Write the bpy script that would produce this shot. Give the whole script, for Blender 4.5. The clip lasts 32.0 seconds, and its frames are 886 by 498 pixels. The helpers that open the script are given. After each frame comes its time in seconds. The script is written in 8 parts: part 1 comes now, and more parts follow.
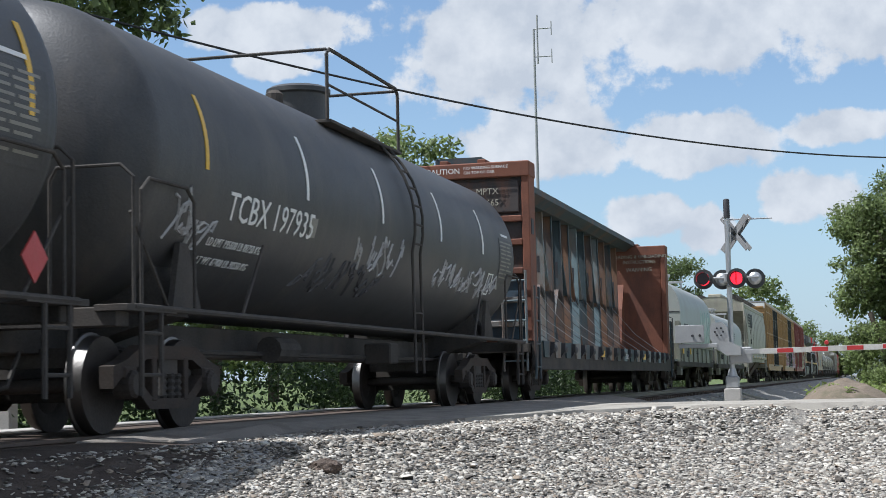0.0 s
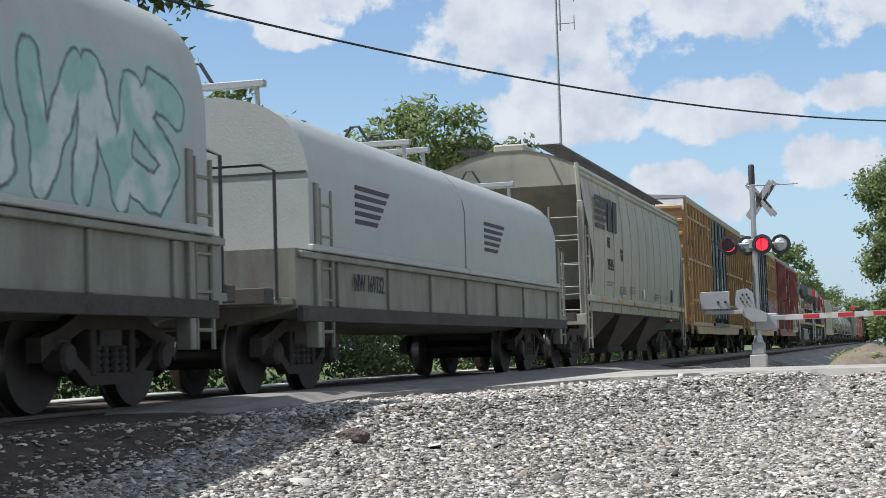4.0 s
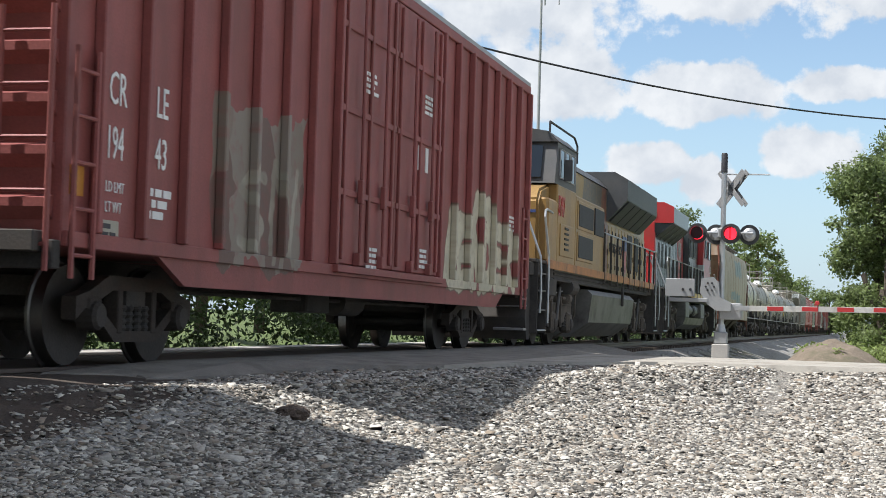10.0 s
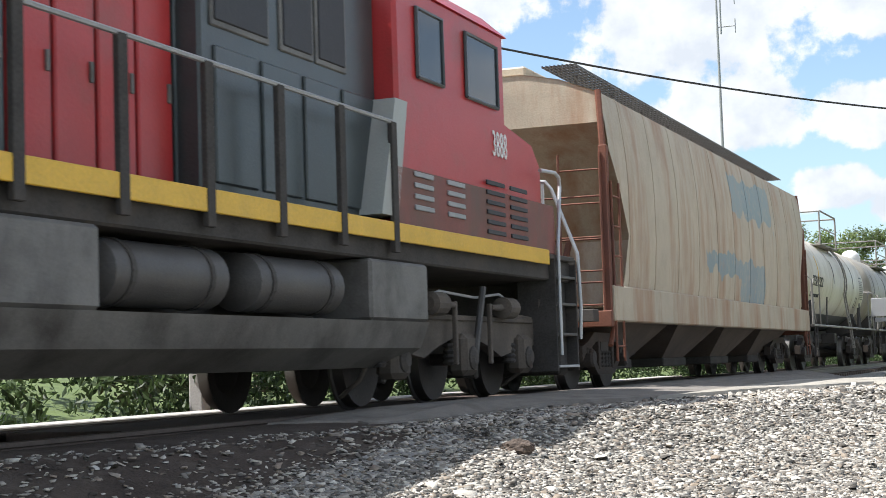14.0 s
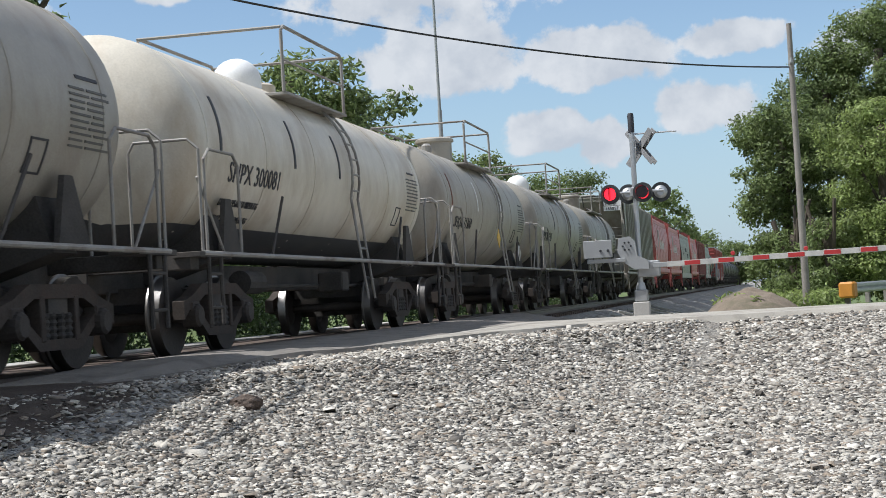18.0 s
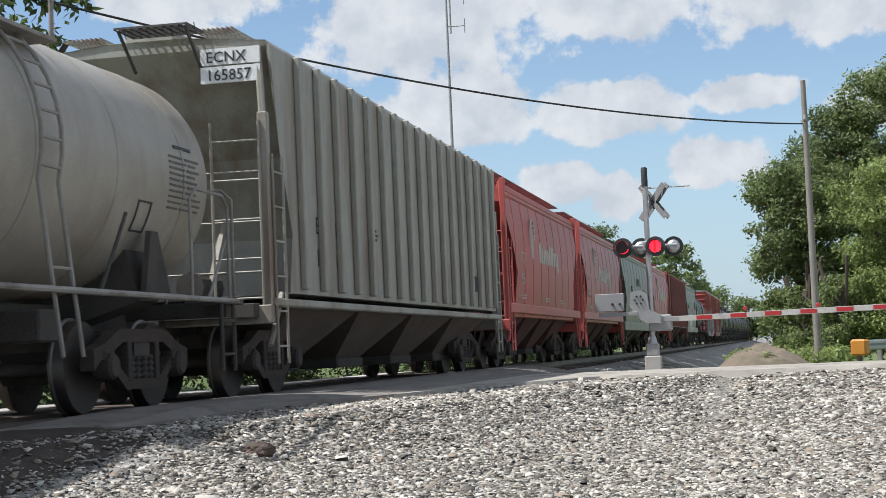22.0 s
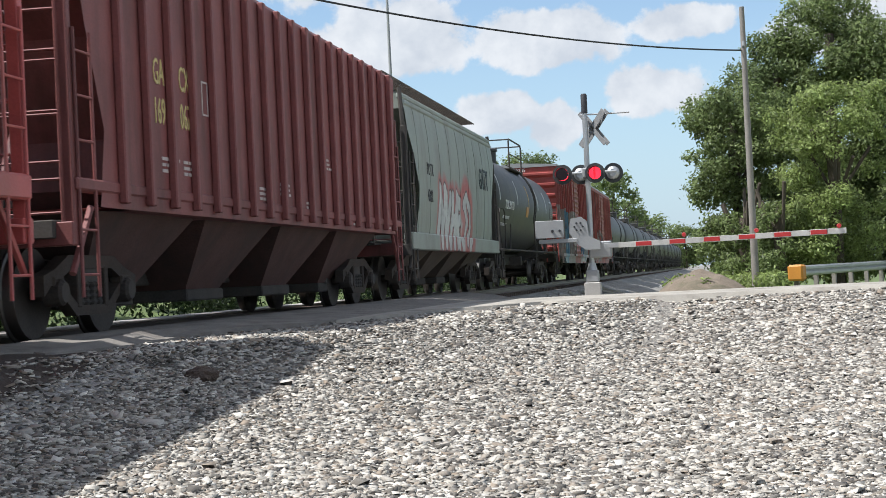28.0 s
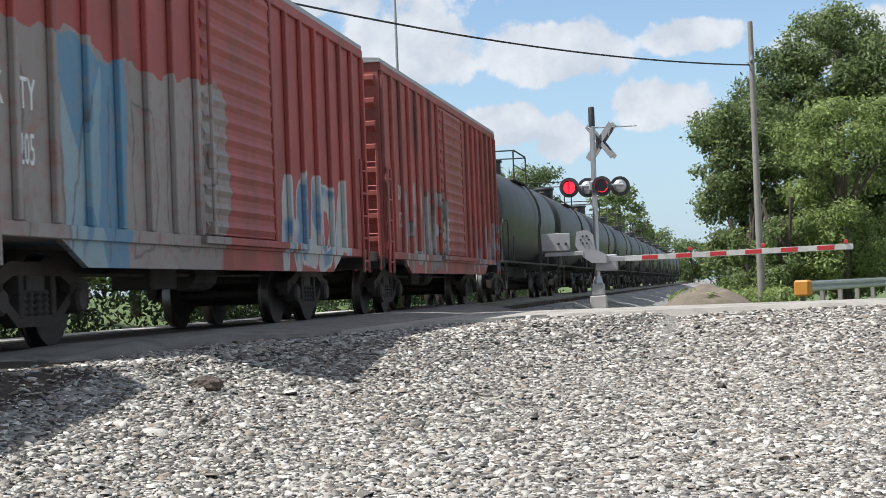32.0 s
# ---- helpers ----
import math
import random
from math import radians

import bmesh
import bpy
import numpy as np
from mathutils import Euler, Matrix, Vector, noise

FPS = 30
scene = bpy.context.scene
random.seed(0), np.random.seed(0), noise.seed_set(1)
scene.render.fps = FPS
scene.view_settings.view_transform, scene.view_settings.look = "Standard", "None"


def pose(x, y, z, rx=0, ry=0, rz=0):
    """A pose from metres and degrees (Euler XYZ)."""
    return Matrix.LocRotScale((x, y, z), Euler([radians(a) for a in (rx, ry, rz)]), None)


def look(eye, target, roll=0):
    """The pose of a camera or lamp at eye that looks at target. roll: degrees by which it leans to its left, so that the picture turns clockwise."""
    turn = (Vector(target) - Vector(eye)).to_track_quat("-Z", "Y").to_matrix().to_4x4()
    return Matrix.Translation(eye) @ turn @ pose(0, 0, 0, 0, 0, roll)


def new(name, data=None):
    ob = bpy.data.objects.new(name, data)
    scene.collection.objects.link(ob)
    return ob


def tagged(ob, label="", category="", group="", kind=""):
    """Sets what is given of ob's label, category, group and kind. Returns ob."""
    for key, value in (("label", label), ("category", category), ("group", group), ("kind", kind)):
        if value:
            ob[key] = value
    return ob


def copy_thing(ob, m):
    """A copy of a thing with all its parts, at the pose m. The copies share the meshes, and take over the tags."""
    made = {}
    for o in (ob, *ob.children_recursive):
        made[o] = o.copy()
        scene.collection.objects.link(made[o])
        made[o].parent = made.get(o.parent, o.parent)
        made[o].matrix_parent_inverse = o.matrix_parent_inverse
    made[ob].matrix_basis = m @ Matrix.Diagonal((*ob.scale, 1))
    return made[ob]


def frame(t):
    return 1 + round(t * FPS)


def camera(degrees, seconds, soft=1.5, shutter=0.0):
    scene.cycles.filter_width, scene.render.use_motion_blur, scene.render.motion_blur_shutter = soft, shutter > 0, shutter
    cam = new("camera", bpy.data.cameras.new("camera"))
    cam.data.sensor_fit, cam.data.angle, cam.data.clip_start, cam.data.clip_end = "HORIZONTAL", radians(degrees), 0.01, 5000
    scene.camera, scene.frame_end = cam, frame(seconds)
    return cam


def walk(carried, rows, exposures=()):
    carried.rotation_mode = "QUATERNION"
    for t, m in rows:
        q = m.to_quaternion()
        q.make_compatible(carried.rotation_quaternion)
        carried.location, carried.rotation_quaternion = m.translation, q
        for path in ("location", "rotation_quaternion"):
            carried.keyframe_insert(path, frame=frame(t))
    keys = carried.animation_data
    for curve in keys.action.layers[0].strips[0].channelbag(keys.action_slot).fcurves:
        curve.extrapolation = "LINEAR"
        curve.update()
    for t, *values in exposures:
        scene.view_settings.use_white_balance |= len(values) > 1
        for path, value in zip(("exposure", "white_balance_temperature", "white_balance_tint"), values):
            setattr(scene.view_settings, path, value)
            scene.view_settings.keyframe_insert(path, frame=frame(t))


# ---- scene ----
cam = camera(30.7, 32.0, soft=0.5, shutter=0.08)
EYE_Z = 0.45
CAM_ROWS = (
    (0, 14.672, 4.751, -1.289, -0.212, -0.120, -0.046),
    (0.5, 14.956, 4.737, -1.098, -0.176, -0.109, -0.045),
    (1, 15.217, 4.820, -1.666, -0.158, -0.121, -0.051),
    (1.5, 15.430, 4.508, -1.467, -0.150, -0.110, -0.054),
    (2, 15.521, 4.076, -1.579, -0.135, -0.106, -0.044),
    (2.5, 15.858, 3.697, -1.676, -0.153, -0.108, -0.055),
    (3, 15.619, 4.016, -1.459, -0.149, -0.113, -0.048),
    (3.5, 15.477, 3.700, -1.560, -0.191, -0.099, -0.027),
    (5.5, 15.767, 3.819, -2.208, -0.072, -0.078, -0.120),
    (6, 15.880, 3.692, -2.070, -0.045, -0.061, -0.101),
    (6.5, 15.904, 3.951, 0.141, -0.024, -0.024, -0.008),
    (7, 12.959, 1.704, 2.571, -0.007, 0.007, 0.084),
    (7.5, 12.981, 0.806, 1.473, 0.034, -0.008, 0.079),
    (8, 12.331, 2.620, 0.554, 0.095, -0.019, 0.035),
    (8.5, 11.756, 4.112, -0.297, 0.133, -0.062, 0.051),
    (9, 11.505, 3.679, 0.413, 0.157, -0.111, 0.015),
    (9.5, 11.879, 3.019, 1.320, 0.154, -0.089, 0.042),
    (10, 14.555, 2.504, 1.697, 0.162, -0.148, 0.064),
    (10.5, 15.314, 2.416, 1.883, 0.220, -0.243, 0.103),
    (11, 16.893, 1.489, 0.555, 0.188, -0.200, 0.062),
    (11.5, 17.792, 1.516, 0.464, 0.216, -0.205, 0.036),
    (12, 19.217, 2.096, -0.118, 0.170, -0.225, 0.025),
    (12.5, 18.208, 2.744, -1.756, 0.147, -0.070, -0.040),
    (13, 20.117, 3.465, -2.087, 0.135, -0.122, 0.017),
    (13.5, 21.323, 4.093, -1.970, 0.072, -0.043, -0.037),
    (15.5, 18.735, 3.101, -1.296, 0.051, 0.057, -0.036),
    (16, 16.937, 0.999, -0.915, 0.052, 0.029, -0.029),
    (16.5, 15.786, 1.072, -0.412, 0.014, 0.070, 0.002),
    (17, 12.202, 3.020, -1.734, -0.023, 0.057, -0.008),
    (17.5, 11.019, 2.646, -2.034, -0.035, 0.055, -0.001),
    (18, 11.331, 1.765, -3.375, -0.013, 0.039, 0.030),
    (18.5, 12.090, 2.323, -4.154, -0.035, 0.055, -0.017),
    (19, 11.964, 2.095, -4.045, -0.057, 0.039, -0.014),
    (19.5, 11.578, 2.237, -3.694, -0.059, 0.036, 0.000),
    (20, 12.116, 2.795, -3.290, -0.060, 0.030, 0.013),
    (20.5, 11.909, 3.315, -2.848, -0.067, 0.060, 0.019),
    (21, 11.778, 3.105, -2.739, -0.083, 0.047, 0.028),
    (21.5, 11.963, 3.768, -2.692, -0.063, 0.055, 0.015),
    (22, 11.628, 3.599, -2.464, -0.052, 0.064, 0.021),
    (22.5, 11.312, 3.538, -2.524, -0.071, 0.050, 0.020),
    (23, 10.751, 2.861, -3.009, -0.079, 0.048, 0.016),
    (23.5, 9.042, 3.005, -2.573, -0.054, 0.081, 0.033),
    (24, 9.045, 2.016, -1.632, -0.027, 0.121, 0.059),
    (24.5, 7.146, 1.600, -1.286, -0.024, 0.106, 0.062),
    (25, 7.562, 1.360, -1.466, -0.012, 0.103, 0.048),
    (25.5, 8.352, 0.708, -2.130, -0.013, 0.104, 0.023),
    (27.5, 8.849, 0.915, -2.663, 0.025, 0.126, -0.017),
    (28, 9.546, 1.002, -2.799, 0.034, 0.132, -0.027),
    (28.5, 9.771, 1.410, -2.692, 0.031, 0.133, -0.014),
    (29, 9.869, 1.689, -2.132, 0.035, 0.143, -0.010),
    (29.5, 10.357, 1.458, -1.866, 0.047, 0.146, -0.015),
    (30, 9.678, 1.416, -2.106, 0.040, 0.134, -0.020),
    (30.5, 9.598, 1.294, -2.230, 0.048, 0.141, -0.026),
    (31, 9.864, 1.188, -2.275, 0.052, 0.143, -0.027),
    (31.5, 9.969, 1.179, -2.255, 0.068, 0.152, -0.016),
    (32, 9.721, 1.427, -2.191, 0.086, 0.150, -0.028),
)


def aim(yaw, pitch, roll, x, y, z):
    eye = Vector((x, y, z + EYE_Z))
    a, b = radians(yaw), radians(pitch)
    return look(eye, eye + Vector((math.cos(b) * math.cos(a), math.cos(b) * math.sin(a), math.sin(b))), roll)


walk(cam, [(r[0], aim(*r[1:])) for r in CAM_ROWS], exposures=[(0, 0.36, 6000, 10), (5.5, 0.46, 6150, 10), (7, 0.58, 6350, 10), (8, 0.58, 6350, 10), (9, 0.52, 6300, 10), (11, 0.72, 6400, 10), (13, 0.88, 6350, 10), (15.5, 0.74, 6350, 10), (16.5, 0.50, 6300, 10), (18, 0.30, 6150, 10), (22, 0.38, 6250, 10), (24, 0.46, 6350, 10), (27, 0.50, 6250, 10), (29, 0.54, 6200, 10), (31, 0.48, 6150, 10), (32, 0.48, 6150, 10)])

# ---- daylight: high sun behind the train, cumulus sky ----
SUN_EL, SUN_AZ = radians(58.5), math.atan2(0.92, -0.38)
sun_dir = Vector((math.cos(SUN_EL) * math.cos(SUN_AZ), math.cos(SUN_EL) * math.sin(SUN_AZ), math.sin(SUN_EL)))
sun = new("sun", bpy.data.lights.new("sun", "SUN"))
sun.data.energy, sun.data.angle, sun.data.color = 4.7, radians(0.53), (1.0, 0.965, 0.92)
sun.matrix_world = look(sun_dir * 100, (0, 0, 0))

world = bpy.data.worlds.new("sky")
scene.world = world
world.use_nodes = True


def build_sky():
    """Clear Nishita sky with cumulus: the clouds seen down the line, broken cloud all round beyond them."""
    nt = world.node_tree
    nt.nodes.clear()
    n = nt.nodes.new
    k = nt.links.new

    def op(kind, a, b=None, c=None):
        q = n("ShaderNodeMath")
        q.operation = kind
        for i, v in enumerate((a, b, c)):
            if v is None:
                continue
            if isinstance(v, (int, float)):
                q.inputs[i].default_value = v
            else:
                k(v, q.inputs[i])
        return q.outputs[0]

    out, bg = n("ShaderNodeOutputWorld"), n("ShaderNodeBackground")
    sky = n("ShaderNodeTexSky")
    sky.sky_type, sky.sun_disc = "NISHITA", False
    sky.sun_elevation, sky.sun_rotation = SUN_EL, math.pi / 2 - SUN_AZ
    sky.air_density, sky.dust_density, sky.ozone_density = 1.0, 0.3, 1.6
    tc, sep = n("ShaderNodeTexCoord"), n("ShaderNodeSeparateXYZ")
    k(tc.outputs["Generated"], sep.inputs[0])
    az = op("MULTIPLY", op("ARCTAN2", sep.outputs[1], sep.outputs[0]), 57.2958)
    el = op("MULTIPLY", op("ARCSINE", sep.outputs[2]), 57.2958)
    comb = n("ShaderNodeCombineXYZ")
    k(az, comb.inputs[0])
    k(el, comb.inputs[1])
    pos = comb.outputs[0]
    best = None
    for a, e, ra, re in SKY_CLOUDS:
        v = n("ShaderNodeVectorMath")
        v.operation = "MULTIPLY_ADD"
        k(pos, v.inputs[0])
        v.inputs[1].default_value = (1 / ra, 1 / re, 0)
        v.inputs[2].default_value = (-a / ra, -e / re, 0)
        ln = n("ShaderNodeVectorMath")
        ln.operation = "LENGTH"
        k(v.outputs[0], ln.inputs[0])
        best = ln.outputs["Value"] if best is None else op("SMOOTH_MIN", best, ln.outputs["Value"], 0.15)
    near = op("SUBTRACT", 1.0, best)
    puff, broad = n("ShaderNodeTexNoise"), n("ShaderNodeTexNoise")
    puff.inputs["Scale"].default_value, puff.inputs["Detail"].default_value, puff.inputs["Roughness"].default_value = 0.55, 8, 0.58
    broad.inputs["Scale"].default_value, broad.inputs["Detail"].default_value = 0.085, 5
    k(pos, puff.inputs["Vector"])
    k(pos, broad.inputs["Vector"])
    roam = op("MULTIPLY", op("SUBTRACT", broad.outputs["Fac"], 0.47), 5.0)
    far_up = n("ShaderNodeMapRange")
    far_up.interpolation_type = "SMOOTHSTEP"
    far_up.inputs["From Min"].default_value, far_up.inputs["From Max"].default_value = 13.5, 17.0
    k(el, far_up.inputs["Value"])
    side = n("ShaderNodeMapRange")
    side.interpolation_type = "SMOOTHSTEP"
    side.inputs["From Min"].default_value, side.inputs["From Max"].default_value = 24.0, 34.0
    k(op("ABSOLUTE", op("SUBTRACT", az, 12.0)), side.inputs["Value"])
    away = op("MAXIMUM", far_up.outputs[0], side.outputs[0])
    field = n("ShaderNodeMix")
    k(away, field.inputs["Factor"])
    k(near, field.inputs["A"])
    k(roam, field.inputs["B"])
    body = op("ADD", field.outputs["Result"], op("MULTIPLY", op("SUBTRACT", puff.outputs["Fac"], 0.5), 1.7))
    cover = n("ShaderNodeMapRange")
    cover.interpolation_type = "SMOOTHSTEP"
    cover.inputs["From Min"].default_value, cover.inputs["From Max"].default_value = -0.03, 0.22
    k(body, cover.inputs["Value"])
    shade = n("ShaderNodeTexNoise")
    shade.inputs["Scale"].default_value, shade.inputs["Detail"].default_value = 0.32, 5
    k(pos, shade.inputs["Vector"])
    tone = n("ShaderNodeValToRGB")
    tone.color_ramp.elements[0].position, tone.color_ramp.elements[1].position = 0.34, 0.60
    tone.color_ramp.elements[0].color = (5.9, 6.05, 6.2, 1)
    tone.color_ramp.elements[1].color = (4.5, 4.8, 5.2, 1)
    # tops of the puffs catch the sun, their undersides grey
    lift = n("ShaderNodeVectorMath")
    lift.operation = "ADD"
    k(pos, lift.inputs[0])
    lift.inputs[1].default_value = (0.25, 0.75, 0)
    above = n("ShaderNodeTexNoise")
    above.inputs["Scale"].default_value, above.inputs["Detail"].default_value, above.inputs["Roughness"].default_value = 0.55, 8, 0.58
    k(lift.outputs[0], above.inputs["Vector"])
    relief = op("SUBTRACT", above.outputs["Fac"], puff.outputs["Fac"])
    k(op("ADD", op("MULTIPLY", shade.outputs["Fac"], 0.75), op("ADD", 0.10, op("MULTIPLY", relief, 0.6))), tone.inputs[0])
    low = n("ShaderNodeMapRange")
    low.interpolation_type = "SMOOTHSTEP"
    low.inputs["From Min"].default_value, low.inputs["From Max"].default_value = 9.0, -1.0
    low.inputs["To Max"].default_value = 0.65
    k(el, low.inputs["Value"])
    haze = n("ShaderNodeMix"); haze.data_type = "RGBA"
    k(low.outputs[0], haze.inputs["Factor"])
    k(sky.outputs[0], haze.inputs["A"])
    haze.inputs["B"].default_value = (2.4, 3.8, 5.6, 1)
    mix = n("ShaderNodeMix"); mix.data_type = "RGBA"
    k(cover.outputs[0], mix.inputs["Factor"])
    k(haze.outputs["Result"], mix.inputs["A"])
    k(tone.outputs[0], mix.inputs["B"])
    k(mix.outputs["Result"], bg.inputs[0])
    bg.inputs[1].default_value = 0.1
    k(bg.outputs[0], out.inputs[0])


# azimuth, elevation and half-widths of the larger clouds, in degrees
SKY_CLOUDS = (
    (12.5, 11.8, 4.2, 2.6), (5.0, 12.6, 6.0, 2.2), (-3.0, 12.3, 6.0, 2.4), (-10.0, 11.0, 5.0, 2.6), (11.0, 8.4, 3.6, 1.5), (5.6, 8.2, 3.2, 1.2),
    (7.4, 5.7, 1.7, 0.9), (5.2, 5.2, 1.1, 1.0), (1.8, 6.2, 2.0, 1.0), (0.6, 8.5, 2.2, 0.7), (20.8, 12.6, 3.4, 1.0), (20.6, 11.4, 1.5, 0.7),
    (27.0, 10.0, 2.5, 1.6), (-5.0, 8.0, 3.5, 1.2),
)
build_sky()


# ---- materials ----
def mat(name, color, rough=0.6, metal=0.0, vary=0.25, scale=3.0, fine=40.0, bump=0.15, dirt=None, dirt_amt=0.0, dirt_scale=1.2, streak=0.0, emit=0.0, spec=0.5, island=0.0):
    """Painted, weathered or mineral surface: colour varied at two scales, optional dirt blotches and vertical streaks."""
    m = bpy.data.materials.new(name)
    m.use_nodes = True
    nt = m.node_tree
    b = nt.nodes["Principled BSDF"]
    n, k = nt.nodes.new, nt.links.new
    tc = n("ShaderNodeTexCoord")
    co = tc.outputs["Object"]
    n1, n2 = n("ShaderNodeTexNoise"), n("ShaderNodeTexNoise")
    n1.inputs["Scale"].default_value, n1.inputs["Detail"].default_value = scale, 4
    n2.inputs["Scale"].default_value, n2.inputs["Detail"].default_value = fine, 5
    k(co, n1.inputs["Vector"])
    k(co, n2.inputs["Vector"])
    av = n("ShaderNodeMath"); av.operation = "ADD"
    k(n1.outputs["Fac"], av.inputs[0])
    k(n2.outputs["Fac"], av.inputs[1])
    mr = n("ShaderNodeMapRange")
    mr.inputs["From Min"].default_value, mr.inputs["From Max"].default_value = 0.6, 1.4
    mr.inputs["To Min"].default_value, mr.inputs["To Max"].default_value = 1 - vary, 1 + vary
    k(av.outputs[0], mr.inputs["Value"])
    mul = n("ShaderNodeMix"); mul.data_type, mul.blend_type = "RGBA", "MULTIPLY"
    mul.inputs["Factor"].default_value = 1
    mul.inputs["A"].default_value = (*color, 1)
    k(mr.outputs[0], mul.inputs["B"])
    last = mul.outputs["Result"]
    if dirt:
        n3 = n("ShaderNodeTexNoise")
        n3.inputs["Scale"].default_value, n3.inputs["Detail"].default_value, n3.inputs["Roughness"].default_value = dirt_scale, 8, 0.65
        if streak:
            mp = n("ShaderNodeMapping")
            mp.inputs["Scale"].default_value = (1, 1, streak)
            k(co, mp.inputs[0])
            k(mp.outputs[0], n3.inputs["Vector"])
        else:
            k(co, n3.inputs["Vector"])
        r = n("ShaderNodeValToRGB")
        r.color_ramp.elements[0].position, r.color_ramp.elements[1].position = 0.62 - 0.3 * dirt_amt, 0.78 - 0.2 * dirt_amt
        k(n3.outputs["Fac"], r.inputs[0])
        mx = n("ShaderNodeMix"); mx.data_type = "RGBA"
        k(r.outputs[0], mx.inputs["Factor"])
        k(last, mx.inputs["A"])
        mx.inputs["B"].default_value = (*dirt, 1)
        last = mx.outputs["Result"]
    if island:
        g = n("ShaderNodeNewGeometry")
        ir = n("ShaderNodeMapRange")
        ir.inputs["To Min"].default_value, ir.inputs["To Max"].default_value = 1 - island, 1 + island
        k(g.outputs["Random Per Island"], ir.inputs["Value"])
        m2 = n("ShaderNodeMix"); m2.data_type, m2.blend_type = "RGBA", "MULTIPLY"
        m2.inputs["Factor"].default_value = 1
        k(last, m2.inputs["A"])
        k(ir.outputs[0], m2.inputs["B"])
        last = m2.outputs["Result"]
    k(last, b.inputs["Base Color"])
    b.inputs["Roughness"].default_value, b.inputs["Metallic"].default_value = rough, metal
    b.inputs["Specular IOR Level"].default_value = spec
    if bump:
        bp = n("ShaderNodeBump")
        bp.inputs["Strength"].default_value, bp.inputs["Distance"].default_value = bump, 0.02
        k(n2.outputs["Fac"], bp.inputs["Height"])
        k(bp.outputs[0], b.inputs["Normal"])
    if emit:
        b.inputs["Emission Color"].default_value, b.inputs["Emission Strength"].default_value = (*color, 1), emit
    return m


def leafy(name, color):
    """Thin leaf: glossy top, lets some light through, each blade its own green."""
    m = mat(name, color, 0.45, vary=0.25, island=0.5, bump=0, spec=0.35)
    nt = m.node_tree
    b = nt.nodes["Principled BSDF"]
    n, k = nt.nodes.new, nt.links.new
    tr, mx = n("ShaderNodeBsdfTranslucent"), n("ShaderNodeMixShader")
    mx.inputs[0].default_value = 0.48
    k(b.inputs["Base Color"].links[0].from_socket, tr.inputs["Color"])
    k(b.outputs[0], mx.inputs[1])
    k(tr.outputs[0], mx.inputs[2])
    k(mx.outputs[0], nt.nodes["Material Output"].inputs["Surface"])
    return m


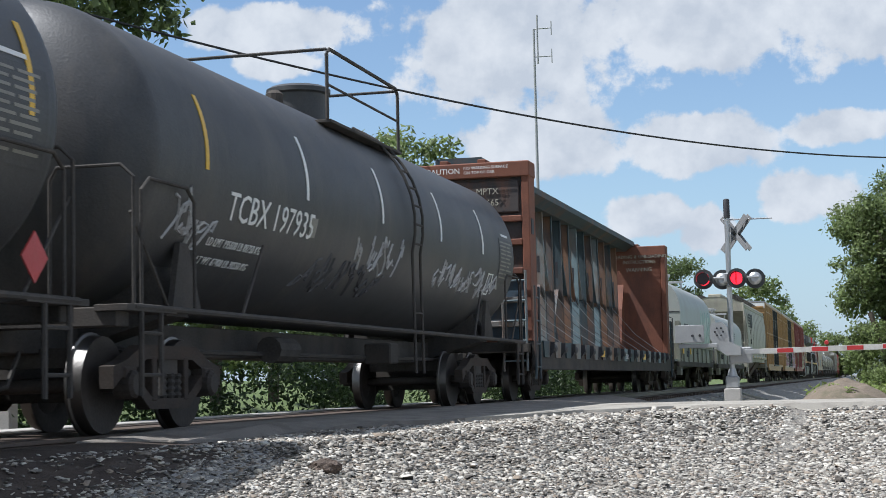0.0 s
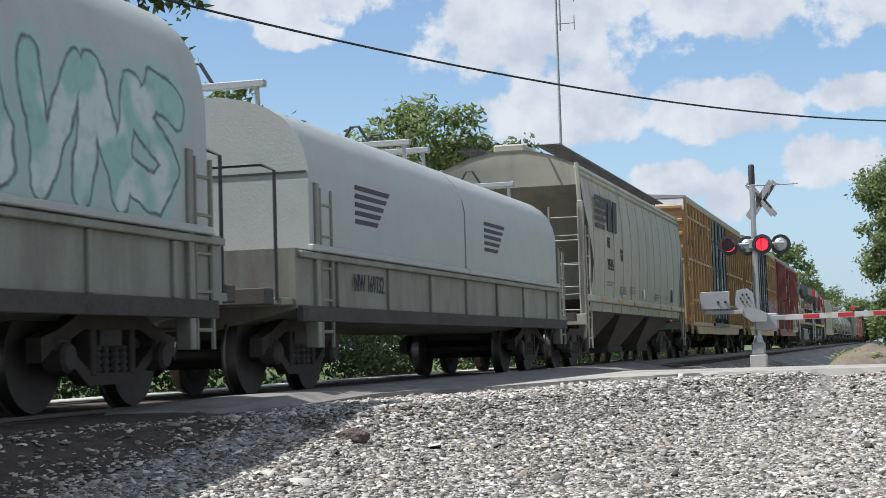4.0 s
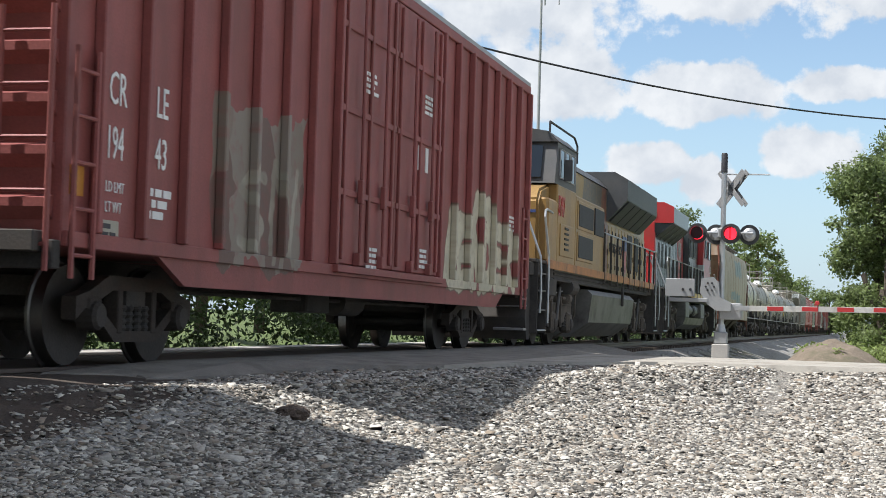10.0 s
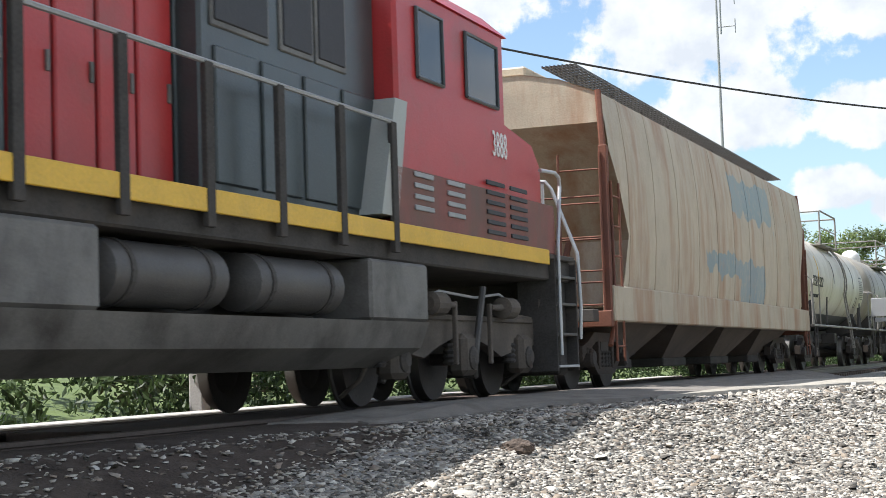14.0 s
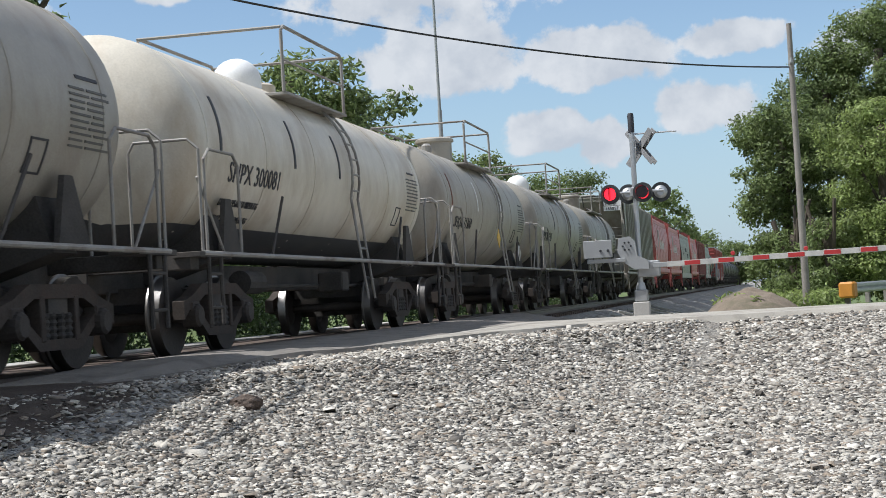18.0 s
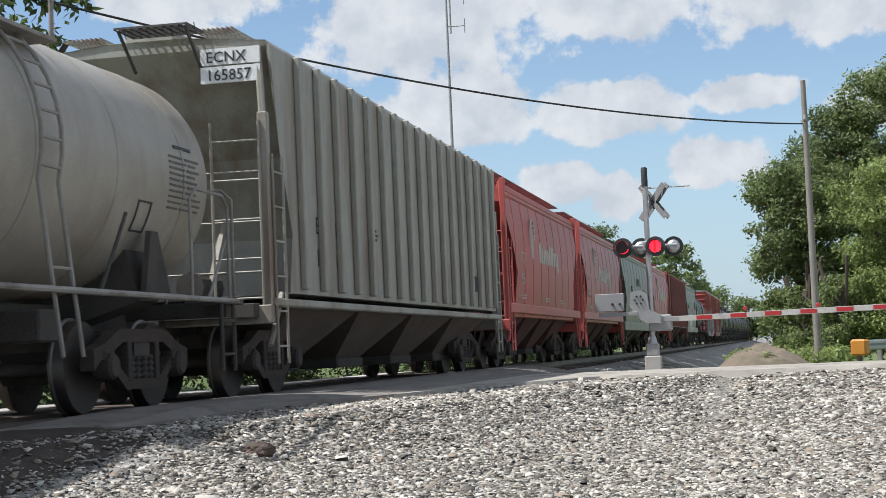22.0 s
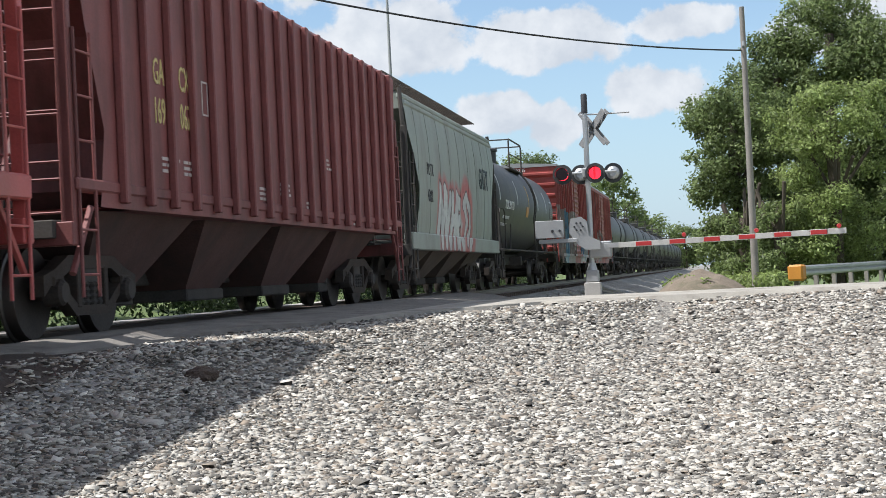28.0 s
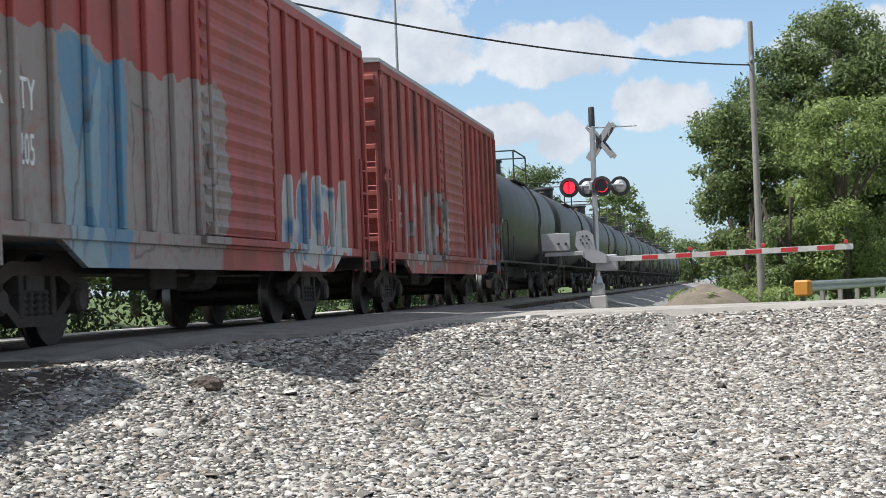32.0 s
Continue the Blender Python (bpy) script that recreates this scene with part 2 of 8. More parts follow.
GRIME = (0.05, 0.042, 0.035)
RUST = (0.16, 0.06, 0.025)
M = dict(
    black=mat("tank_black", (0.05, 0.051, 0.053), 0.5, vary=0.3, dirt=(0.085, 0.078, 0.07), dirt_amt=0.35, streak=0.25),
    under=mat("underframe_black", (0.072, 0.067, 0.062), 0.85, vary=0.35, dirt=(0.10, 0.086, 0.074), dirt_amt=0.4, spec=0.15),
    wheel=mat("wheel_steel", (0.055, 0.048, 0.043), 0.65, vary=0.3, spec=0.2),
    tread=mat("worn_steel", (0.22, 0.21, 0.2), 0.42, metal=1.0, vary=0.1),
    greytank=mat("tank_grey", (0.345, 0.318, 0.268), 0.45, vary=0.14, dirt=(0.235, 0.195, 0.15), dirt_amt=0.55, dirt_scale=0.8, streak=0.5),
    whitetank=mat("tank_white", (0.60, 0.55, 0.455), 0.42, vary=0.12, dirt=(0.40, 0.32, 0.225), dirt_amt=0.55, dirt_scale=0.8, streak=0.5),
    lgrey=mat("light_grey_paint", (0.345, 0.325, 0.26), 0.5, vary=0.1, dirt=(0.24, 0.22, 0.19), dirt_amt=0.45, streak=0.25),
    coilwhite=mat("coil_hood_white", (0.36, 0.38, 0.35), 0.45, vary=0.1, dirt=(0.38, 0.36, 0.33), dirt_amt=0.4, streak=0.25),
    tan=mat("faded_tan", (0.42, 0.36, 0.27), 0.6, vary=0.15, dirt=(0.30, 0.15, 0.07), dirt_amt=0.5, streak=0.2),
    yellow=mat("boxcar_yellow", (0.42, 0.248, 0.10), 0.5, vary=0.14, dirt=(0.27, 0.165, 0.085), dirt_amt=0.4, streak=0.2),
    upyellow=mat("loco_yellow", (0.315, 0.188, 0.06), 0.4, vary=0.14, dirt=(0.20, 0.135, 0.07), dirt_amt=0.4, streak=0.2),
    oxide=mat("boxcar_oxide", (0.225, 0.070, 0.064), 0.6, vary=0.2, dirt=(0.10, 0.035, 0.03), dirt_amt=0.5, streak=0.2),
    red=mat("bright_red", (0.47, 0.095, 0.085), 0.42, vary=0.14, dirt=(0.33, 0.115, 0.09), dirt_amt=0.45, streak=0.2),
    cnred=mat("loco_red", (0.44, 0.035, 0.035), 0.35, vary=0.1, dirt=(0.3, 0.05, 0.04), dirt_amt=0.35),
    boxred=mat("boxcar_red", (0.305, 0.057, 0.047), 0.6, vary=0.2, dirt=(0.17, 0.055, 0.045), dirt_amt=0.5, streak=0.2),
    green=mat("pale_green", (0.32, 0.35, 0.28), 0.5, vary=0.12, dirt=(0.2, 0.2, 0.17), dirt_amt=0.45, streak=0.25),
    blackpaint=mat("black_paint", (0.035, 0.039, 0.04), 0.5, vary=0.25, dirt=(0.06, 0.06, 0.06), dirt_amt=0.4),
    white=mat("white_paint", (0.75, 0.75, 0.73), 0.5, vary=0.08),
    silver=mat("galvanised", (0.45, 0.46, 0.465), 0.45, metal=0.7, vary=0.12),
    galv=mat("grey_painted_steel", (0.33, 0.335, 0.335), 0.5, metal=0.2, vary=0.12),
    glass=mat("dark_glass", (0.02, 0.025, 0.03), 0.08, vary=0.1, bump=0),
    hazy=mat("stencil_dark", (0.03, 0.03, 0.035), 0.6, vary=0.15),
    stripe=mat("reflector_yellow", (0.7, 0.42, 0.03), 0.4, vary=0.15),
    rustbrown=mat("rust_brown", (0.17, 0.062, 0.035), 0.75, vary=0.3, dirt=(0.09, 0.04, 0.03), dirt_amt=0.5, streak=0.3),
    slate=mat("slate_blue_paint", (0.035, 0.055, 0.065), 0.6, vary=0.3, dirt=(0.13, 0.06, 0.03), dirt_amt=0.45, streak=0.25),
    paleslate=mat("pale_slate_paint", (0.16, 0.22, 0.24), 0.6, vary=0.3, dirt=(0.20, 0.09, 0.035), dirt_amt=0.6, streak=0.25),
    concrete=mat("concrete", (0.42, 0.40, 0.37), 0.85, vary=0.15, bump=0.3),
    wood=mat("weathered_pole", (0.235, 0.215, 0.19), 0.85, vary=0.25, scale=2, fine=30, bump=0.3),
    cable=mat("cable", (0.015, 0.015, 0.016), 0.6, vary=0.1),
    ballast=mat("ballast", (0.26, 0.25, 0.23), 0.9, vary=0.5, scale=8, fine=60, bump=0.9, dirt=(0.12, 0.09, 0.07), dirt_amt=0.4),
    asphalt=mat("asphalt", (0.34, 0.315, 0.27), 0.9, vary=0.25, scale=1.5, fine=120, bump=0.35, dirt=(0.17, 0.15, 0.125), dirt_amt=0.4),
    tie=mat("tie_wood", (0.09, 0.065, 0.05), 0.9, vary=0.3),
    stone=mat("stone", (0.34, 0.325, 0.30), 0.9, vary=0.25, scale=6, fine=60, bump=0.25, island=0.55),
    grass=mat("grass", (0.10, 0.14, 0.04), 0.8, vary=0.4, island=0.3),
    leaf=leafy("leaf", (0.185, 0.235, 0.09)),
    leaflight=leafy("leaf_light", (0.25, 0.31, 0.105)),
    leafdark=leafy("leaf_dark", (0.145, 0.19, 0.078)),
    # same leaf with the undergrowth's shade put into a darker green
    leafshade=leafy("leaf_undergrowth_shaded", (0.05, 0.08, 0.028)),
    soil=mat("dark_fines", (0.066, 0.052, 0.043), 0.95, vary=0.4, scale=2.5, fine=45, bump=0.8, dirt=(0.10, 0.085, 0.07), dirt_amt=0.4, dirt_scale=3, spec=0.2),
    bark=mat("bark", (0.085, 0.068, 0.05), 0.9, vary=0.3, bump=0.5),
    gatered=mat("gate_red", (0.42, 0.03, 0.03), 0.45, vary=0.15),
    lamplens=mat("lit_lens", (1.0, 0.02, 0.04), 0.3, emit=1.7, bump=0, vary=0.02),
    dimlens=mat("dark_lens", (0.03, 0.008, 0.01), 0.15, bump=0, vary=0.1),
    orange=mat("marker_orange", (0.50, 0.21, 0.03), 0.5, vary=0.15),
)



def stone_material():
    """Crushed limestone: each stone its own grey, buff or brown."""
    m = mat("crushed_stone", (1, 1, 1), 0.9, vary=0.22, scale=5, fine=70, bump=0.25)
    nt = m.node_tree
    n, k = nt.nodes.new, nt.links.new
    g, r = n("ShaderNodeNewGeometry"), n("ShaderNodeValToRGB")
    cr = r.color_ramp
    cr.elements[0].position, cr.elements[0].color = 0.0, (0.07, 0.062, 0.054, 1)
    cr.elements[1].position, cr.elements[1].color = 1.0, (0.66, 0.625, 0.55, 1)
    for p, c in ((0.14, (0.115, 0.104, 0.09)), (0.30, (0.20, 0.186, 0.163)), (0.42, (0.28, 0.226, 0.172)), (0.55, (0.33, 0.306, 0.268)), (0.75, (0.43, 0.40, 0.347)), (0.9, (0.55, 0.518, 0.456))):
        e = cr.elements.new(p)
        e.color = (*c, 1)
    k(g.outputs["Random Per Island"], r.inputs[0])
    mul = [q for q in nt.nodes if q.bl_idname == "ShaderNodeMix"][0]
    k(r.outputs[0], mul.inputs["A"])
    return m


M["crushed"] = stone_material()
# galvanised grey of the blade backs, darkened to hold their shade
M["bladegrey"] = mat("blade_shaded_grey", (0.22, 0.22, 0.22), 0.6, vary=0.2)
M["trough"] = mat("trough_olive_grey", (0.20, 0.205, 0.165), 0.55, vary=0.15, dirt=(0.11, 0.10, 0.08), dirt_amt=0.5, streak=0.25)
M["truckgrey"] = mat("dusty_truck_grey", (0.06, 0.05, 0.043), 0.8, vary=0.35, dirt=(0.085, 0.055, 0.042), dirt_amt=0.5, spec=0.2)
M["dullrail"] = mat("dull_grey_rail", (0.27, 0.255, 0.23), 0.6, vary=0.2, dirt=(0.13, 0.10, 0.08), dirt_amt=0.45)
M["postgrey"] = mat("weathered_post_grey", (0.325, 0.318, 0.275), 0.5, vary=0.14, dirt=(0.20, 0.15, 0.11), dirt_amt=0.5, dirt_scale=1.6, streak=0.12)
M["armwhite"] = mat("worn_arm_white", (0.50, 0.49, 0.46), 0.5, vary=0.15, dirt=(0.33, 0.31, 0.28), dirt_amt=0.45)
M["olive"] = mat("olive_tan_paint", (0.265, 0.262, 0.205), 0.45, vary=0.12, dirt=(0.18, 0.165, 0.13), dirt_amt=0.5, streak=0.25)
M["railsteel"] = mat("rusty_rail", (0.11, 0.085, 0.07), 0.5, metal=0.3, vary=0.25)
M["oldasphalt"] = mat("old_asphalt", (0.20, 0.182, 0.16), 0.92, vary=0.35, scale=1.8, fine=90, bump=0.5, dirt=(0.12, 0.104, 0.088), dirt_amt=0.45, dirt_scale=2.2)
M["locotruck"] = mat("loco_truck_dust", (0.125, 0.106, 0.088), 0.8, vary=0.3, dirt=(0.075, 0.065, 0.055), dirt_amt=0.5, spec=0.2)
M["faintmark"] = mat("faint_stencil", (0.24, 0.23, 0.20), 0.6, vary=0.15)
M["panelblue"] = mat("panel_blue", (0.04, 0.075, 0.11), 0.6, vary=0.25, dirt=(0.10, 0.07, 0.05), dirt_amt=0.35, streak=0.3)
# near-black that stands in for the dark between the bays
M["baydark"] = mat("infill_shade_black", (0.09, 0.082, 0.074), 0.85, vary=0.3, spec=0.12)
# dusty bay paints, darkened as well for the shade under the car body
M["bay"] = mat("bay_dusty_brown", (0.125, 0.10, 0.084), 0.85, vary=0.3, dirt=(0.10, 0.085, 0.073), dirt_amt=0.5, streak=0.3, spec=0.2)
M["bayred"] = mat("bay_dusty_shaded_red", (0.115, 0.058, 0.052), 0.85, vary=0.3, dirt=(0.075, 0.056, 0.052), dirt_amt=0.55, streak=0.3, spec=0.2)
M["bayoxide"] = mat("bay_dusty_shaded_oxide", (0.11, 0.065, 0.058), 0.85, vary=0.3, dirt=(0.075, 0.056, 0.052), dirt_amt=0.5, streak=0.3, spec=0.2)


def sprayed(m, regions):
    """Adds sprayed lettering-like patches of paint to a side: shards of colour with outlines inside wobbly bounds (x0, x1, z0, z1)."""
    nt = m.node_tree
    n, k = nt.nodes.new, nt.links.new
    b = nt.nodes["Principled BSDF"]
    last = b.inputs["Base Color"].links[0].from_socket

    def op(kind, a, c=None):
        q = n("ShaderNodeMath")
        q.operation = kind
        for i, v in enumerate((a, c)):
            if v is None:
                continue
            if isinstance(v, (int, float)):
                q.inputs[i].default_value = v
            else:
                k(v, q.inputs[i])
        return q.outputs[0]

    tc, sep = n("ShaderNodeTexCoord"), n("ShaderNodeSeparateXYZ")
    k(tc.outputs["Object"], sep.inputs[0])
    for (x0, x1, z0, z1), cols, cell, line, seed in regions:
        comb = n("ShaderNodeCombineXYZ")
        k(sep.outputs[0], comb.inputs[0])
        k(sep.outputs[2], comb.inputs[1])
        comb.inputs[2].default_value = seed * 3.7
        nz = n("ShaderNodeTexNoise")
        nz.inputs["Scale"].default_value, nz.inputs["Detail"].default_value = 1.1, 3
        k(comb.outputs[0], nz.inputs["Vector"])
        d = op("MINIMUM", op("MINIMUM", op("SUBTRACT", sep.outputs[0], x0), op("SUBTRACT", x1, sep.outputs[0])), op("MINIMUM", op("SUBTRACT", sep.outputs[2], z0), op("SUBTRACT", z1, sep.outputs[2])))
        d = op("ADD", d, op("MULTIPLY", op("SUBTRACT", nz.outputs["Fac"], 0.55), 0.9))
        mask = op("GREATER_THAN", d, 0.0)
        warp = n("ShaderNodeVectorMath")
        warp.operation = "MULTIPLY_ADD"
        k(nz.outputs["Color"], warp.inputs[0])
        warp.inputs[1].default_value = (0.5, 0.5, 0)
        k(comb.outputs[0], warp.inputs[2])
        st = n("ShaderNodeVectorMath")
        st.operation = "MULTIPLY"
        k(warp.outputs[0], st.inputs[0])
        st.inputs[1].default_value = (1.5 / cell, 0.62 / cell, 1)
        vo, ve = n("ShaderNodeTexVoronoi"), n("ShaderNodeTexVoronoi")
        ve.feature = "DISTANCE_TO_EDGE"
        for v in (vo, ve):
            v.inputs["Scale"].default_value = 1
            k(st.outputs[0], v.inputs["Vector"])
        sc, r = n("ShaderNodeSeparateColor"), n("ShaderNodeValToRGB")
        k(vo.outputs["Color"], sc.inputs[0])
        k(sc.outputs[0], r.inputs[0])
        r.color_ramp.interpolation = "CONSTANT"
        r.color_ramp.elements[0].color = (*cols[0], 1)
        r.color_ramp.elements[1].position, r.color_ramp.elements[1].color = 1 / len(cols), (*cols[1], 1)
        for i, c in enumerate(cols[2:]):
            e = r.color_ramp.elements.new((i + 2) / len(cols))
            e.color = (*c, 1)
        col = r.outputs[0]
        if line:
            lm = n("ShaderNodeMix"); lm.data_type = "RGBA"
            k(op("MAXIMUM", op("LESS_THAN", ve.outputs["Distance"], 0.055), op("LESS_THAN", d, 0.045)), lm.inputs["Factor"])
            k(col, lm.inputs["A"])
            lm.inputs["B"].default_value = (*line, 1)
            col = lm.outputs["Result"]
        wear = n("ShaderNodeTexNoise")
        wear.inputs["Scale"].default_value, wear.inputs["Detail"].default_value = 7, 6
        k(comb.outputs[0], wear.inputs["Vector"])
        thin = n("ShaderNodeMapRange")
        thin.inputs["From Min"].default_value, thin.inputs["From Max"].default_value = 0.25, 0.5
        thin.inputs["To Min"].default_value, thin.inputs["To Max"].default_value = 0.45, 0.92
        k(wear.outputs["Fac"], thin.inputs["Value"])
        mx = n("ShaderNodeMix"); mx.data_type = "RGBA"
        k(op("MULTIPLY", mask, thin.outputs[0]), mx.inputs["Factor"])
        k(last, mx.inputs["A"])
        k(col, mx.inputs["B"])
        last = mx.outputs["Result"]
    k(last, b.inputs["Base Color"])
    return m


STROKES = {
    "E": [[(1, 0.95), (0, 1), (0, 0), (1, 0.05)], [(0, 0.52), (0.8, 0.5)]], "N": [[(0, 0), (0.05, 1), (0.9, 0), (1, 1)]], "D": [[(0, 0), (0, 1), (0.75, 0.9), (1, 0.5), (0.7, 0.08), (0, 0)]],
    "R": [[(0, 0), (0, 1), (0.85, 0.9), (0.85, 0.6), (0.1, 0.48), (1, 0)]], "L": [[(0.3, 1), (0, 0.05), (1, 0)]], "S": [[(1, 0.88), (0.4, 1), (0, 0.72), (0.95, 0.33), (0.6, 0), (0, 0.12)]],
    "A": [[(0, 0), (0.45, 1), (1, 0)], [(0.2, 0.35), (0.85, 0.35)]], "M": [[(0, 0), (0.2, 1), (0.5, 0.3), (0.8, 1), (1, 0)]], "V": [[(0, 1), (0.45, 0), (1, 1)]], "I": [[(0.5, 0), (0.5, 1)]],
    "H": [[(0, 0), (0.1, 1)], [(0.9, 0), (1, 1)], [(0, 0.5), (1, 0.55)]], "U": [[(0, 1), (0.05, 0.1), (0.9, 0.05), (1, 1)]], "O": [[(0, 0.5), (0.3, 1), (0.8, 0.95), (1, 0.4), (0.6, 0), (0.1, 0.12), (0, 0.5)]],
}


def fat_letters(shapes, x0, x1, z0, z1, seed, lean=0.1):
    """Strokes of a row of sprayed letter shapes filling a box on a car's side, unevenly."""
    rnd = random.Random(seed)
    step = (x1 - x0) / len(shapes)
    out = []
    for i, ch in enumerate(shapes):
        a, w = x0 + step * (i + 0.14 + rnd.uniform(-0.04, 0.04)), step * rnd.uniform(0.66, 0.8)
        lo, hi = z0 + (z1 - z0) * rnd.uniform(0, 0.08), z1 - (z1 - z0) * rnd.uniform(0, 0.16)
        for line in STROKES[ch]:
            out.append([(a + w * u + lean * v, lo + (hi - lo) * v) for u, v in line])
    return out


def sprayed_letters(m, lines, width, fill, second, edge=None, edge_w=0.05, halo=None, halo_w=0.1, strength=0.92):
    """Paints fat strokes with an outline and a soft halo over what a side already shows."""
    nt = m.node_tree
    n, k = nt.nodes.new, nt.links.new
    b = nt.nodes["Principled BSDF"]
    last = b.inputs["Base Color"].links[0].from_socket

    def op(kind, a, c):
        q = n("ShaderNodeMath")
        q.operation = kind
        for i, v in enumerate((a, c)):
            if isinstance(v, (int, float)):
                q.inputs[i].default_value = v
            else:
                k(v, q.inputs[i])
        return q.outputs[0]

    def vec(kind, a, c=None, d=None, out=0):
        q = n("ShaderNodeVectorMath")
        q.operation = kind
        for i, v in enumerate((a, c, d)):
            if v is None:
                continue
            if isinstance(v, tuple):
                q.inputs[i].default_value = v
            else:
                k(v, q.inputs[i])
        return q.outputs[out]

    tc, sep, comb = n("ShaderNodeTexCoord"), n("ShaderNodeSeparateXYZ"), n("ShaderNodeCombineXYZ")
    k(tc.outputs["Object"], sep.inputs[0])
    k(sep.outputs[0], comb.inputs[0])
    k(sep.outputs[2], comb.inputs[1])
    wob = n("ShaderNodeTexNoise")
    wob.inputs["Scale"].default_value, wob.inputs["Detail"].default_value = 2.2, 3
    k(comb.outputs[0], wob.inputs["Vector"])
    p = vec("ADD", comb.outputs[0], vec("MULTIPLY_ADD", wob.outputs["Color"], (0.26, 0.26, 0), (-0.13, -0.13, 0)))
    best = None
    for line in lines:
        for (ax, az_), (bx, bz) in zip(line, line[1:]):
            dx, dz = bx - ax, bz - az_
            q = max(1e-6, dx * dx + dz * dz)
            if best is not None:
                p = vec("MULTIPLY_ADD", best, (1e-7, 1e-7, 0.0), p)
            v = vec("SUBTRACT", p, (ax, az_, 0.0))
            f = n("ShaderNodeClamp")
            k(vec("DOT_PRODUCT", v, (dx / q, dz / q, 0.0), out=1), f.inputs["Value"])
            d = vec("LENGTH", vec("MULTIPLY_ADD", f.outputs[0], (-dx, -dz, 0.0), v), out=1)
            best = d if best is None else op("MINIMUM", best, d)
    wear, tint = n("ShaderNodeTexNoise"), n("ShaderNodeTexNoise")
    wear.inputs["Scale"].default_value, wear.inputs["Detail"].default_value = 7, 6
    tint.inputs["Scale"].default_value, tint.inputs["Detail"].default_value = 1.6, 1
    thin = n("ShaderNodeMapRange")
    thin.inputs["From Min"].default_value, thin.inputs["From Max"].default_value = 0.25, 0.5
    thin.inputs["To Min"].default_value, thin.inputs["To Max"].default_value = strength * 0.6, strength
    k(comb.outputs[0], wear.inputs["Vector"])
    k(comb.outputs[0], tint.inputs["Vector"])
    k(wear.outputs["Fac"], thin.inputs["Value"])

    def lay(reach, colour, soft=0.012, amount=1.0):
        nonlocal last
        mk = n("ShaderNodeMapRange")
        mk.inputs["From Min"].default_value, mk.inputs["From Max"].default_value = reach + soft, reach - soft
        mk.inputs["To Max"].default_value = amount
        k(best, mk.inputs["Value"])
        mx = n("ShaderNodeMix"); mx.data_type = "RGBA"
        k(op("MULTIPLY", mk.outputs[0], thin.outputs[0]), mx.inputs["Factor"])
        k(last, mx.inputs["A"])
        if isinstance(colour, tuple):
            mx.inputs["B"].default_value = (*colour, 1)
        else:
            k(colour, mx.inputs["B"])
        last = mx.outputs["Result"]

    if halo:
        lay(width + edge_w + halo_w, halo, 0.09, 0.85)
    if edge:
        lay(width + edge_w, edge)
    ramp, two = n("ShaderNodeMapRange"), n("ShaderNodeMix")
    two.data_type = "RGBA"
    ramp.inputs["From Min"].default_value, ramp.inputs["From Max"].default_value = 0.47, 0.56
    k(tint.outputs["Fac"], ramp.inputs["Value"])
    k(ramp.outputs[0], two.inputs["Factor"])
    two.inputs["A"].default_value, two.inputs["B"].default_value = (*fill, 1), (*second, 1)
    lay(width, two.outputs["Result"])
    k(last, b.inputs["Base Color"])
    return m


GR = dict(pink=(0.42, 0.14, 0.26), lilac=(0.30, 0.16, 0.32), pale=(0.46, 0.42, 0.44), teal=(0.10, 0.30, 0.28), mint=(0.26, 0.45, 0.38), blue=(0.06, 0.20, 0.33), cream=(0.45, 0.42, 0.30), grey=(0.30, 0.29, 0.28), white=(0.55, 0.55, 0.53), dark=(0.03, 0.03, 0.035), red=(0.42, 0.05, 0.05), olive=(0.22, 0.24, 0.16))
WHITISH = (0.60, 0.56, 0.54)
M["yellow_pink"] = mat("boxcar_yellow_sprayed", (0.42, 0.248, 0.10), 0.5, vary=0.14, dirt=(0.27, 0.165, 0.085), dirt_amt=0.4, streak=0.2)
sprayed(M["yellow_pink"], [((3.9, 7.2, 1.0, 2.45), (GR["pink"], (0.42, 0.248, 0.10), GR["pink"]), 0.6, None, 1)])
sprayed_letters(M["yellow_pink"], fat_letters("SRAE", 4.0, 7.6, 1.15, 2.4, 1), 0.13, GR["pink"], (0.48, 0.36, 0.38), WHITISH, 0.06, GR["teal"], 0.05)
sprayed_letters(M["yellow_pink"], fat_letters("MSUENR", 12.7, 18.3, 1.05, 2.5, 2), 0.13, (0.42, 0.24, 0.30), GR["pale"], (0.50, 0.40, 0.42), 0.06)
M["black_pink"] = mat("door_black_sprayed", (0.035, 0.04, 0.043), 0.4, vary=0.25, dirt=(0.07, 0.07, 0.07), dirt_amt=0.4)
sprayed_letters(M["black_pink"], fat_letters("AS", 7.6, 9.9, 1.2, 2.3, 3), 0.11, GR["pink"], (0.05, 0.05, 0.055), (0.32, 0.28, 0.30), 0.04)
sprayed_letters(M["black_pink"], fat_letters("ER", 10.2, 12.4, 1.2, 2.2, 4), 0.05, (0.30, 0.31, 0.31), (0.12, 0.30, 0.24))
M["oxide_cream"] = mat("boxcar_oxide_sprayed", (0.27, 0.074, 0.066), 0.6, vary=0.2, dirt=(0.19, 0.06, 0.05), dirt_amt=0.5, streak=0.2)
sprayed(M["oxide_cream"], [((3.6, 6.3, 0.85, 2.7), ((0.20, 0.17, 0.13), (0.14, 0.09, 0.07), (0.24, 0.21, 0.17)), 0.8, None, 6)])
sprayed_letters(M["oxide_cream"], fat_letters("SN", 4.2, 6.0, 1.1, 2.2, 5), 0.06, (0.40, 0.37, 0.29), (0.28, 0.26, 0.2), strength=0.7)
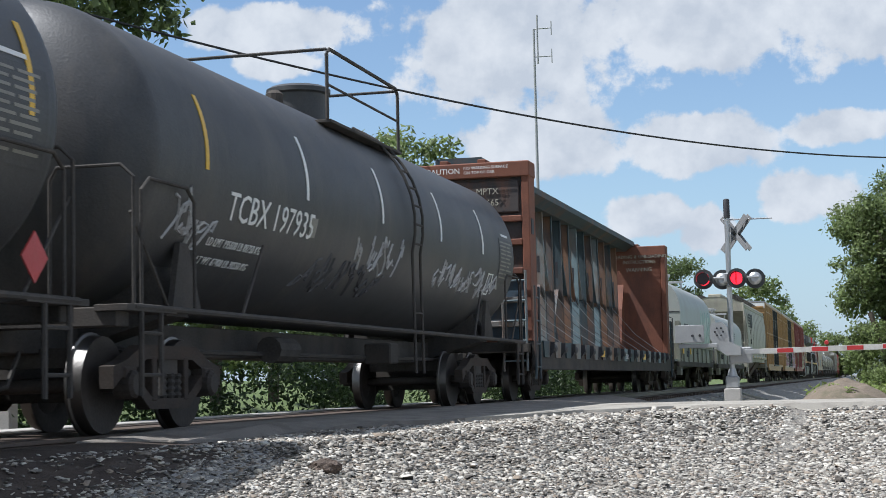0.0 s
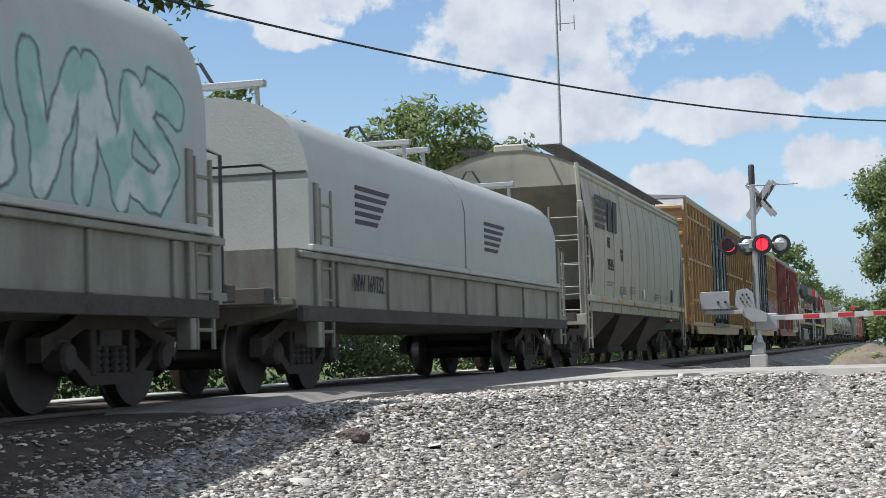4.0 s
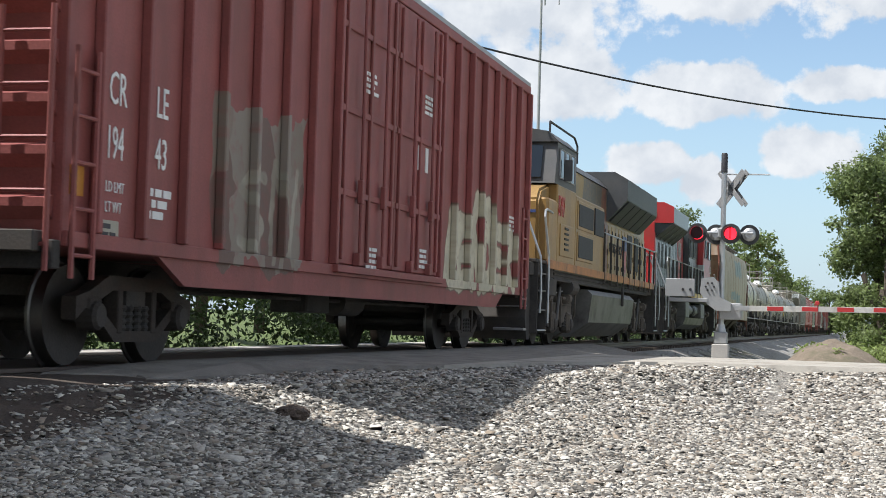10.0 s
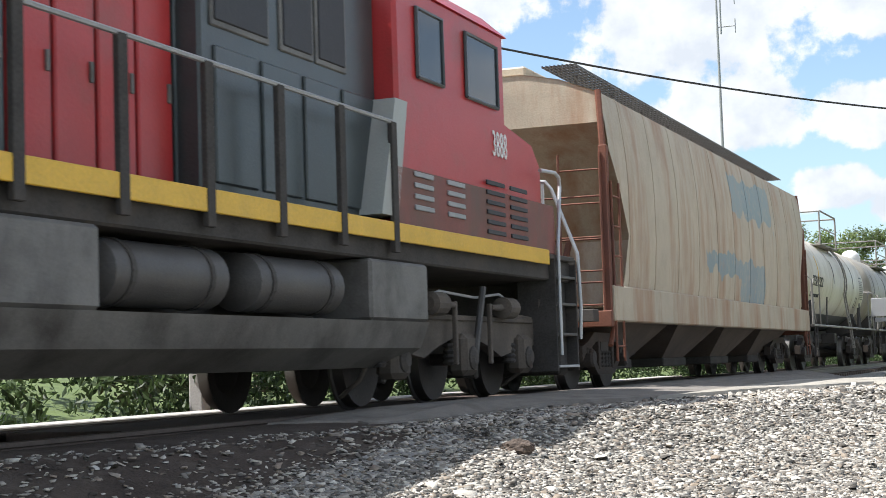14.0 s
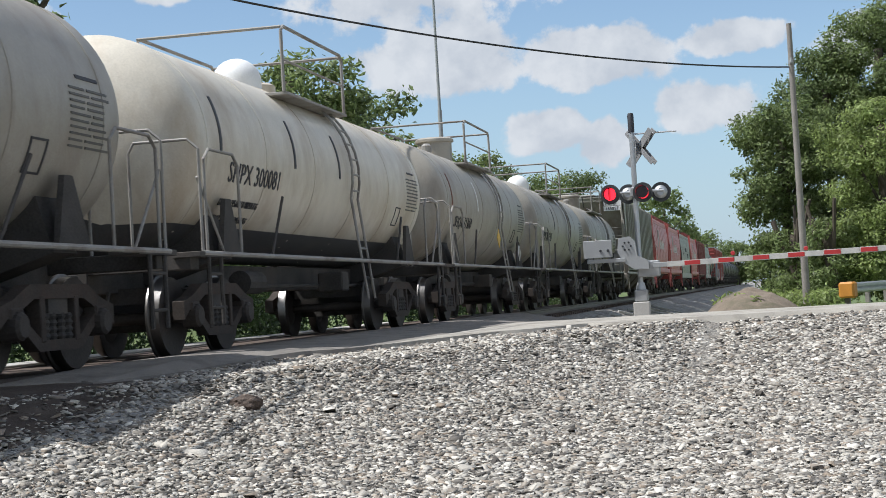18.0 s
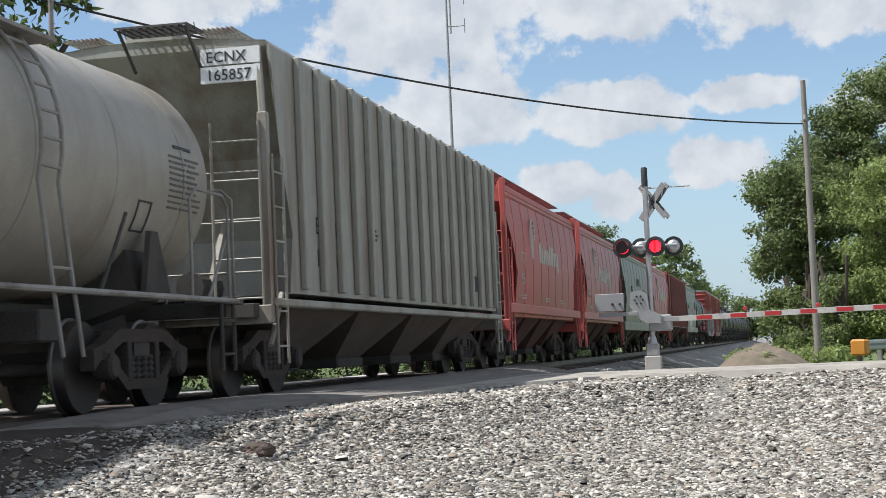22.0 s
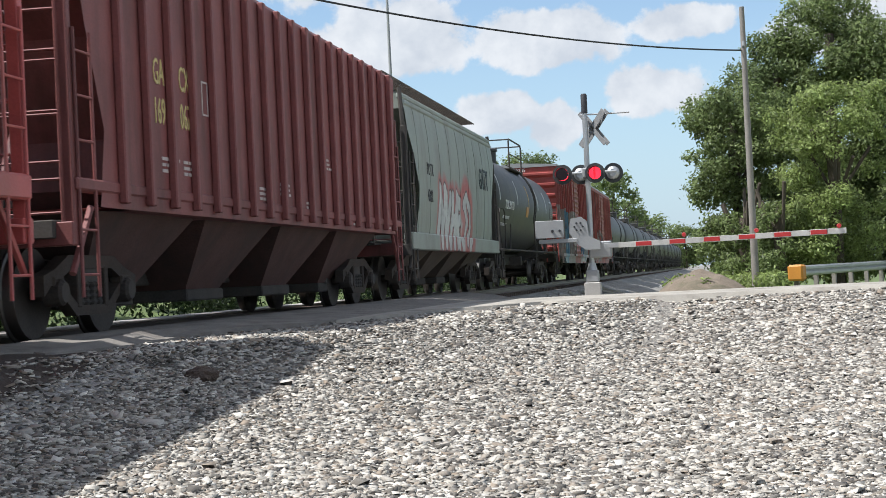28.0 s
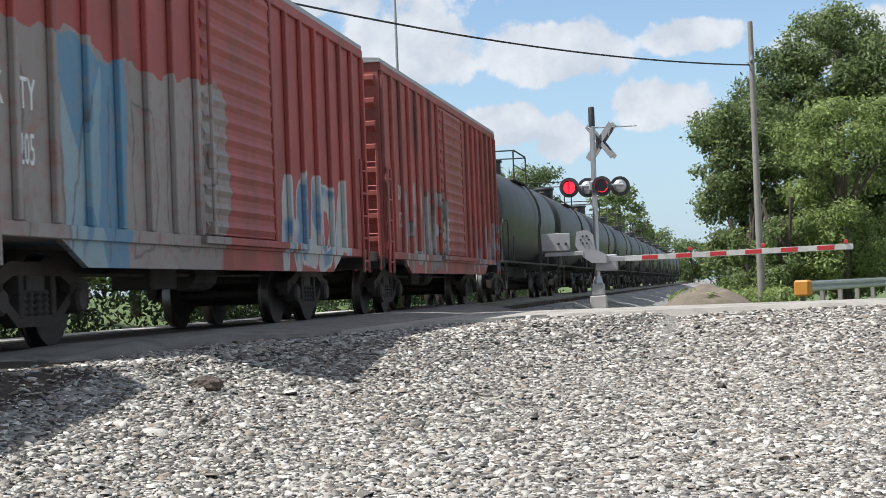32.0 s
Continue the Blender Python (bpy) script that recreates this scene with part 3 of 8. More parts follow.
sprayed_letters(M["oxide_cream"], fat_letters("LENDER", 12.7, 17.6, 1.08, 2.15, 6, 0.05) + [[(14.5, 2.1), (14.75, 2.45), (15.2, 2.3), (15.6, 2.42), (15.7, 2.1)]], 0.17, (0.60, 0.55, 0.41), (0.50, 0.46, 0.34), (0.16, 0.12, 0.08), 0.03)
M["box_blue"] = mat("boxcar_red_sprayed", (0.345, 0.07, 0.06), 0.6, vary=0.18, dirt=(0.20, 0.06, 0.045), dirt_amt=0.5, streak=0.2)
sprayed(M["box_blue"], [((0.6, 7.4, 0.4, 2.95), ((0.29, 0.275, 0.25), (0.26, 0.245, 0.22), (0.31, 0.295, 0.27)), 1.3, None, 7), ((2.6, 4.3, 0.4, 2.85), ((0.20, 0.34, 0.41), (0.10, 0.24, 0.36), (0.26, 0.37, 0.41)), 1.1, None, 8)])
sprayed_letters(M["box_blue"], fat_letters("IVIDUH", 1.3, 7.2, 0.8, 2.5, 7), 0.02, (0.10, 0.09, 0.09), (0.16, 0.12, 0.11), strength=0.75)
sprayed_letters(M["box_blue"], fat_letters("NUDA", 10.0, 13.9, 0.85, 2.0, 8), 0.13, (0.40, 0.42, 0.40), (0.10, 0.20, 0.32), (0.48, 0.48, 0.46), 0.05)
M["box_fade"] = mat("boxcar_red_faded", (0.34, 0.085, 0.07), 0.65, vary=0.22, dirt=(0.15, 0.06, 0.05), dirt_amt=0.55, streak=0.2)
sprayed_letters(M["box_fade"], fat_letters("HUMEN", 2.6, 7.4, 0.85, 2.4, 9), 0.13, (0.36, 0.34, 0.32), (0.22, 0.20, 0.19), (0.10, 0.07, 0.06), 0.03, strength=0.8)
sprayed_letters(M["box_fade"], fat_letters("AUVE", 11.0, 15.2, 0.85, 2.1, 10), 0.11, (0.34, 0.33, 0.32), (0.16, 0.18, 0.22), None, strength=0.8)
M["hood_tag"] = mat("coil_hood_sprayed", (0.36, 0.38, 0.35), 0.45, vary=0.1, dirt=(0.33, 0.33, 0.30), dirt_amt=0.4, streak=0.25)
sprayed_letters(M["hood_tag"], fat_letters("AVNS", 8.6, 12.3, 1.75, 2.75, 11, 0.15), 0.15, (0.50, 0.58, 0.52), GR["mint"], (0.035, 0.045, 0.045), 0.035, GR["mint"], 0.08)
M["green_tag"] = mat("pale_green_sprayed", (0.27, 0.30, 0.26), 0.5, vary=0.12, dirt=(0.2, 0.2, 0.17), dirt_amt=0.45, streak=0.25)
sprayed_letters(M["green_tag"], fat_letters("NVHRN", 3.8, 7.8, 1.1, 2.35, 12, 0.15), 0.15, (0.58, 0.60, 0.57), (0.50, 0.52, 0.50), (0.03, 0.03, 0.03), 0.045, GR["red"], 0.12)
sprayed_letters(M["green_tag"], [[(7.9, 1.1), (8.3, 1.5), (8.2, 2.0), (7.7, 2.3), (7.3, 2.1)], [(7.5, 1.2), (7.8, 1.7), (7.5, 2.0)]], 0.13, (0.55, 0.56, 0.54), (0.50, 0.52, 0.50), (0.03, 0.03, 0.03), 0.05, GR["red"], 0.30)
M["tan_blue"] = mat("faded_tan_patched", (0.44, 0.375, 0.28), 0.6, vary=0.15, dirt=(0.30, 0.15, 0.07), dirt_amt=0.42, streak=0.16)
sprayed(M["tan_blue"], [((6.9, 10.4, 1.85, 2.35), ((0.20, 0.27, 0.29), (0.22, 0.28, 0.30)), 1.5, None, 15), ((10.2, 12.8, 1.3, 2.35), ((0.21, 0.27, 0.29), (0.24, 0.29, 0.30)), 1.5, None, 17), ((9.4, 13.9, 3.05, 3.95), ((0.22, 0.29, 0.31), (0.25, 0.31, 0.32)), 1.5, None, 16)])


# ---- mesh helpers ----
def box(bm, x0, x1, y0, y1, z0, z1, bev=0.0):
    v = bmesh.ops.create_cube(bm, size=1, matrix=Matrix.Translation(((x0 + x1) / 2, (y0 + y1) / 2, (z0 + z1) / 2)) @ Matrix.Diagonal((x1 - x0, y1 - y0, z1 - z0, 1)))["verts"]
    if bev:
        es = list({e for q in v for e in q.link_edges})
        bmesh.ops.bevel(bm, geom=es, offset=bev, segments=1, affect="EDGES")
    return bm


def tube(bm, pts, r, seg=8):
    """Round bar through the points."""
    pts = [Vector(q) for q in pts]
    rings = []
    for i, q in enumerate(pts):
        d = (pts[min(i + 1, len(pts) - 1)] - pts[max(i - 1, 0)]).normalized()
        a = d.orthogonal().normalized() if not rings else (ax - d * ax.dot(d)).normalized()
        ax = a
        b = d.cross(a)
        rings.append([bm.verts.new(q + (a * math.cos(2 * math.pi * j / seg) + b * math.sin(2 * math.pi * j / seg)) * r) for j in range(seg)])
    for ra, rb in zip(rings, rings[1:]):
        for j in range(seg):
            bm.faces.new((ra[j], ra[(j + 1) % seg], rb[(j + 1) % seg], rb[j]))
    bm.faces.new(rings[0][::-1])
    bm.faces.new(rings[-1])
    return bm


def prism(bm, prof, x0, x1, axis="x"):
    """Closed profile of (a, b) pairs swept from x0 to x1 along an axis."""
    put = {"x": lambda s, a, b: (s, a, b), "y": lambda s, a, b: (a, s, b), "z": lambda s, a, b: (a, b, s)}[axis]
    v0 = [bm.verts.new(put(x0, a, b)) for a, b in prof]
    v1 = [bm.verts.new(put(x1, a, b)) for a, b in prof]
    m = len(prof)
    for j in range(m):
        bm.faces.new((v0[j], v0[(j + 1) % m], v1[(j + 1) % m], v1[j]))
    bm.faces.new(v0[::-1])
    bm.faces.new(v1)
    return bm


def lathe(bm, prof, seg=32, axis="x", at=(0, 0, 0)):
    """Profile of (along, radius) pairs turned round an axis."""
    rings = []
    for s, r in prof:
        ring = []
        for j in range(seg):
            a = 2 * math.pi * j / seg
            c, d = r * math.cos(a), r * math.sin(a)
            q = {"x": (s, c, d), "y": (c, s, d), "z": (c, d, s)}[axis]
            ring.append(bm.verts.new(Vector(q) + Vector(at)))
        rings.append(ring)
    for ra, rb in zip(rings, rings[1:]):
        for j in range(seg):
            bm.faces.new((ra[j], ra[(j + 1) % seg], rb[(j + 1) % seg], rb[j]))
    bm.faces.new(rings[0][::-1])
    bm.faces.new(rings[-1])
    return bm


def finish(bm, name, material, smooth=False):
    bmesh.ops.recalc_face_normals(bm, faces=bm.faces)
    me = bpy.data.meshes.new(name)
    bm.to_mesh(me)
    bm.free()
    me.materials.append(material)
    if smooth:
        me.polygons.foreach_set("use_smooth", [True] * len(me.polygons))
        me.set_sharp_from_angle(angle=radians(40))
    return me


def part(name, bm, material, parent, label="", smooth=False):
    me = bm if isinstance(bm, bpy.types.Mesh) else finish(bm, name, material, smooth)
    ob = new(name, me)
    ob.parent = parent
    return tagged(ob, label)


def thing(name, bm, material, label, category, group="", kind="", smooth=False):
    ob = new(name, finish(bm, name, material, smooth) if bm else None)
    return tagged(ob, label, category, group, kind)


def B():
    return bmesh.new()


def text_on(parent, body, x, z, y, size, material, stretch=1.0, name="lettering", turn=0.0, squeeze=1.0):
    """Flat painted letters on a side that faces -y, starting at x."""
    cu = bpy.data.curves.new(name, "FONT")
    cu.body, cu.size, cu.extrude = body, size, 0.004
    cu.resolution_u = 2
    tmp = bpy.data.objects.new(name, cu)
    scene.collection.objects.link(tmp)
    me = bpy.data.meshes.new_from_object(tmp.evaluated_get(bpy.context.evaluated_depsgraph_get()))
    bpy.data.objects.remove(tmp)
    me.materials.clear()
    me.materials.append(material)
    ob = new(name, me)
    ob.parent = parent
    ob.matrix_basis = Matrix.Translation((x, y, z)) @ Euler((radians(90), 0, radians(turn))).to_matrix().to_4x4() @ Matrix.Diagonal((squeeze, stretch, 1, 1))
    return ob


# ---- ground: one sheet to the horizon ----
TRACK_Y = 7.45
SPEED, EASE = 12.65, -0.0079


def travel(t):
    s = t - 16
    return SPEED * s + EASE * s * s


def smooth(a, b, v):
    s = min(1, max(0, (v - a) / (b - a)))
    return s * s * (3 - 2 * s)


EDGE = ((-60, 24.6), (-2.7, 24.5), (0.7, 24.1), (2.6, 23.2), (3.7, 21.2), (4.5, 17.2), (5.3, 15.4), (5.9, 8.0), (6.4, -20))


def road_edge(y):
    """Near edge of the paved crossing: it runs along the track, then swings away from it."""
    for (y0, x0), (y1, x1) in zip(EDGE, EDGE[1:]):
        if y < y1:
            return x0 + (x1 - x0) * max(0.0, y - y0) / (y1 - y0)
    return EDGE[-1][1]


def road_fall(x, y):
    """The road surface drops a little towards its far side, away from the rails."""
    return 0.2 * smooth(26.5, 38.5, x) * (1 - smooth(4.6, 6.4, y))


def ground_z(x, y):
    flat = -0.055
    # gravel lot falls away from the crossing towards the viewer
    d = max(0.0, min(24.5, 26.5 - 3.5 * max(0.0, y - 0.3)) - x)
    lot = flat - 0.74 * (1 - math.exp(-d / 7.5))
    z = lot
    if y > 4.9:
        z = z * (1 - smooth(4.9, 6.2, y)) + (flat - 0.05) * smooth(4.9, 6.2, y)
    z -= 1.25 * road_fall(x, y)
    # open track beyond the crossing on its ballast shoulder
    far = smooth(39.5, 43, x)
    if far > 0:
        shoulder = -0.30 * smooth(0, 1, (5.6 - y) / 0.8) - 0.75 * smooth(0, 1, (4.9 - y) / 2.6)
        bank = -0.25 if y > 5.6 else -0.25 + shoulder
        rise = 0.75 * smooth(1.8, -0.8, y) if y < 1.8 else 0
        rise *= smooth(46, 60, x)
        z = z * (1 - far) + (bank + rise if y > -1.5 else -0.30 - 0.4 * smooth(46, 54, x)) * far
    if y > 9.0:
        z = flat - 0.5 * smooth(9.0, 12.0, y) + 1.2 * smooth(13, 22, y)
    if 4.9 < y < 6.6 and x < 16:
        z += 0.075 * smooth(5.3, 6.2, y) * (1 - smooth(12.5, 14.0, x))
    if 6.65 < y < 9.3 and x < 11:
        z = -0.17
    z += 0.02 * noise.noise(Vector((x * 0.9, y * 0.9, 0))) * (1 if y < 4.5 and x < road_edge(y) else 0.3)
    return z


def axis_steps(stops):
    out = [stops[0][0]]
    for (a, s), (b, _) in zip(stops, stops[1:]):
        n = max(1, round((b - a) / s))
        out += [a + (b - a) * (i + 1) / n for i in range(n)]
    return out


def build_ground():
    xs = axis_steps([(-400, 60), (-40, 5), (0, 0.4), (30, 0.7), (60, 3), (120, 20), (320, 150), (1500, 1)])
    ys = axis_steps([(-900, 150), (-60, 8), (-12, 0.8), (0, 0.35), (13, 1.5), (26, 12), (80, 150), (900, 1)])
    verts = [(x, y, ground_z(x, y)) for x in xs for y in ys]
    m = len(ys)
    faces, idx = [], []
    for i in range(len(xs) - 1):
        for j in range(m - 1):
            faces.append((i * m + j, (i + 1) * m + j, (i + 1) * m + j + 1, i * m + j + 1))
            x, y = (xs[i] + xs[i + 1]) / 2, (ys[j] + ys[j + 1]) / 2
            if x < 41 and -30 < y < 4.35 + 0.6 * smooth(12, 15, x) + 0.25 * noise.noise(Vector((x * 0.8, 0, 5))) and x > -30:
                idx.append(0)
            elif x < 41 and 4.6 < y < 12.5 and x > -60:
                idx.append(3)
            elif 2.0 < y < 12:
                idx.append(1)
            else:
                idx.append(2)
    me = bpy.data.meshes.new("ground")
    me.from_pydata(verts, [], faces)
    for q in (gravel_material(), M["ballast"], M["grass"], M["soil"]):
        me.materials.append(q)
    me.polygons.foreach_set("material_index", idx)
    me.polygons.foreach_set("use_smooth", [True] * len(faces))
    tagged(new("ground", me), "pale grey crushed-stone lot sloping up to a railway, grass beyond", "ground", kind="structure")


def gravel_material():
    m = mat("gravel_bed", (0.235, 0.218, 0.188), 0.92, vary=0.2, scale=0.7, fine=50, bump=0.3, dirt=(0.12, 0.10, 0.085), dirt_amt=0.45, dirt_scale=0.8)
    nt = m.node_tree
    n, k = nt.nodes.new, nt.links.new
    b = nt.nodes["Principled BSDF"]
    vo = n("ShaderNodeTexVoronoi")
    vo.inputs["Scale"].default_value = 32
    tc = n("ShaderNodeTexCoord")
    k(tc.outputs["Object"], vo.inputs["Vector"])
    old = b.inputs["Base Color"].links[0].from_socket
    sp = n("ShaderNodeSeparateColor")
    k(vo.outputs["Color"], sp.inputs[0])
    mr = n("ShaderNodeMapRange")
    mr.inputs["To Min"].default_value, mr.inputs["To Max"].default_value = 0.45, 1.55
    k(sp.outputs[0], mr.inputs["Value"])
    mu = n("ShaderNodeMix"); mu.data_type, mu.blend_type = "RGBA", "MULTIPLY"
    mu.inputs["Factor"].default_value = 1
    k(old, mu.inputs["A"])
    k(mr.outputs[0], mu.inputs["B"])
    k(mu.outputs["Result"], b.inputs["Base Color"])
    bp = n("ShaderNodeBump")
    bp.inputs["Strength"].default_value, bp.inputs["Distance"].default_value = 1.0, 0.03
    bp.invert = True
    k(vo.outputs["Distance"], bp.inputs["Height"])
    k(bp.outputs[0], b.inputs["Normal"])
    return m


build_ground()


def build_road():
    """Asphalt apron over the crossing with a broken near edge, 6 cm above the gravel."""
    rnd = random.Random(4)
    ys = [-60 + i * 2.0 for i in range(31)] + [2.4 + 0.25 * i for i in range(17)] + [6.63]
    bm = B()
    near = []
    for y in ys:
        xe = road_edge(y) + 0.25 * noise.noise(Vector((y * 1.7, 3, 0))) + rnd.uniform(-0.08, 0.08)
        xe = max(xe, 12.6 + 0.9 * noise.noise(Vector((y * 2.3, 8, 1))))
        crest = 0.045 * smooth(4.5, 5.6, y) - 0.02 * smooth(6.2, 6.6, y)
        low = ground_z(xe, y)
        lip = crest + (min(crest, low + 0.012) - crest) * smooth(4.9, 5.5, y)
        row = [bm.verts.new((xe, y, low - 0.05)), bm.verts.new((xe + 0.12, y, lip)), bm.verts.new((xe + 2.2, y, crest))]
        row += [bm.verts.new((x, y, crest - road_fall(x, y) + 0.012 * noise.noise(Vector((x * 0.5, y * 1.3, 9))))) for x in (28.0, 31.0, 34.0, 37.0)]
        near.append(row + [bm.verts.new((39.0, y, crest - road_fall(39.0, y))), bm.verts.new((39.3, y, -0.12 - road_fall(39.0, y)))])
    for a, b in zip(near, near[1:]):
        for j in range(8):
            bm.faces.new((a[j], a[j + 1], b[j + 1], b[j]))
    road = thing("road", bm, M["asphalt"], "pale worn road with a dark old asphalt apron at the railway", "road", kind="structure")
    road.data.materials.append(M["oldasphalt"])
    for p in road.data.polygons:
        p.material_index = 1 if p.center.y > 4.3 else 0
    bm = B()
    box(bm, 11, 39.2, TRACK_Y - 0.66, TRACK_Y + 0.66, -0.1, -0.012, 0.01)
    thing("crossing_panel", bm, M["tie"], "dark flush crossing panel between the rails", "crossing panel", kind="structure")
    bm = box(B(), 11, 39.2, TRACK_Y + 1.55, TRACK_Y + 2.1, -0.1, -0.012, 0.01)
    thing("crossing_panel", bm, M["concrete"], "pale flush concrete strip beyond the far rail", "crossing panel", kind="structure")


build_road()


def build_track():
    prof = [(-0.07, -0.17), (0.07, -0.17), (0.07, -0.155), (0.012, -0.13), (0.012, -0.045), (0.036, -0.035), (0.036, -0.004), (0.03, 0.0), (-0.03, 0.0), (-0.036, -0.004), (-0.036, -0.035), (-0.012, -0.045), (-0.012, -0.13), (-0.07, -0.155)]
    for side in (-0.753, 0.753):
        bm = B()
        prism(bm, [(TRACK_Y + side + a, b) for a, b in prof], -120, 420)
        thing("rail", bm, M["railsteel"], "worn brown steel rail", "rail", "rails of the track", "structure")
    tie = finish(box(B(), -0.11, 0.11, -1.3, 1.3, -0.34, -0.172, 0.012), "tie", M["tie"])
    for i in range(60):
        x = -10 + i * 0.5 + (25 + 0 if i > 49 else 0)
        ob = new("tie", tie)
        ob.matrix_basis = pose(x, TRACK_Y, 0)
        tagged(ob, "dark creosoted timber tie in the ballast", "railway tie", "ties", "structure")
    bm = B()
    for i in range(560):
        x = 45 + i * 0.5
        box(bm, x, x + 0.22, TRACK_Y - 1.3, TRACK_Y + 1.3, -0.34, -0.172)
    thing("far_ties", bm, M["tie"], "row of timber ties down the line", "railway tie", kind="stuff")


build_track()


def dirt_mound():
    """Small heap of brown fill beside the ballast beyond the road."""
    bm = bmesh.new()
    bmesh.ops.create_grid(bm, x_segments=34, y_segments=34, size=1)
    for v in bm.verts:
        r = min(1.0, v.co.length)
        h = (1 - r * r) ** 1.2 * (0.62 + 0.2 * noise.noise(v.co * 2.3))
        h += 0.06 * noise.noise(v.co * 7) * (1 - r)
        v.co = Vector((v.co.x * 2.6, v.co.y * 1.5, h - 0.1 * r))
    ob = thing("dirt_mound", bm, mat("mound_fill", (0.17, 0.135, 0.10), 0.95, vary=0.4, scale=3, fine=22, bump=0.9, dirt=(0.09, 0.085, 0.05), dirt_amt=0.45), "low heap of brown dirt and gravel beside the track", "dirt mound", smooth=True)
    ob.location = (47.5, 0.55, -0.38)


dirt_mound()


def slope_timbers():
    """Pale weathered timbers lying down the ballast slope beyond the road."""
    for i in range(9):
        x = 42.5 + i * 3.6
        d = Vector((0.7, -1.5, ground_z(x + 0.7, 3.8) - ground_z(x, 5.3)))
        bm = box(B(), 0, d.length, -0.07, 0.07, -0.03, 0.06, 0.01)
        ob = thing("old_timber", bm, M["concrete"], "pale weathered timber lying down the ballast slope", "timber", "timbers on the ballast slope")
        ob.matrix_basis = Matrix.Translation((x, 5.3, ground_z(x, 5.3) + 0.01)) @ d.to_track_quat("X", "Z").to_matrix().to_4x4()


slope_timbers()


# ---- crossing signal, poles, wire ----
MX, MY = 39.9, 3.13


SHUTTERS = []


def crossing_signal():
    base = tagged(new("crossing_signal"), "grey railway crossing signal mast with crossbuck and red lamps", "crossing signal")
    base.location = (MX, MY, 0)
    part("foundation", box(B(), -0.2, 0.2, -0.2, 0.2, -0.35, 0.12, 0.02), M["concrete"], base)
    part("base_casting", box(B(), -0.16, 0.16, -0.16, 0.16, 0.12, 0.42, 0.03), M["galv"], base)
    part("flange", lathe(B(), [(0.40, 0.13), (0.46, 0.12), (0.6, 0.085)], 20, "z"), M["silver"], base, smooth=True)
    part("mast", lathe(B(), [(0.2, 0.065), (4.55, 0.065)], 20, "z"), M["silver"], base, smooth=True)
    part("mast_cap", lathe(B(), [(4.3, 0.078), (4.74, 0.078), (4.78, 0.06)], 20, "z"), M["hazy"], base, smooth=True)
    # crossbuck, turned away from the track
    buck = part("crossbuck", box(B(), -0.02, 0.02, -0.03, 0.03, 3.85, 4.05), M["silver"], base)
    for a, w in ((48, 0.06), (-48, 0.085)):
        for x in (-0.07, 0.07):
            o = part("blade", box(B(), -0.008, 0.008, -0.56, 0.56, -w, w, 0.006), M["bladegrey"], buck)
            o.matrix_basis = pose(x, 0, 3.92, a, 0, 0)
    buck.matrix_basis = pose(0.12, -0.2, 0, 0, 0, -32)
    bm = B()
    tube(bm, [(0, 0.1, 4.26), (0, -1.1, 4.26)], 0.02, 8)
    box(bm, -0.04, 0.04, -0.06, 0.06, 4.2, 4.32, 0.01)
    part("bracket_arm", bm, M["silver"], base)
    part("lamp_bar", tube(B(), [(0.0, 0.72, 2.83), (0.0, -0.72, 2.83)], 0.03, 10), M["silver"], base)
    part("junction_box", box(B(), -0.1, 0.1, -0.12, 0.12, 2.7, 2.95, 0.03), M["galv"], base)
    for y, s in ((0.6, -1), (-0.2, -1), (0.18, 1), (-0.62, 1)):
        x = s * 0.18
        head = part("lamp_disc", lathe(B(), [(0, 0.245), (s * 0.015, 0.245)], 32, "x", (x, y, 2.8)), M["blackpaint"], base)
        part("lamp_housing", lathe(B(), [(x - s * 0.03, 0.165), (x - s * 0.12, 0.15), (x - s * 0.17, 0.09)], 24, "x", (0, y, 2.8)), M["silver"] if s > 0 else M["blackpaint"], head, smooth=True)
        bm = B()
        n = 20
        rings = []
        for j in range(n + 1):
            a = radians(-20 + 220 * j / n)
            rings.append([bm.verts.new((x + s * d, y + rr * math.cos(a), 2.8 + rr * math.sin(a))) for d, rr in ((0.015, 0.17), (0.015, 0.175), (0.32, 0.165), (0.32, 0.16))])
        for p, q in zip(rings, rings[1:]):
            for i in range(4):
                bm.faces.new((p[i], p[(i + 1) % 4], q[(i + 1) % 4], q[i]))
        part("hood", bm, M["blackpaint"], head)
        lit = s < 0
        part("lens", lathe(B(), [(x + s * 0.016, 0.15), (x + s * 0.03, 0.145), (x + s * 0.04, 0.08)], 24, "x", (0, y, 2.8)), M["lamplens"] if lit else M["dimlens"], head, smooth=True)
        if lit:
            # added disc, not on the real lamp: hides the steady glow, edge-on while it shows
            sh = part("shutter", lathe(B(), [(-0.004, 0.148), (0.004, 0.148)], 24, "x"), M["dimlens"], head)
            SHUTTERS.append((sh, (x + s * 0.20, y, 2.8)))
    # gate mechanism, counterweights, arm
    mech = part("gate_mechanism", prism(B(), [(-0.25, 0.92), (-0.25, 1.12), (0.02, 1.26), (0.06, 1.62), (0.2, 1.74), (0.46, 1.7), (0.5, 1.36), (0.32, 1.08), (0.1, 0.92)], -0.34, -0.10, "x"), M["galv"], base)
    part("counterweight", box(B(), -0.40, -0.34, 0.62, 1.32, 1.25, 1.68, 0.01), M["galv"], mech)
    part("counterweight_arm", box(B(), -0.36, -0.30, 0.3, 1.25, 1.12, 1.22, 0.01), M["galv"], mech)
    for k_ in range(6):
        part("bolt", lathe(B(), [(-0.37, 0.022), (-0.34, 0.026)], 8, "x", (0, 0.26 + 0.1 * math.cos(k_ * 1.05), 1.5 + 0.1 * math.sin(k_ * 1.05))), M["hazy"], mech)
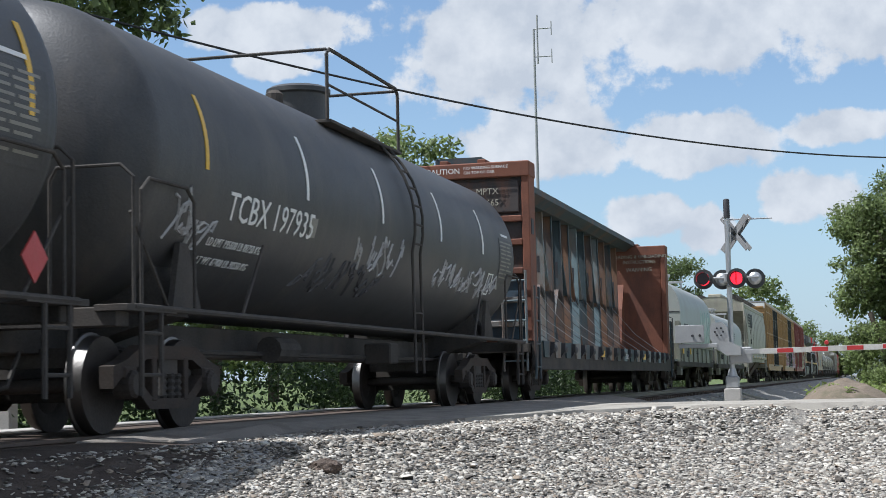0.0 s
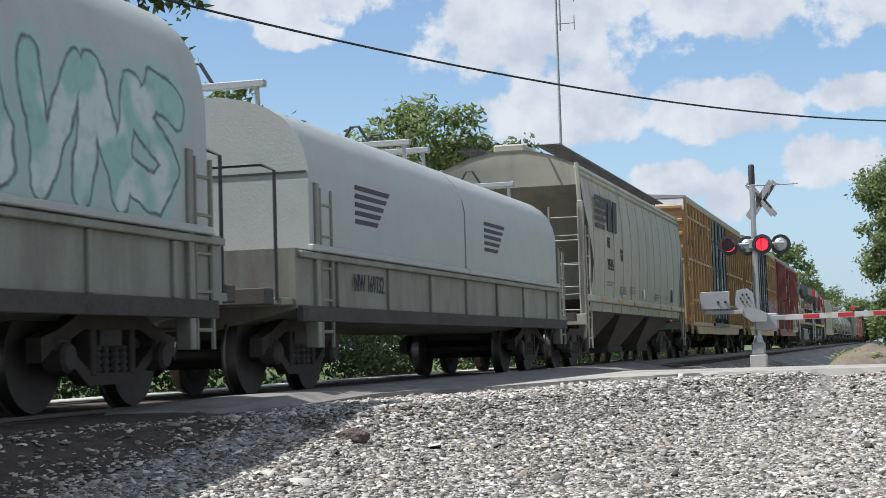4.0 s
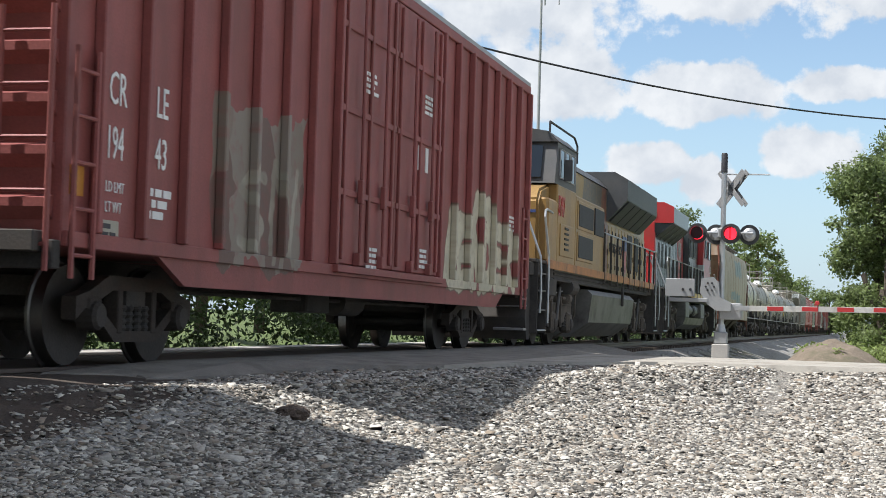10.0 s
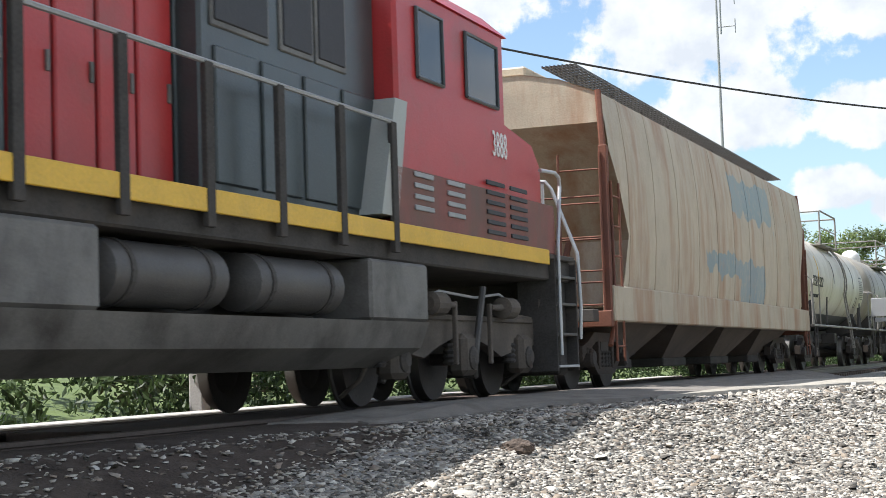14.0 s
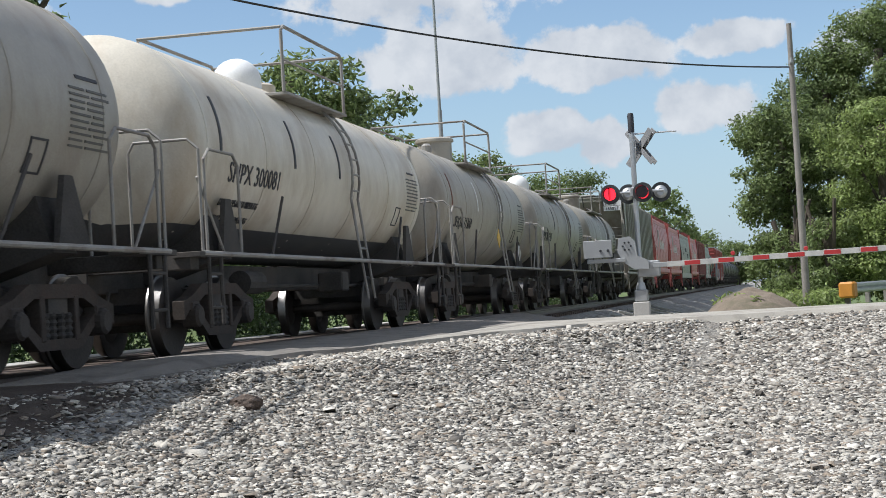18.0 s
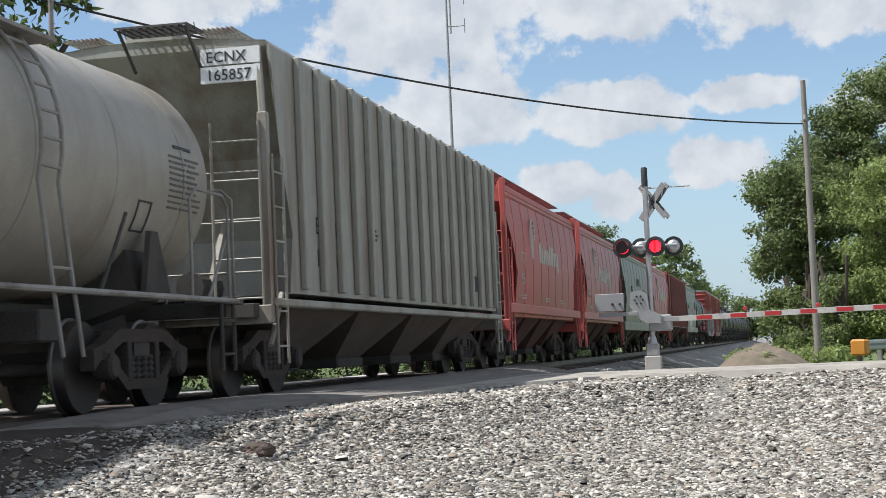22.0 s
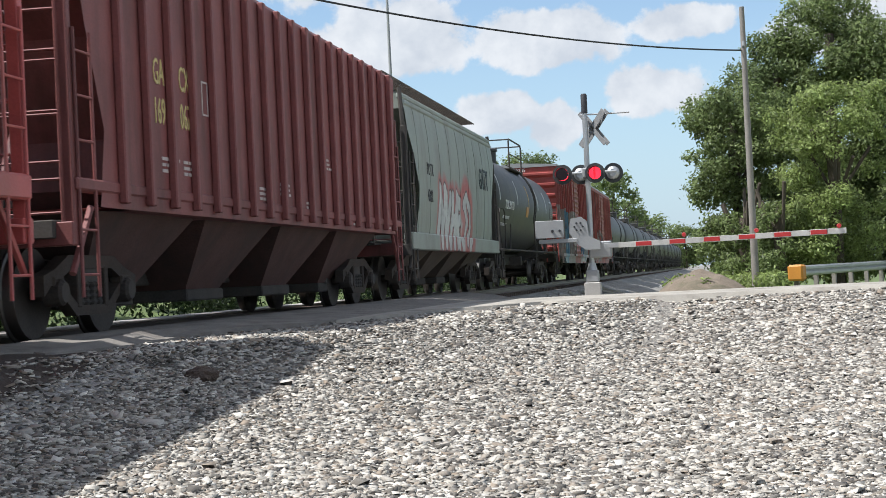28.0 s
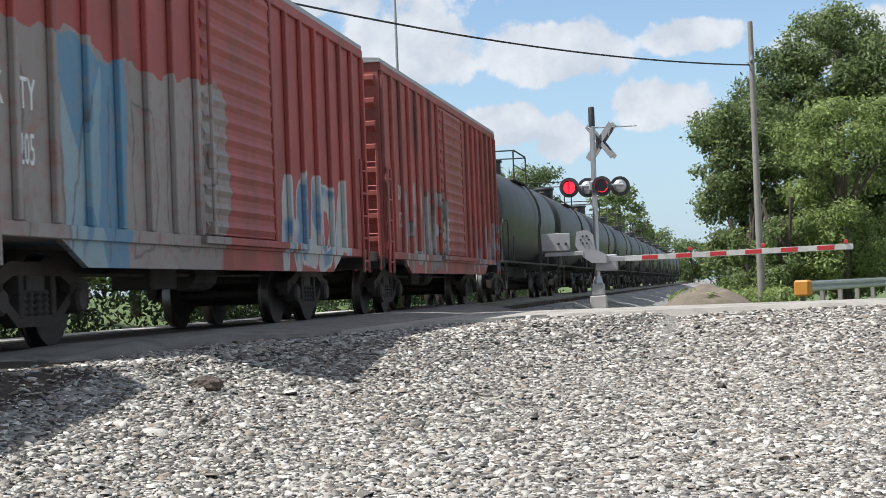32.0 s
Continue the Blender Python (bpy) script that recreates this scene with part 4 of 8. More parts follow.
    for y in (0.72, 0.9):
        part("bolt", lathe(B(), [(-0.44, 0.03), (-0.40, 0.035)], 8, "x", (0, y, 1.42)), M["hazy"], mech)
    part("mechanism_case", box(B(), -0.2, 0.2, -0.5, 0.05, 0.72, 1.12, 0.03), M["galv"], base)
    arm = part("gate_arm", box(B(), -0.38, -0.33, -0.7, -0.35, 0.94, 1.06, 0.01), M["galv"], base)
    n, L = 13, 5.3
    for i in range(n):
        y0, y1 = -0.7 - L * i / n, -0.7 - L * (i + 1) / n
        spot = (-0.36 - 1.6 * ((i + 0.5) / n) * 0.9, 0, 1.0 + 0.05 * i / n)
        part("stripe", box(B(), -0.02, 0.02, y1, y0, -0.065, 0.065, 0.004), M["armwhite"], arm).location = spot
        if i % 2:
            part("stripe", box(B(), -0.027, 0.027, y1 + 0.015, y0 - 0.015, -0.05, 0.05, 0.003), M["gatered"], arm).location = spot
    for f in (0.3, 0.62, 0.97):
        yl = -0.7 - L * f
        o = part("gate_lamp", lathe(B(), [(-0.05, 0.04), (0.0, 0.055), (0.05, 0.04)], 14, "x", (-0.36 - 1.44 * f, yl, 1.16)), M["gatered"], arm, smooth=True)
    return base


crossing_signal()


def utility_pole(x, y, h, label, r0=0.14, r1=0.09):
    ob = thing("utility_pole", lathe(B(), [(-0.8, r0), (h * 0.5, (r0 + r1) / 2), (h, r1)], 14, "z"), M["wood"], label, "utility pole", smooth=True)
    ob.location = (x, y, 0)
    bm = B()
    box(bm, -0.16, 0.16, -0.05, 0.05, h - 1.2, h - 1.08, 0.01)
    lathe(bm, [(h - 1.16, 0.05), (h - 1.02, 0.035)], 10, "z", (-0.16, 0, 0))
    part("bracket", bm, M["galv"], ob)
    return ob


def wire():
    a, b = Vector((48.0, -0.95, 6.63)), Vector((14.0, 16.9, 7.6))
    n = 48
    pts = []
    for i in range(n + 1):
        f = i / n
        q = a.lerp(b, f)
        q.z -= 4 * 1.0 * f * (1 - f)
        pts.append(q)
    thing("overhead_cable", tube(B(), pts, 0.022, 8), M["cable"], "black overhead cable slung across the railway", "cable", smooth=True)


utility_pole(48.0, -1.0, 7.9, "weathered grey wooden utility pole carrying a black cable", 0.115, 0.075)
utility_pole(13.8, 17.0, 8.4, "weathered grey wooden utility pole behind the trees")
wire()


def antenna():
    x, y = 88.0, 17.4
    ob = thing("antenna_mast", lathe(B(), [(-0.5, 0.16), (11, 0.12), (11, 0.09), (20.2, 0.06)], 12, "z"), M["galv"], "slim grey radio mast with short dipole arms", "antenna", smooth=True)
    ob.location = (x, y, 0)
    bm = B()
    tube(bm, [(0, -0.2, 18.2), (0, -0.2, 21.0)], 0.05, 8)
    part("whip", bm, M["galv"], ob)
    for z in (18.6, 20.2):
        bm = B()
        tube(bm, [(0, 0, z), (0, -1.0, z)], 0.03, 6)
        tube(bm, [(0, -1.0, z - 0.4), (0, -1.0, z + 0.4)], 0.03, 6)
        part("dipole", bm, M["galv"], ob)
    return ob


antenna()


def guard_rail():
    ob = tagged(new("guard_rail"), "galvanised guard rail with an orange end marker", "guard rail")
    a, b = Vector((44, -2.05, -0.25)), Vector((62, -8.2, -0.05))
    d = (b - a).normalized()
    ang = math.atan2(d.y, d.x)
    ob.matrix_basis = Matrix.Translation(a) @ Euler((0, 0, ang)).to_matrix().to_4x4()
    L = (b - a).length
    prof = [(0.0, 0.24), (-0.05, 0.28), (-0.05, 0.34), (0.0, 0.38), (-0.05, 0.42), (-0.05, 0.48), (0.0, 0.52), (0.02, 0.52), (-0.03, 0.48), (-0.03, 0.42), (0.02, 0.38), (-0.03, 0.34), (-0.03, 0.28), (0.02, 0.24)]
    part("beam", prism(B(), prof, 0, L), M["silver"], ob)
    for i in range(10):
        part("post", box(B(), i * 1.9, i * 1.9 + 0.12, 0.03, 0.15, -0.62, 0.5, 0.005), M["wood"], ob)
    part("end_marker", box(B(), -0.35, 0.02, -0.2, 0.22, 0.12, 0.55, 0.05), M["orange"], ob)
    return ob


guard_rail()


def marker_post():
    ob = thing("marker_post", box(B(), -0.1, 0.1, -0.1, 0.1, -0.5, 0.72, 0.02), M["concrete"], "short pale concrete post behind the track", "post")
    ob.location = (17.6, 10.1, 0)


marker_post()


# ---- trees ----
def leaf_cloud(name, clumps, size, per, material, seed, parent=None, label=""):
    """Thousands of small leaf blades gathered in uneven clumps."""
    rng = np.random.default_rng(seed)
    V, F = [], []
    base = 0
    for cx, cy, cz, r, squash in clumps:
        n = int(per * r * r)
        d = rng.normal(size=(n, 3))
        d /= np.linalg.norm(d, axis=1)[:, None]
        rad = r * (0.35 + 0.65 * rng.random(n) ** 0.5) * (0.74 + 0.6 * rng.random(n) ** 2)
        c = d * rad[:, None] * np.array([1, 1, squash]) + np.array([cx, cy, cz])
        nrm = d * 0.8 + rng.normal(size=(n, 3)) * 0.6 + np.array([0, 0, 0.5])
        nrm /= np.linalg.norm(nrm, axis=1)[:, None]
        t = np.cross(nrm, rng.normal(size=(n, 3)))
        t /= np.linalg.norm(t, axis=1)[:, None]
        u = np.cross(nrm, t)
        s = size * (0.6 + 0.8 * rng.random(n))[:, None]
        quad = np.stack([c - t * s, c + u * s * 0.45 - nrm * s * 0.15, c + t * s, c - u * s * 0.45 - nrm * s * 0.15], 1)
        V.append(quad.reshape(-1, 3))
        F.append(np.arange(n * 4).reshape(n, 4) + base)
        base += n * 4
    V, F = np.concatenate(V), np.concatenate(F)
    me = bpy.data.meshes.new(name)
    me.from_pydata(V.tolist(), [], F.tolist())
    me.materials.append(material)
    ob = new(name, me)
    if parent:
        ob.parent = parent
    return tagged(ob, label)


def tree(x, y, z, h, rad, seed, material, label, low=0.15, leaf=0.16, per=170, clumps=26, spread=(0.24, 0.42), broad=False):
    rnd = random.Random(seed)
    ob = tagged(new("tree"), label, "tree")
    ob.location = (x, y, z)
    bm = B()
    tube(bm, [(0, 0, -0.5), (0.1, 0, h * 0.3), (-0.05, 0.1, h * 0.6), (0.1, 0, h * 0.85)], 0.16, 8)
    for i in range(6):
        a = rnd.uniform(0, 6.28)
        z0 = h * rnd.uniform(0.25, 0.6)
        e = rad * rnd.uniform(0.5, 0.8)
        tube(bm, [(0, 0, z0), (math.cos(a) * e * 0.5, math.sin(a) * e * 0.5, z0 + 0.8), (math.cos(a) * e, math.sin(a) * e, z0 + rnd.uniform(1.2, 2.2))], 0.06, 6)
    part("trunk", bm, M["bark"], ob)
    cl = []
    for i in range(clumps):
        f = rnd.random() ** 0.9
        zz = h * (low + (0.97 - low) * f)
        env = rad * (math.sin(math.pi * min(1, 0.18 + 0.82 * (1 - f) ** 0.75)) ** 0.6 if f > 0.5 else (0.75 + 0.5 * f))
        if broad:
            env = rad * (0.6 + 0.4 * math.sin(math.pi * (0.25 + 0.6 * f)))
        a = rnd.uniform(0, 6.28)
        q = env * rnd.uniform(0.35, 0.9)
        cl.append((math.cos(a) * q, math.sin(a) * q, zz, rad * rnd.uniform(*spread), rnd.uniform(0.6, 0.9)))
    leaf_cloud("crown", cl, leaf, per, material, seed, ob)
    return ob


def woods():
    lab = "leafy green roadside tree with a dense uneven crown"
    for i, (x, y, h, r, m) in enumerate([(58, -0.75, 6.9, 1.9, "leaf"), (61, -2.5, 9.2, 1.9, "leafdark"), (60.5, -4.4, 10.5, 2.3, "leaf"), (61, -6.8, 9.6, 2.7, "leaf"), (64, -9.9, 9.9, 3.0, "leafdark"), (66, -13, 11, 3.3, "leaf"), (72, -18, 12, 3.6, "leaf")]):
        tree(x, y, -0.3, h, r, 10 + i, M[m], lab, low=0.02, per=1000, clumps=110, leaf=0.078, spread=(0.2, 0.38))
    tree(54.5, -3.9, -0.3, 6.6, 2.1, 29, M["leaflight"], "bright green bushy tree in front of taller ones", low=0.02, per=1150, clumps=85, leaf=0.066, spread=(0.18, 0.36))
    for i, (x, y, h, r) in enumerate([(55.5, -0.9, 2.6, 1.2), (53.5, -2.0, 2.6, 1.2), (59, -9.6, 3.0, 1.8)]):
        tree(x, y, -0.3, h, r, 30 + i, M["leaf"], "low green bush at the foot of the trees", low=0.1, leaf=0.07, per=900, clumps=28)
    back = [(20, 16, 10.5, 3.0), (25, 15.5, 11.0, 2.8), (29.5, 15.5, 11.0, 2.4), (33.5, 15.5, 7.0, 1.8), (37, 15.5, 6.4, 2.0), (41, 15.5, 5.6, 2.0), (46, 15.5, 5.8, 2.0), (52, 15.4, 8.9, 3.0), (57.5, 14.6, 7.6, 2.4), (64, 15, 7.0, 2.3), (71, 15.5, 6.6, 2.4), (77, 16.5, 6.8, 2.4), (84, 18, 7.4, 2.6), (95, 17.5, 8.4, 2.8), (108, 18, 8.8, 3), (124, 17, 9.2, 3.2), (142, 17, 10, 3.4)]
    for i, (x, y, h, r) in enumerate(back):
        tree(x, y, 0.5, h, r, 50 + i, M["leaf"] if i % 2 else M["leafdark"], "green tree in the belt behind the railway", low=0.06, leaf=0.14, per=260, clumps=44, broad=True)
    for i, (x, y, h, r) in enumerate([(215, 13, 12.5, 4.2), (240, 14, 11, 4), (290, 13, 10, 5), (340, 6, 8, 6), (340, -6, 9, 7), (350, -20, 9, 8)]):
        tree(x, y, 0, h, r, 80 + i, M["leaf"], "distant green tree beside the line", low=0.05, leaf=0.3, per=70, clumps=30)
    rnd = random.Random(7)
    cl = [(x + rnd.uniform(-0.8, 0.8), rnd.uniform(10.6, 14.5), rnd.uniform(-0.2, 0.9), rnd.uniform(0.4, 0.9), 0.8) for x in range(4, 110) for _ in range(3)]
    # this green is darkened to carry the shade behind the train
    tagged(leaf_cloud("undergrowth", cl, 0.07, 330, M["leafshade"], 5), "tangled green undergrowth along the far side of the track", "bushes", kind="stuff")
    cl = [(rnd.uniform(46, 60), rnd.uniform(-2.5, 1.6), -0.15, rnd.uniform(0.25, 0.5), 0.7) for _ in range(60)]
    tagged(leaf_cloud("verge_weeds", cl, 0.09, 420, M["leaflight"], 6), "tall pale weeds on the verge below the trees", "weeds", kind="stuff")


woods()


# ---- rolling stock: local x runs back along the train, z = 0 on the rail head, -y is the near side ----
CARS = []


def wheelset_mesh():
    bm = B()
    for s in (-1, 1):
        y = 0.72 * s
        prof = [(y + s * 0.075, 0.10), (y + s * 0.075, 0.30), (y + s * 0.09, 0.36), (y + s * 0.09, 0.445), (y - s * 0.02, 0.457), (y - s * 0.03, 0.485), (y - s * 0.055, 0.485), (y - s * 0.06, 0.36), (y - s * 0.0, 0.28), (y - s * 0.06, 0.12)]
        lathe(bm, prof, 28, "y")
        for j in range(4):
            a = math.pi * j / 2
            box(bm, 0.22 * math.cos(a) - 0.04, 0.22 * math.cos(a) + 0.04, y + 0.05 * s - 0.02, y + 0.05 * s + 0.03, 0.22 * math.sin(a) - 0.04, 0.22 * math.sin(a) + 0.04)
    lathe(bm, [(-1.1, 0.07), (1.1, 0.07)], 12, "y")
    me = finish(bm, "wheelset", M["wheel"], True)
    me.materials.append(M["tread"])
    for q in me.polygons:
        if abs(q.center.y) > 0.6 and math.hypot(q.center.x, q.center.z) > 0.435:
            q.material_index = 1
    return me


def sideframe_mesh():
    """Cast side frame: arched top member between the axle boxes."""
    bm = B()
    prism(bm, [(-1.22, 0.42), (-1.22, 0.62), (-0.95, 0.68), (-0.6, 0.82), (0.6, 0.82), (0.95, 0.68), (1.22, 0.62), (1.22, 0.42), (1.05, 0.52), (0.9, 0.55), (0.52, 0.69), (-0.52, 0.69), (-0.9, 0.55), (-1.05, 0.52)], -0.07, 0.07, "y")
    return finish(bm, "sideframe", M["truckgrey"])


TENSION = finish(prism(B(), [(-0.98, 0.56), (-0.44, 0.22), (0.44, 0.22), (0.98, 0.56), (0.80, 0.56), (0.38, 0.32), (-0.38, 0.32), (-0.80, 0.56)], -0.065, 0.065, "y"), "tension_member", M["truckgrey"])
COLUMN = finish(box(B(), -0.05, 0.05, -0.075, 0.075, 0.30, 0.72, 0.01), "frame_column", M["truckgrey"])
PEDESTAL = finish(box(B(), -0.13, 0.13, -0.09, 0.06, 0.50, 0.62, 0.02), "pedestal", M["truckgrey"])


def bolster_mesh():
    bm = B()
    prism(bm, [(-1.05, 0.55), (-1.05, 0.70), (-0.3, 0.86), (0.3, 0.86), (1.05, 0.70), (1.05, 0.55), (0.3, 0.42), (-0.3, 0.42)], -0.2, 0.2)
    lathe(bm, [(0.8, 0.2), (1.0, 0.2)], 16, "z")
    for s in (-1, 1):
        box(bm, min(s * 0.34, s * 0.44), max(s * 0.34, s * 0.44), -0.85, 0.85, 0.30, 0.52)
        box(bm, s * 0.89 - 0.12, s * 0.89 + 0.12, -0.6, 0.6, 0.62, 0.8)
    return finish(bm, "truck", M["under"])


WHEELS, FRAME, BOLSTER = wheelset_mesh(), sideframe_mesh(), bolster_mesh()
SPRING = finish(lathe(B(), [(0.27 + 0.03 * i, 0.055 if i % 2 else 0.04) for i in range(9)], 8, "z"), "spring", M["under"])
CAP = finish(lathe(B(), [(-0.09, 0.10), (-0.06, 0.13), (0.1, 0.14)], 14, "y"), "bearing_cap", M["wheel"])
SPINNERS = []


def truck(car, x):
    t = part("truck", BOLSTER, None, car)
    t.location = (x, 0, 0)
    for s in (-1, 1):
        f = part("sideframe", FRAME, None, t)
        f.location = (0, s * 1.0, 0)
        part("tension_member", TENSION, None, t).location = (0, s * 1.0, 0)
        for q in (-1, 1):
            part("frame_column", COLUMN, None, t).location = (q * 0.36, s * 1.0, 0)
            part("pedestal", PEDESTAL, None, t).location = (q * 0.89, s * 1.0, 0)
        w = part("wheelset", WHEELS, None, t)
        w.location = (s * 0.89, 0, 0.457)
        SPINNERS.append((w, s * 0.89, car, x))
        c = part("bearing_cap", CAP, None, t)
        c.location = (s * 0.89, -1.06, 0.457)
        for q in (0.09, 0.24):
            c = part("spring", SPRING, None, t)
            c.location = (s * q, -1.02, 0.05)


COUPLER = None


def coupler(car, x, s):
    global COUPLER
    if COUPLER is None:
        bm = B()
        box(bm, -0.05, 0.75, -0.09, 0.09, 0.74, 0.94, 0.02)
        box(bm, -0.32, -0.02, -0.17, 0.14, 0.69, 1.0, 0.05)
        tube(bm, [(0.3, -0.35, 0.75), (0.0, -0.4, 0.45), (-0.25, -0.2, 0.4)], 0.025, 6)
        COUPLER = finish(bm, "coupler", M["under"])
    c = part("coupler", COUPLER, None, car)
    c.matrix_basis = pose(x, 0, 0, 0, 0, 0 if s < 0 else 180)
    return c


def car_base(name, x0, length, label, category, sill=0.25, trucks=2.3, group="cars of the freight train"):
    car = tagged(new(name), label, category, group)
    bm = B()
    box(bm, 0.35, length - 0.35, -0.22, 0.22, 0.75, 0.75 + sill + 0.1, 0.01)
    for x in (0.5, length - 0.5):
        box(bm, x - 0.12, x + 0.12, -1.4, 1.4, 0.95, 1.12, 0.01)
    part("centre_sill", bm, M["under"], car)
    for x in (trucks, length - trucks):
        truck(car, x)
    coupler(car, 0.3, -1)
    coupler(car, length - 0.3, 1)
    CARS.append((car, x0, length))
    return car


def ladder(car, x, y0, y1, z0, z1, material, rungs=6, along="y", name="ladder", r=0.018):
    """Two stiles and their rungs; the first stile carries the other pieces."""
    if along == "y":
        ends = [((x, y, z0), (x, y, z1)) for y in (y0, y1)]
    else:
        ends = [((xx, y0, z0), (xx, y1, z1)) for xx in (x, x + along)]
    (a0, a1), (b0, b1) = [(Vector(p), Vector(q)) for p, q in ends]
    lad = part(name, tube(B(), [a0, a1], r * 1.4, 6), material, car)
    part("stile", tube(B(), [b0, b1], r * 1.4, 6), material, lad)
    rung = finish(tube(B(), [Vector(), b0 - a0], r, 6), "rung", material)
    for i in range(rungs):
        o = part("rung", rung, None, lad)
        o.location = a0.lerp(a1, (i + 0.5) / rungs)
    return lad


def wrap_text(car, body, x, zc, r, up, size, material, name="lettering", squeeze=1.0):
    """Letters bent round a tank whose axis lies at height zc; up is the arc length above the middle."""
    ob = text_on(car, body, x, 0, 0, size, material, name=name, squeeze=squeeze)
    me = ob.data
    for v in me.vertices:
        q = ob.matrix_basis @ v.co
        a = (q.z + up) / r
        rr = r - q.y + 0.006
        v.co = (q.x, -rr * math.cos(a), zc + rr * math.sin(a))
    ob.matrix_basis = Matrix()
    return ob


def arc_plate(car, name, x0, x1, zc, r, a0, a1, material, lift=0.008, label=""):
    """Thin painted or riveted patch that follows the tank's curve; angles in degrees above the middle."""
    bm = B()
    rows = []
    steps = max(2, int(abs(a1 - a0) / 4) + 1)
    for i in range(steps + 1):
        a = radians(a0 + (a1 - a0) * i / steps)
        rows.append([bm.verts.new((x, -(r + h) * math.cos(a), zc + (r + h) * math.sin(a))) for x in (x0, x1) for h in (0.001, lift)])
    for p, q in zip(rows, rows[1:]):
        bm.faces.new((p[1], p[3], q[3], q[1]))
        bm.faces.new((p[0], p[1], q[1], q[0]))
        bm.faces.new((p[3], p[2], q[2], q[3]))
    bm.faces.new((rows[0][0], rows[0][2], rows[0][3], rows[0][1]))
    bm.faces.new((rows[-1][1], rows[-1][3], rows[-1][2], rows[-1][0]))
    return part(name, bm, material, car, label)


def tank_car(x0, length, material, label, r=1.45, zc=2.62, belly=None, platform="black", dome=True, rail=None, inset=0.65, rings=0, inset_far=None, shift=0.4, white_dome=False):
    car = car_base("tank_car", x0, length, label, "tank car", trucks=2.2)
    rail = rail or M["under"]
    far = inset if inset_far is None else inset_far
    a, b = inset, length - far
    head = [(a + 0.55 * (1 - math.cos(math.pi / 2 * i / 9)), max(0.02, r * math.sin(math.pi / 2 * i / 9))) for i in range(10)]
    tail = [(length - far - (s - a), q) for s, q in reversed(head)]
    bm = lathe(B(), head + tail, 56, "x", (0, 0, zc))
    shell = part("tank_shell", bm, material, car, smooth=True)
    for i in range(rings):
        x = a + 0.8 + (length - 2 * a - 1.6) * i / max(1, rings - 1)
        part("weld_band", lathe(B(), [(x - 0.03, r + 0.001), (x - 0.025, r + 0.008), (x + 0.025, r + 0.008), (x + 0.03, r + 0.001)], 56, "x", (0, 0, zc)), material, car, smooth=True)
    if belly:
        cut = zc + r * math.sin(radians(belly[0]))
        bm = B()
        rows = []
        for sx, q in head + tail:
            q += 0.008
            lim = math.asin(max(-1.0, min(1.0, (cut - zc) / q)))
            row = []
            for j in range(25):
                th = lim + (-math.pi - 2 * lim) * j / 24
                row.append(bm.verts.new((sx, -q * math.cos(th), zc + q * math.sin(th))))
            rows.append(row)
        for p, q in zip(rows, rows[1:]):
            for j in range(24):
                bm.faces.new((p[j], p[j + 1], q[j + 1], q[j]))
        part("belly_band", bm, belly[1], car, smooth=True)
    # saddles, end sills and side running rails
    for x in (2.2, length - 2.2):
        bm = B()
        prism(bm, [(-1.15, 1.1), (-1.0, 1.62), (1.0, 1.62), (1.15, 1.1), (0.3, 0.85), (-0.3, 0.85)], x - 0.25, x + 0.25)
        part("saddle", bm, M["under"], car)
        for s in (-1, 1):
            part("saddle_gusset", prism(B(), [(x - 0.34, 1.16), (x - 0.16, 1.8), (x + 0.02, 1.8), (x + 0.34, 1.16)], s * 1.22 - 0.03, s * 1.22 + 0.03, "y"), M["under"], car)
    for s in (-1, 1):
        bm = B()
        tube(bm, [(0.5, s * 1.5, 1.12), (length - 0.5, s * 1.5, 1.12)], 0.03, 8)
        part("running_rail", bm, rail, car)
        for x in (0.35, length - 1.35):
            bm = B()
            box(bm, x, x + 1.0, s * 1.5 - 0.32 if s > 0 else -1.52, s * 1.5 if s > 0 else -1.2, 1.08, 1.14, 0.005)
            part("end_platform", bm, M["under"], car)
            xe = x + (0.35 if x < 2 else 0.65)
            xi = x + (1.5 if x < 2 else -0.5)
            xo = x + (0.2 if x < 2 else 0.8)
            part("end_rail", tube(B(), [(xo, s * 1.48, 1.1), (xo, s * 1.48, 2.25), (xo, s * 1.36, 2.36), (xo, s * 0.75, 2.36), (xo, s * 0.68, 2.25), (xo, s * 0.68, 1.1)], 0.018, 8), rail, car)
            part("rail_brace", tube(B(), [(xo, s * 1.45, 1.95), (xo + (0.75 if x < 2 else -0.75), s * 1.46, 1.14)], 0.016, 6), rail, car)
            bm = B()
            tube(bm, [(xe, s * 1.48, 1.1), (xe, s * 1.48, 2.15), (xe + (xi - xe) * 0.15, s * 1.48, 2.27), (xi - (xi - xe) * 0.15, s * 1.48, 2.27), (xi, s * 1.48, 2.15), (xi, s * 1.48, 1.1)], 0.018, 8)
            part("grab_rail", bm, rail, car)
            ladder(car, x + 0.3, s * 1.5, s * 1.5, 0.35, 1.08, M["under"], 2, along=0.4, name="step")
    # diagonal braces under the belly
    for x in (3.6, length - 3.6):
        bm = B()
        tube(bm, [(x - 0.5, -1.45, 1.12), (x + 0.3, -1.38, 1.9)], 0.02, 6)
        part("brace", bm, M["under"], car)
    # middle: ladder, platform, railing, manway
    c = length / 2 + shift
    pm = M["under"] if platform == "black" else rail
    pts = [(-1.52, 0.55)] + [(-(r + 0.1) * math.cos(radians(q)), zc + (r + 0.1) * math.sin(radians(q))) for q in range(-15, 66, 10)]
    lad = part("ladder", tube(B(), [(c + 0.65, y, z) for y, z in pts], 0.02, 6), pm, car)
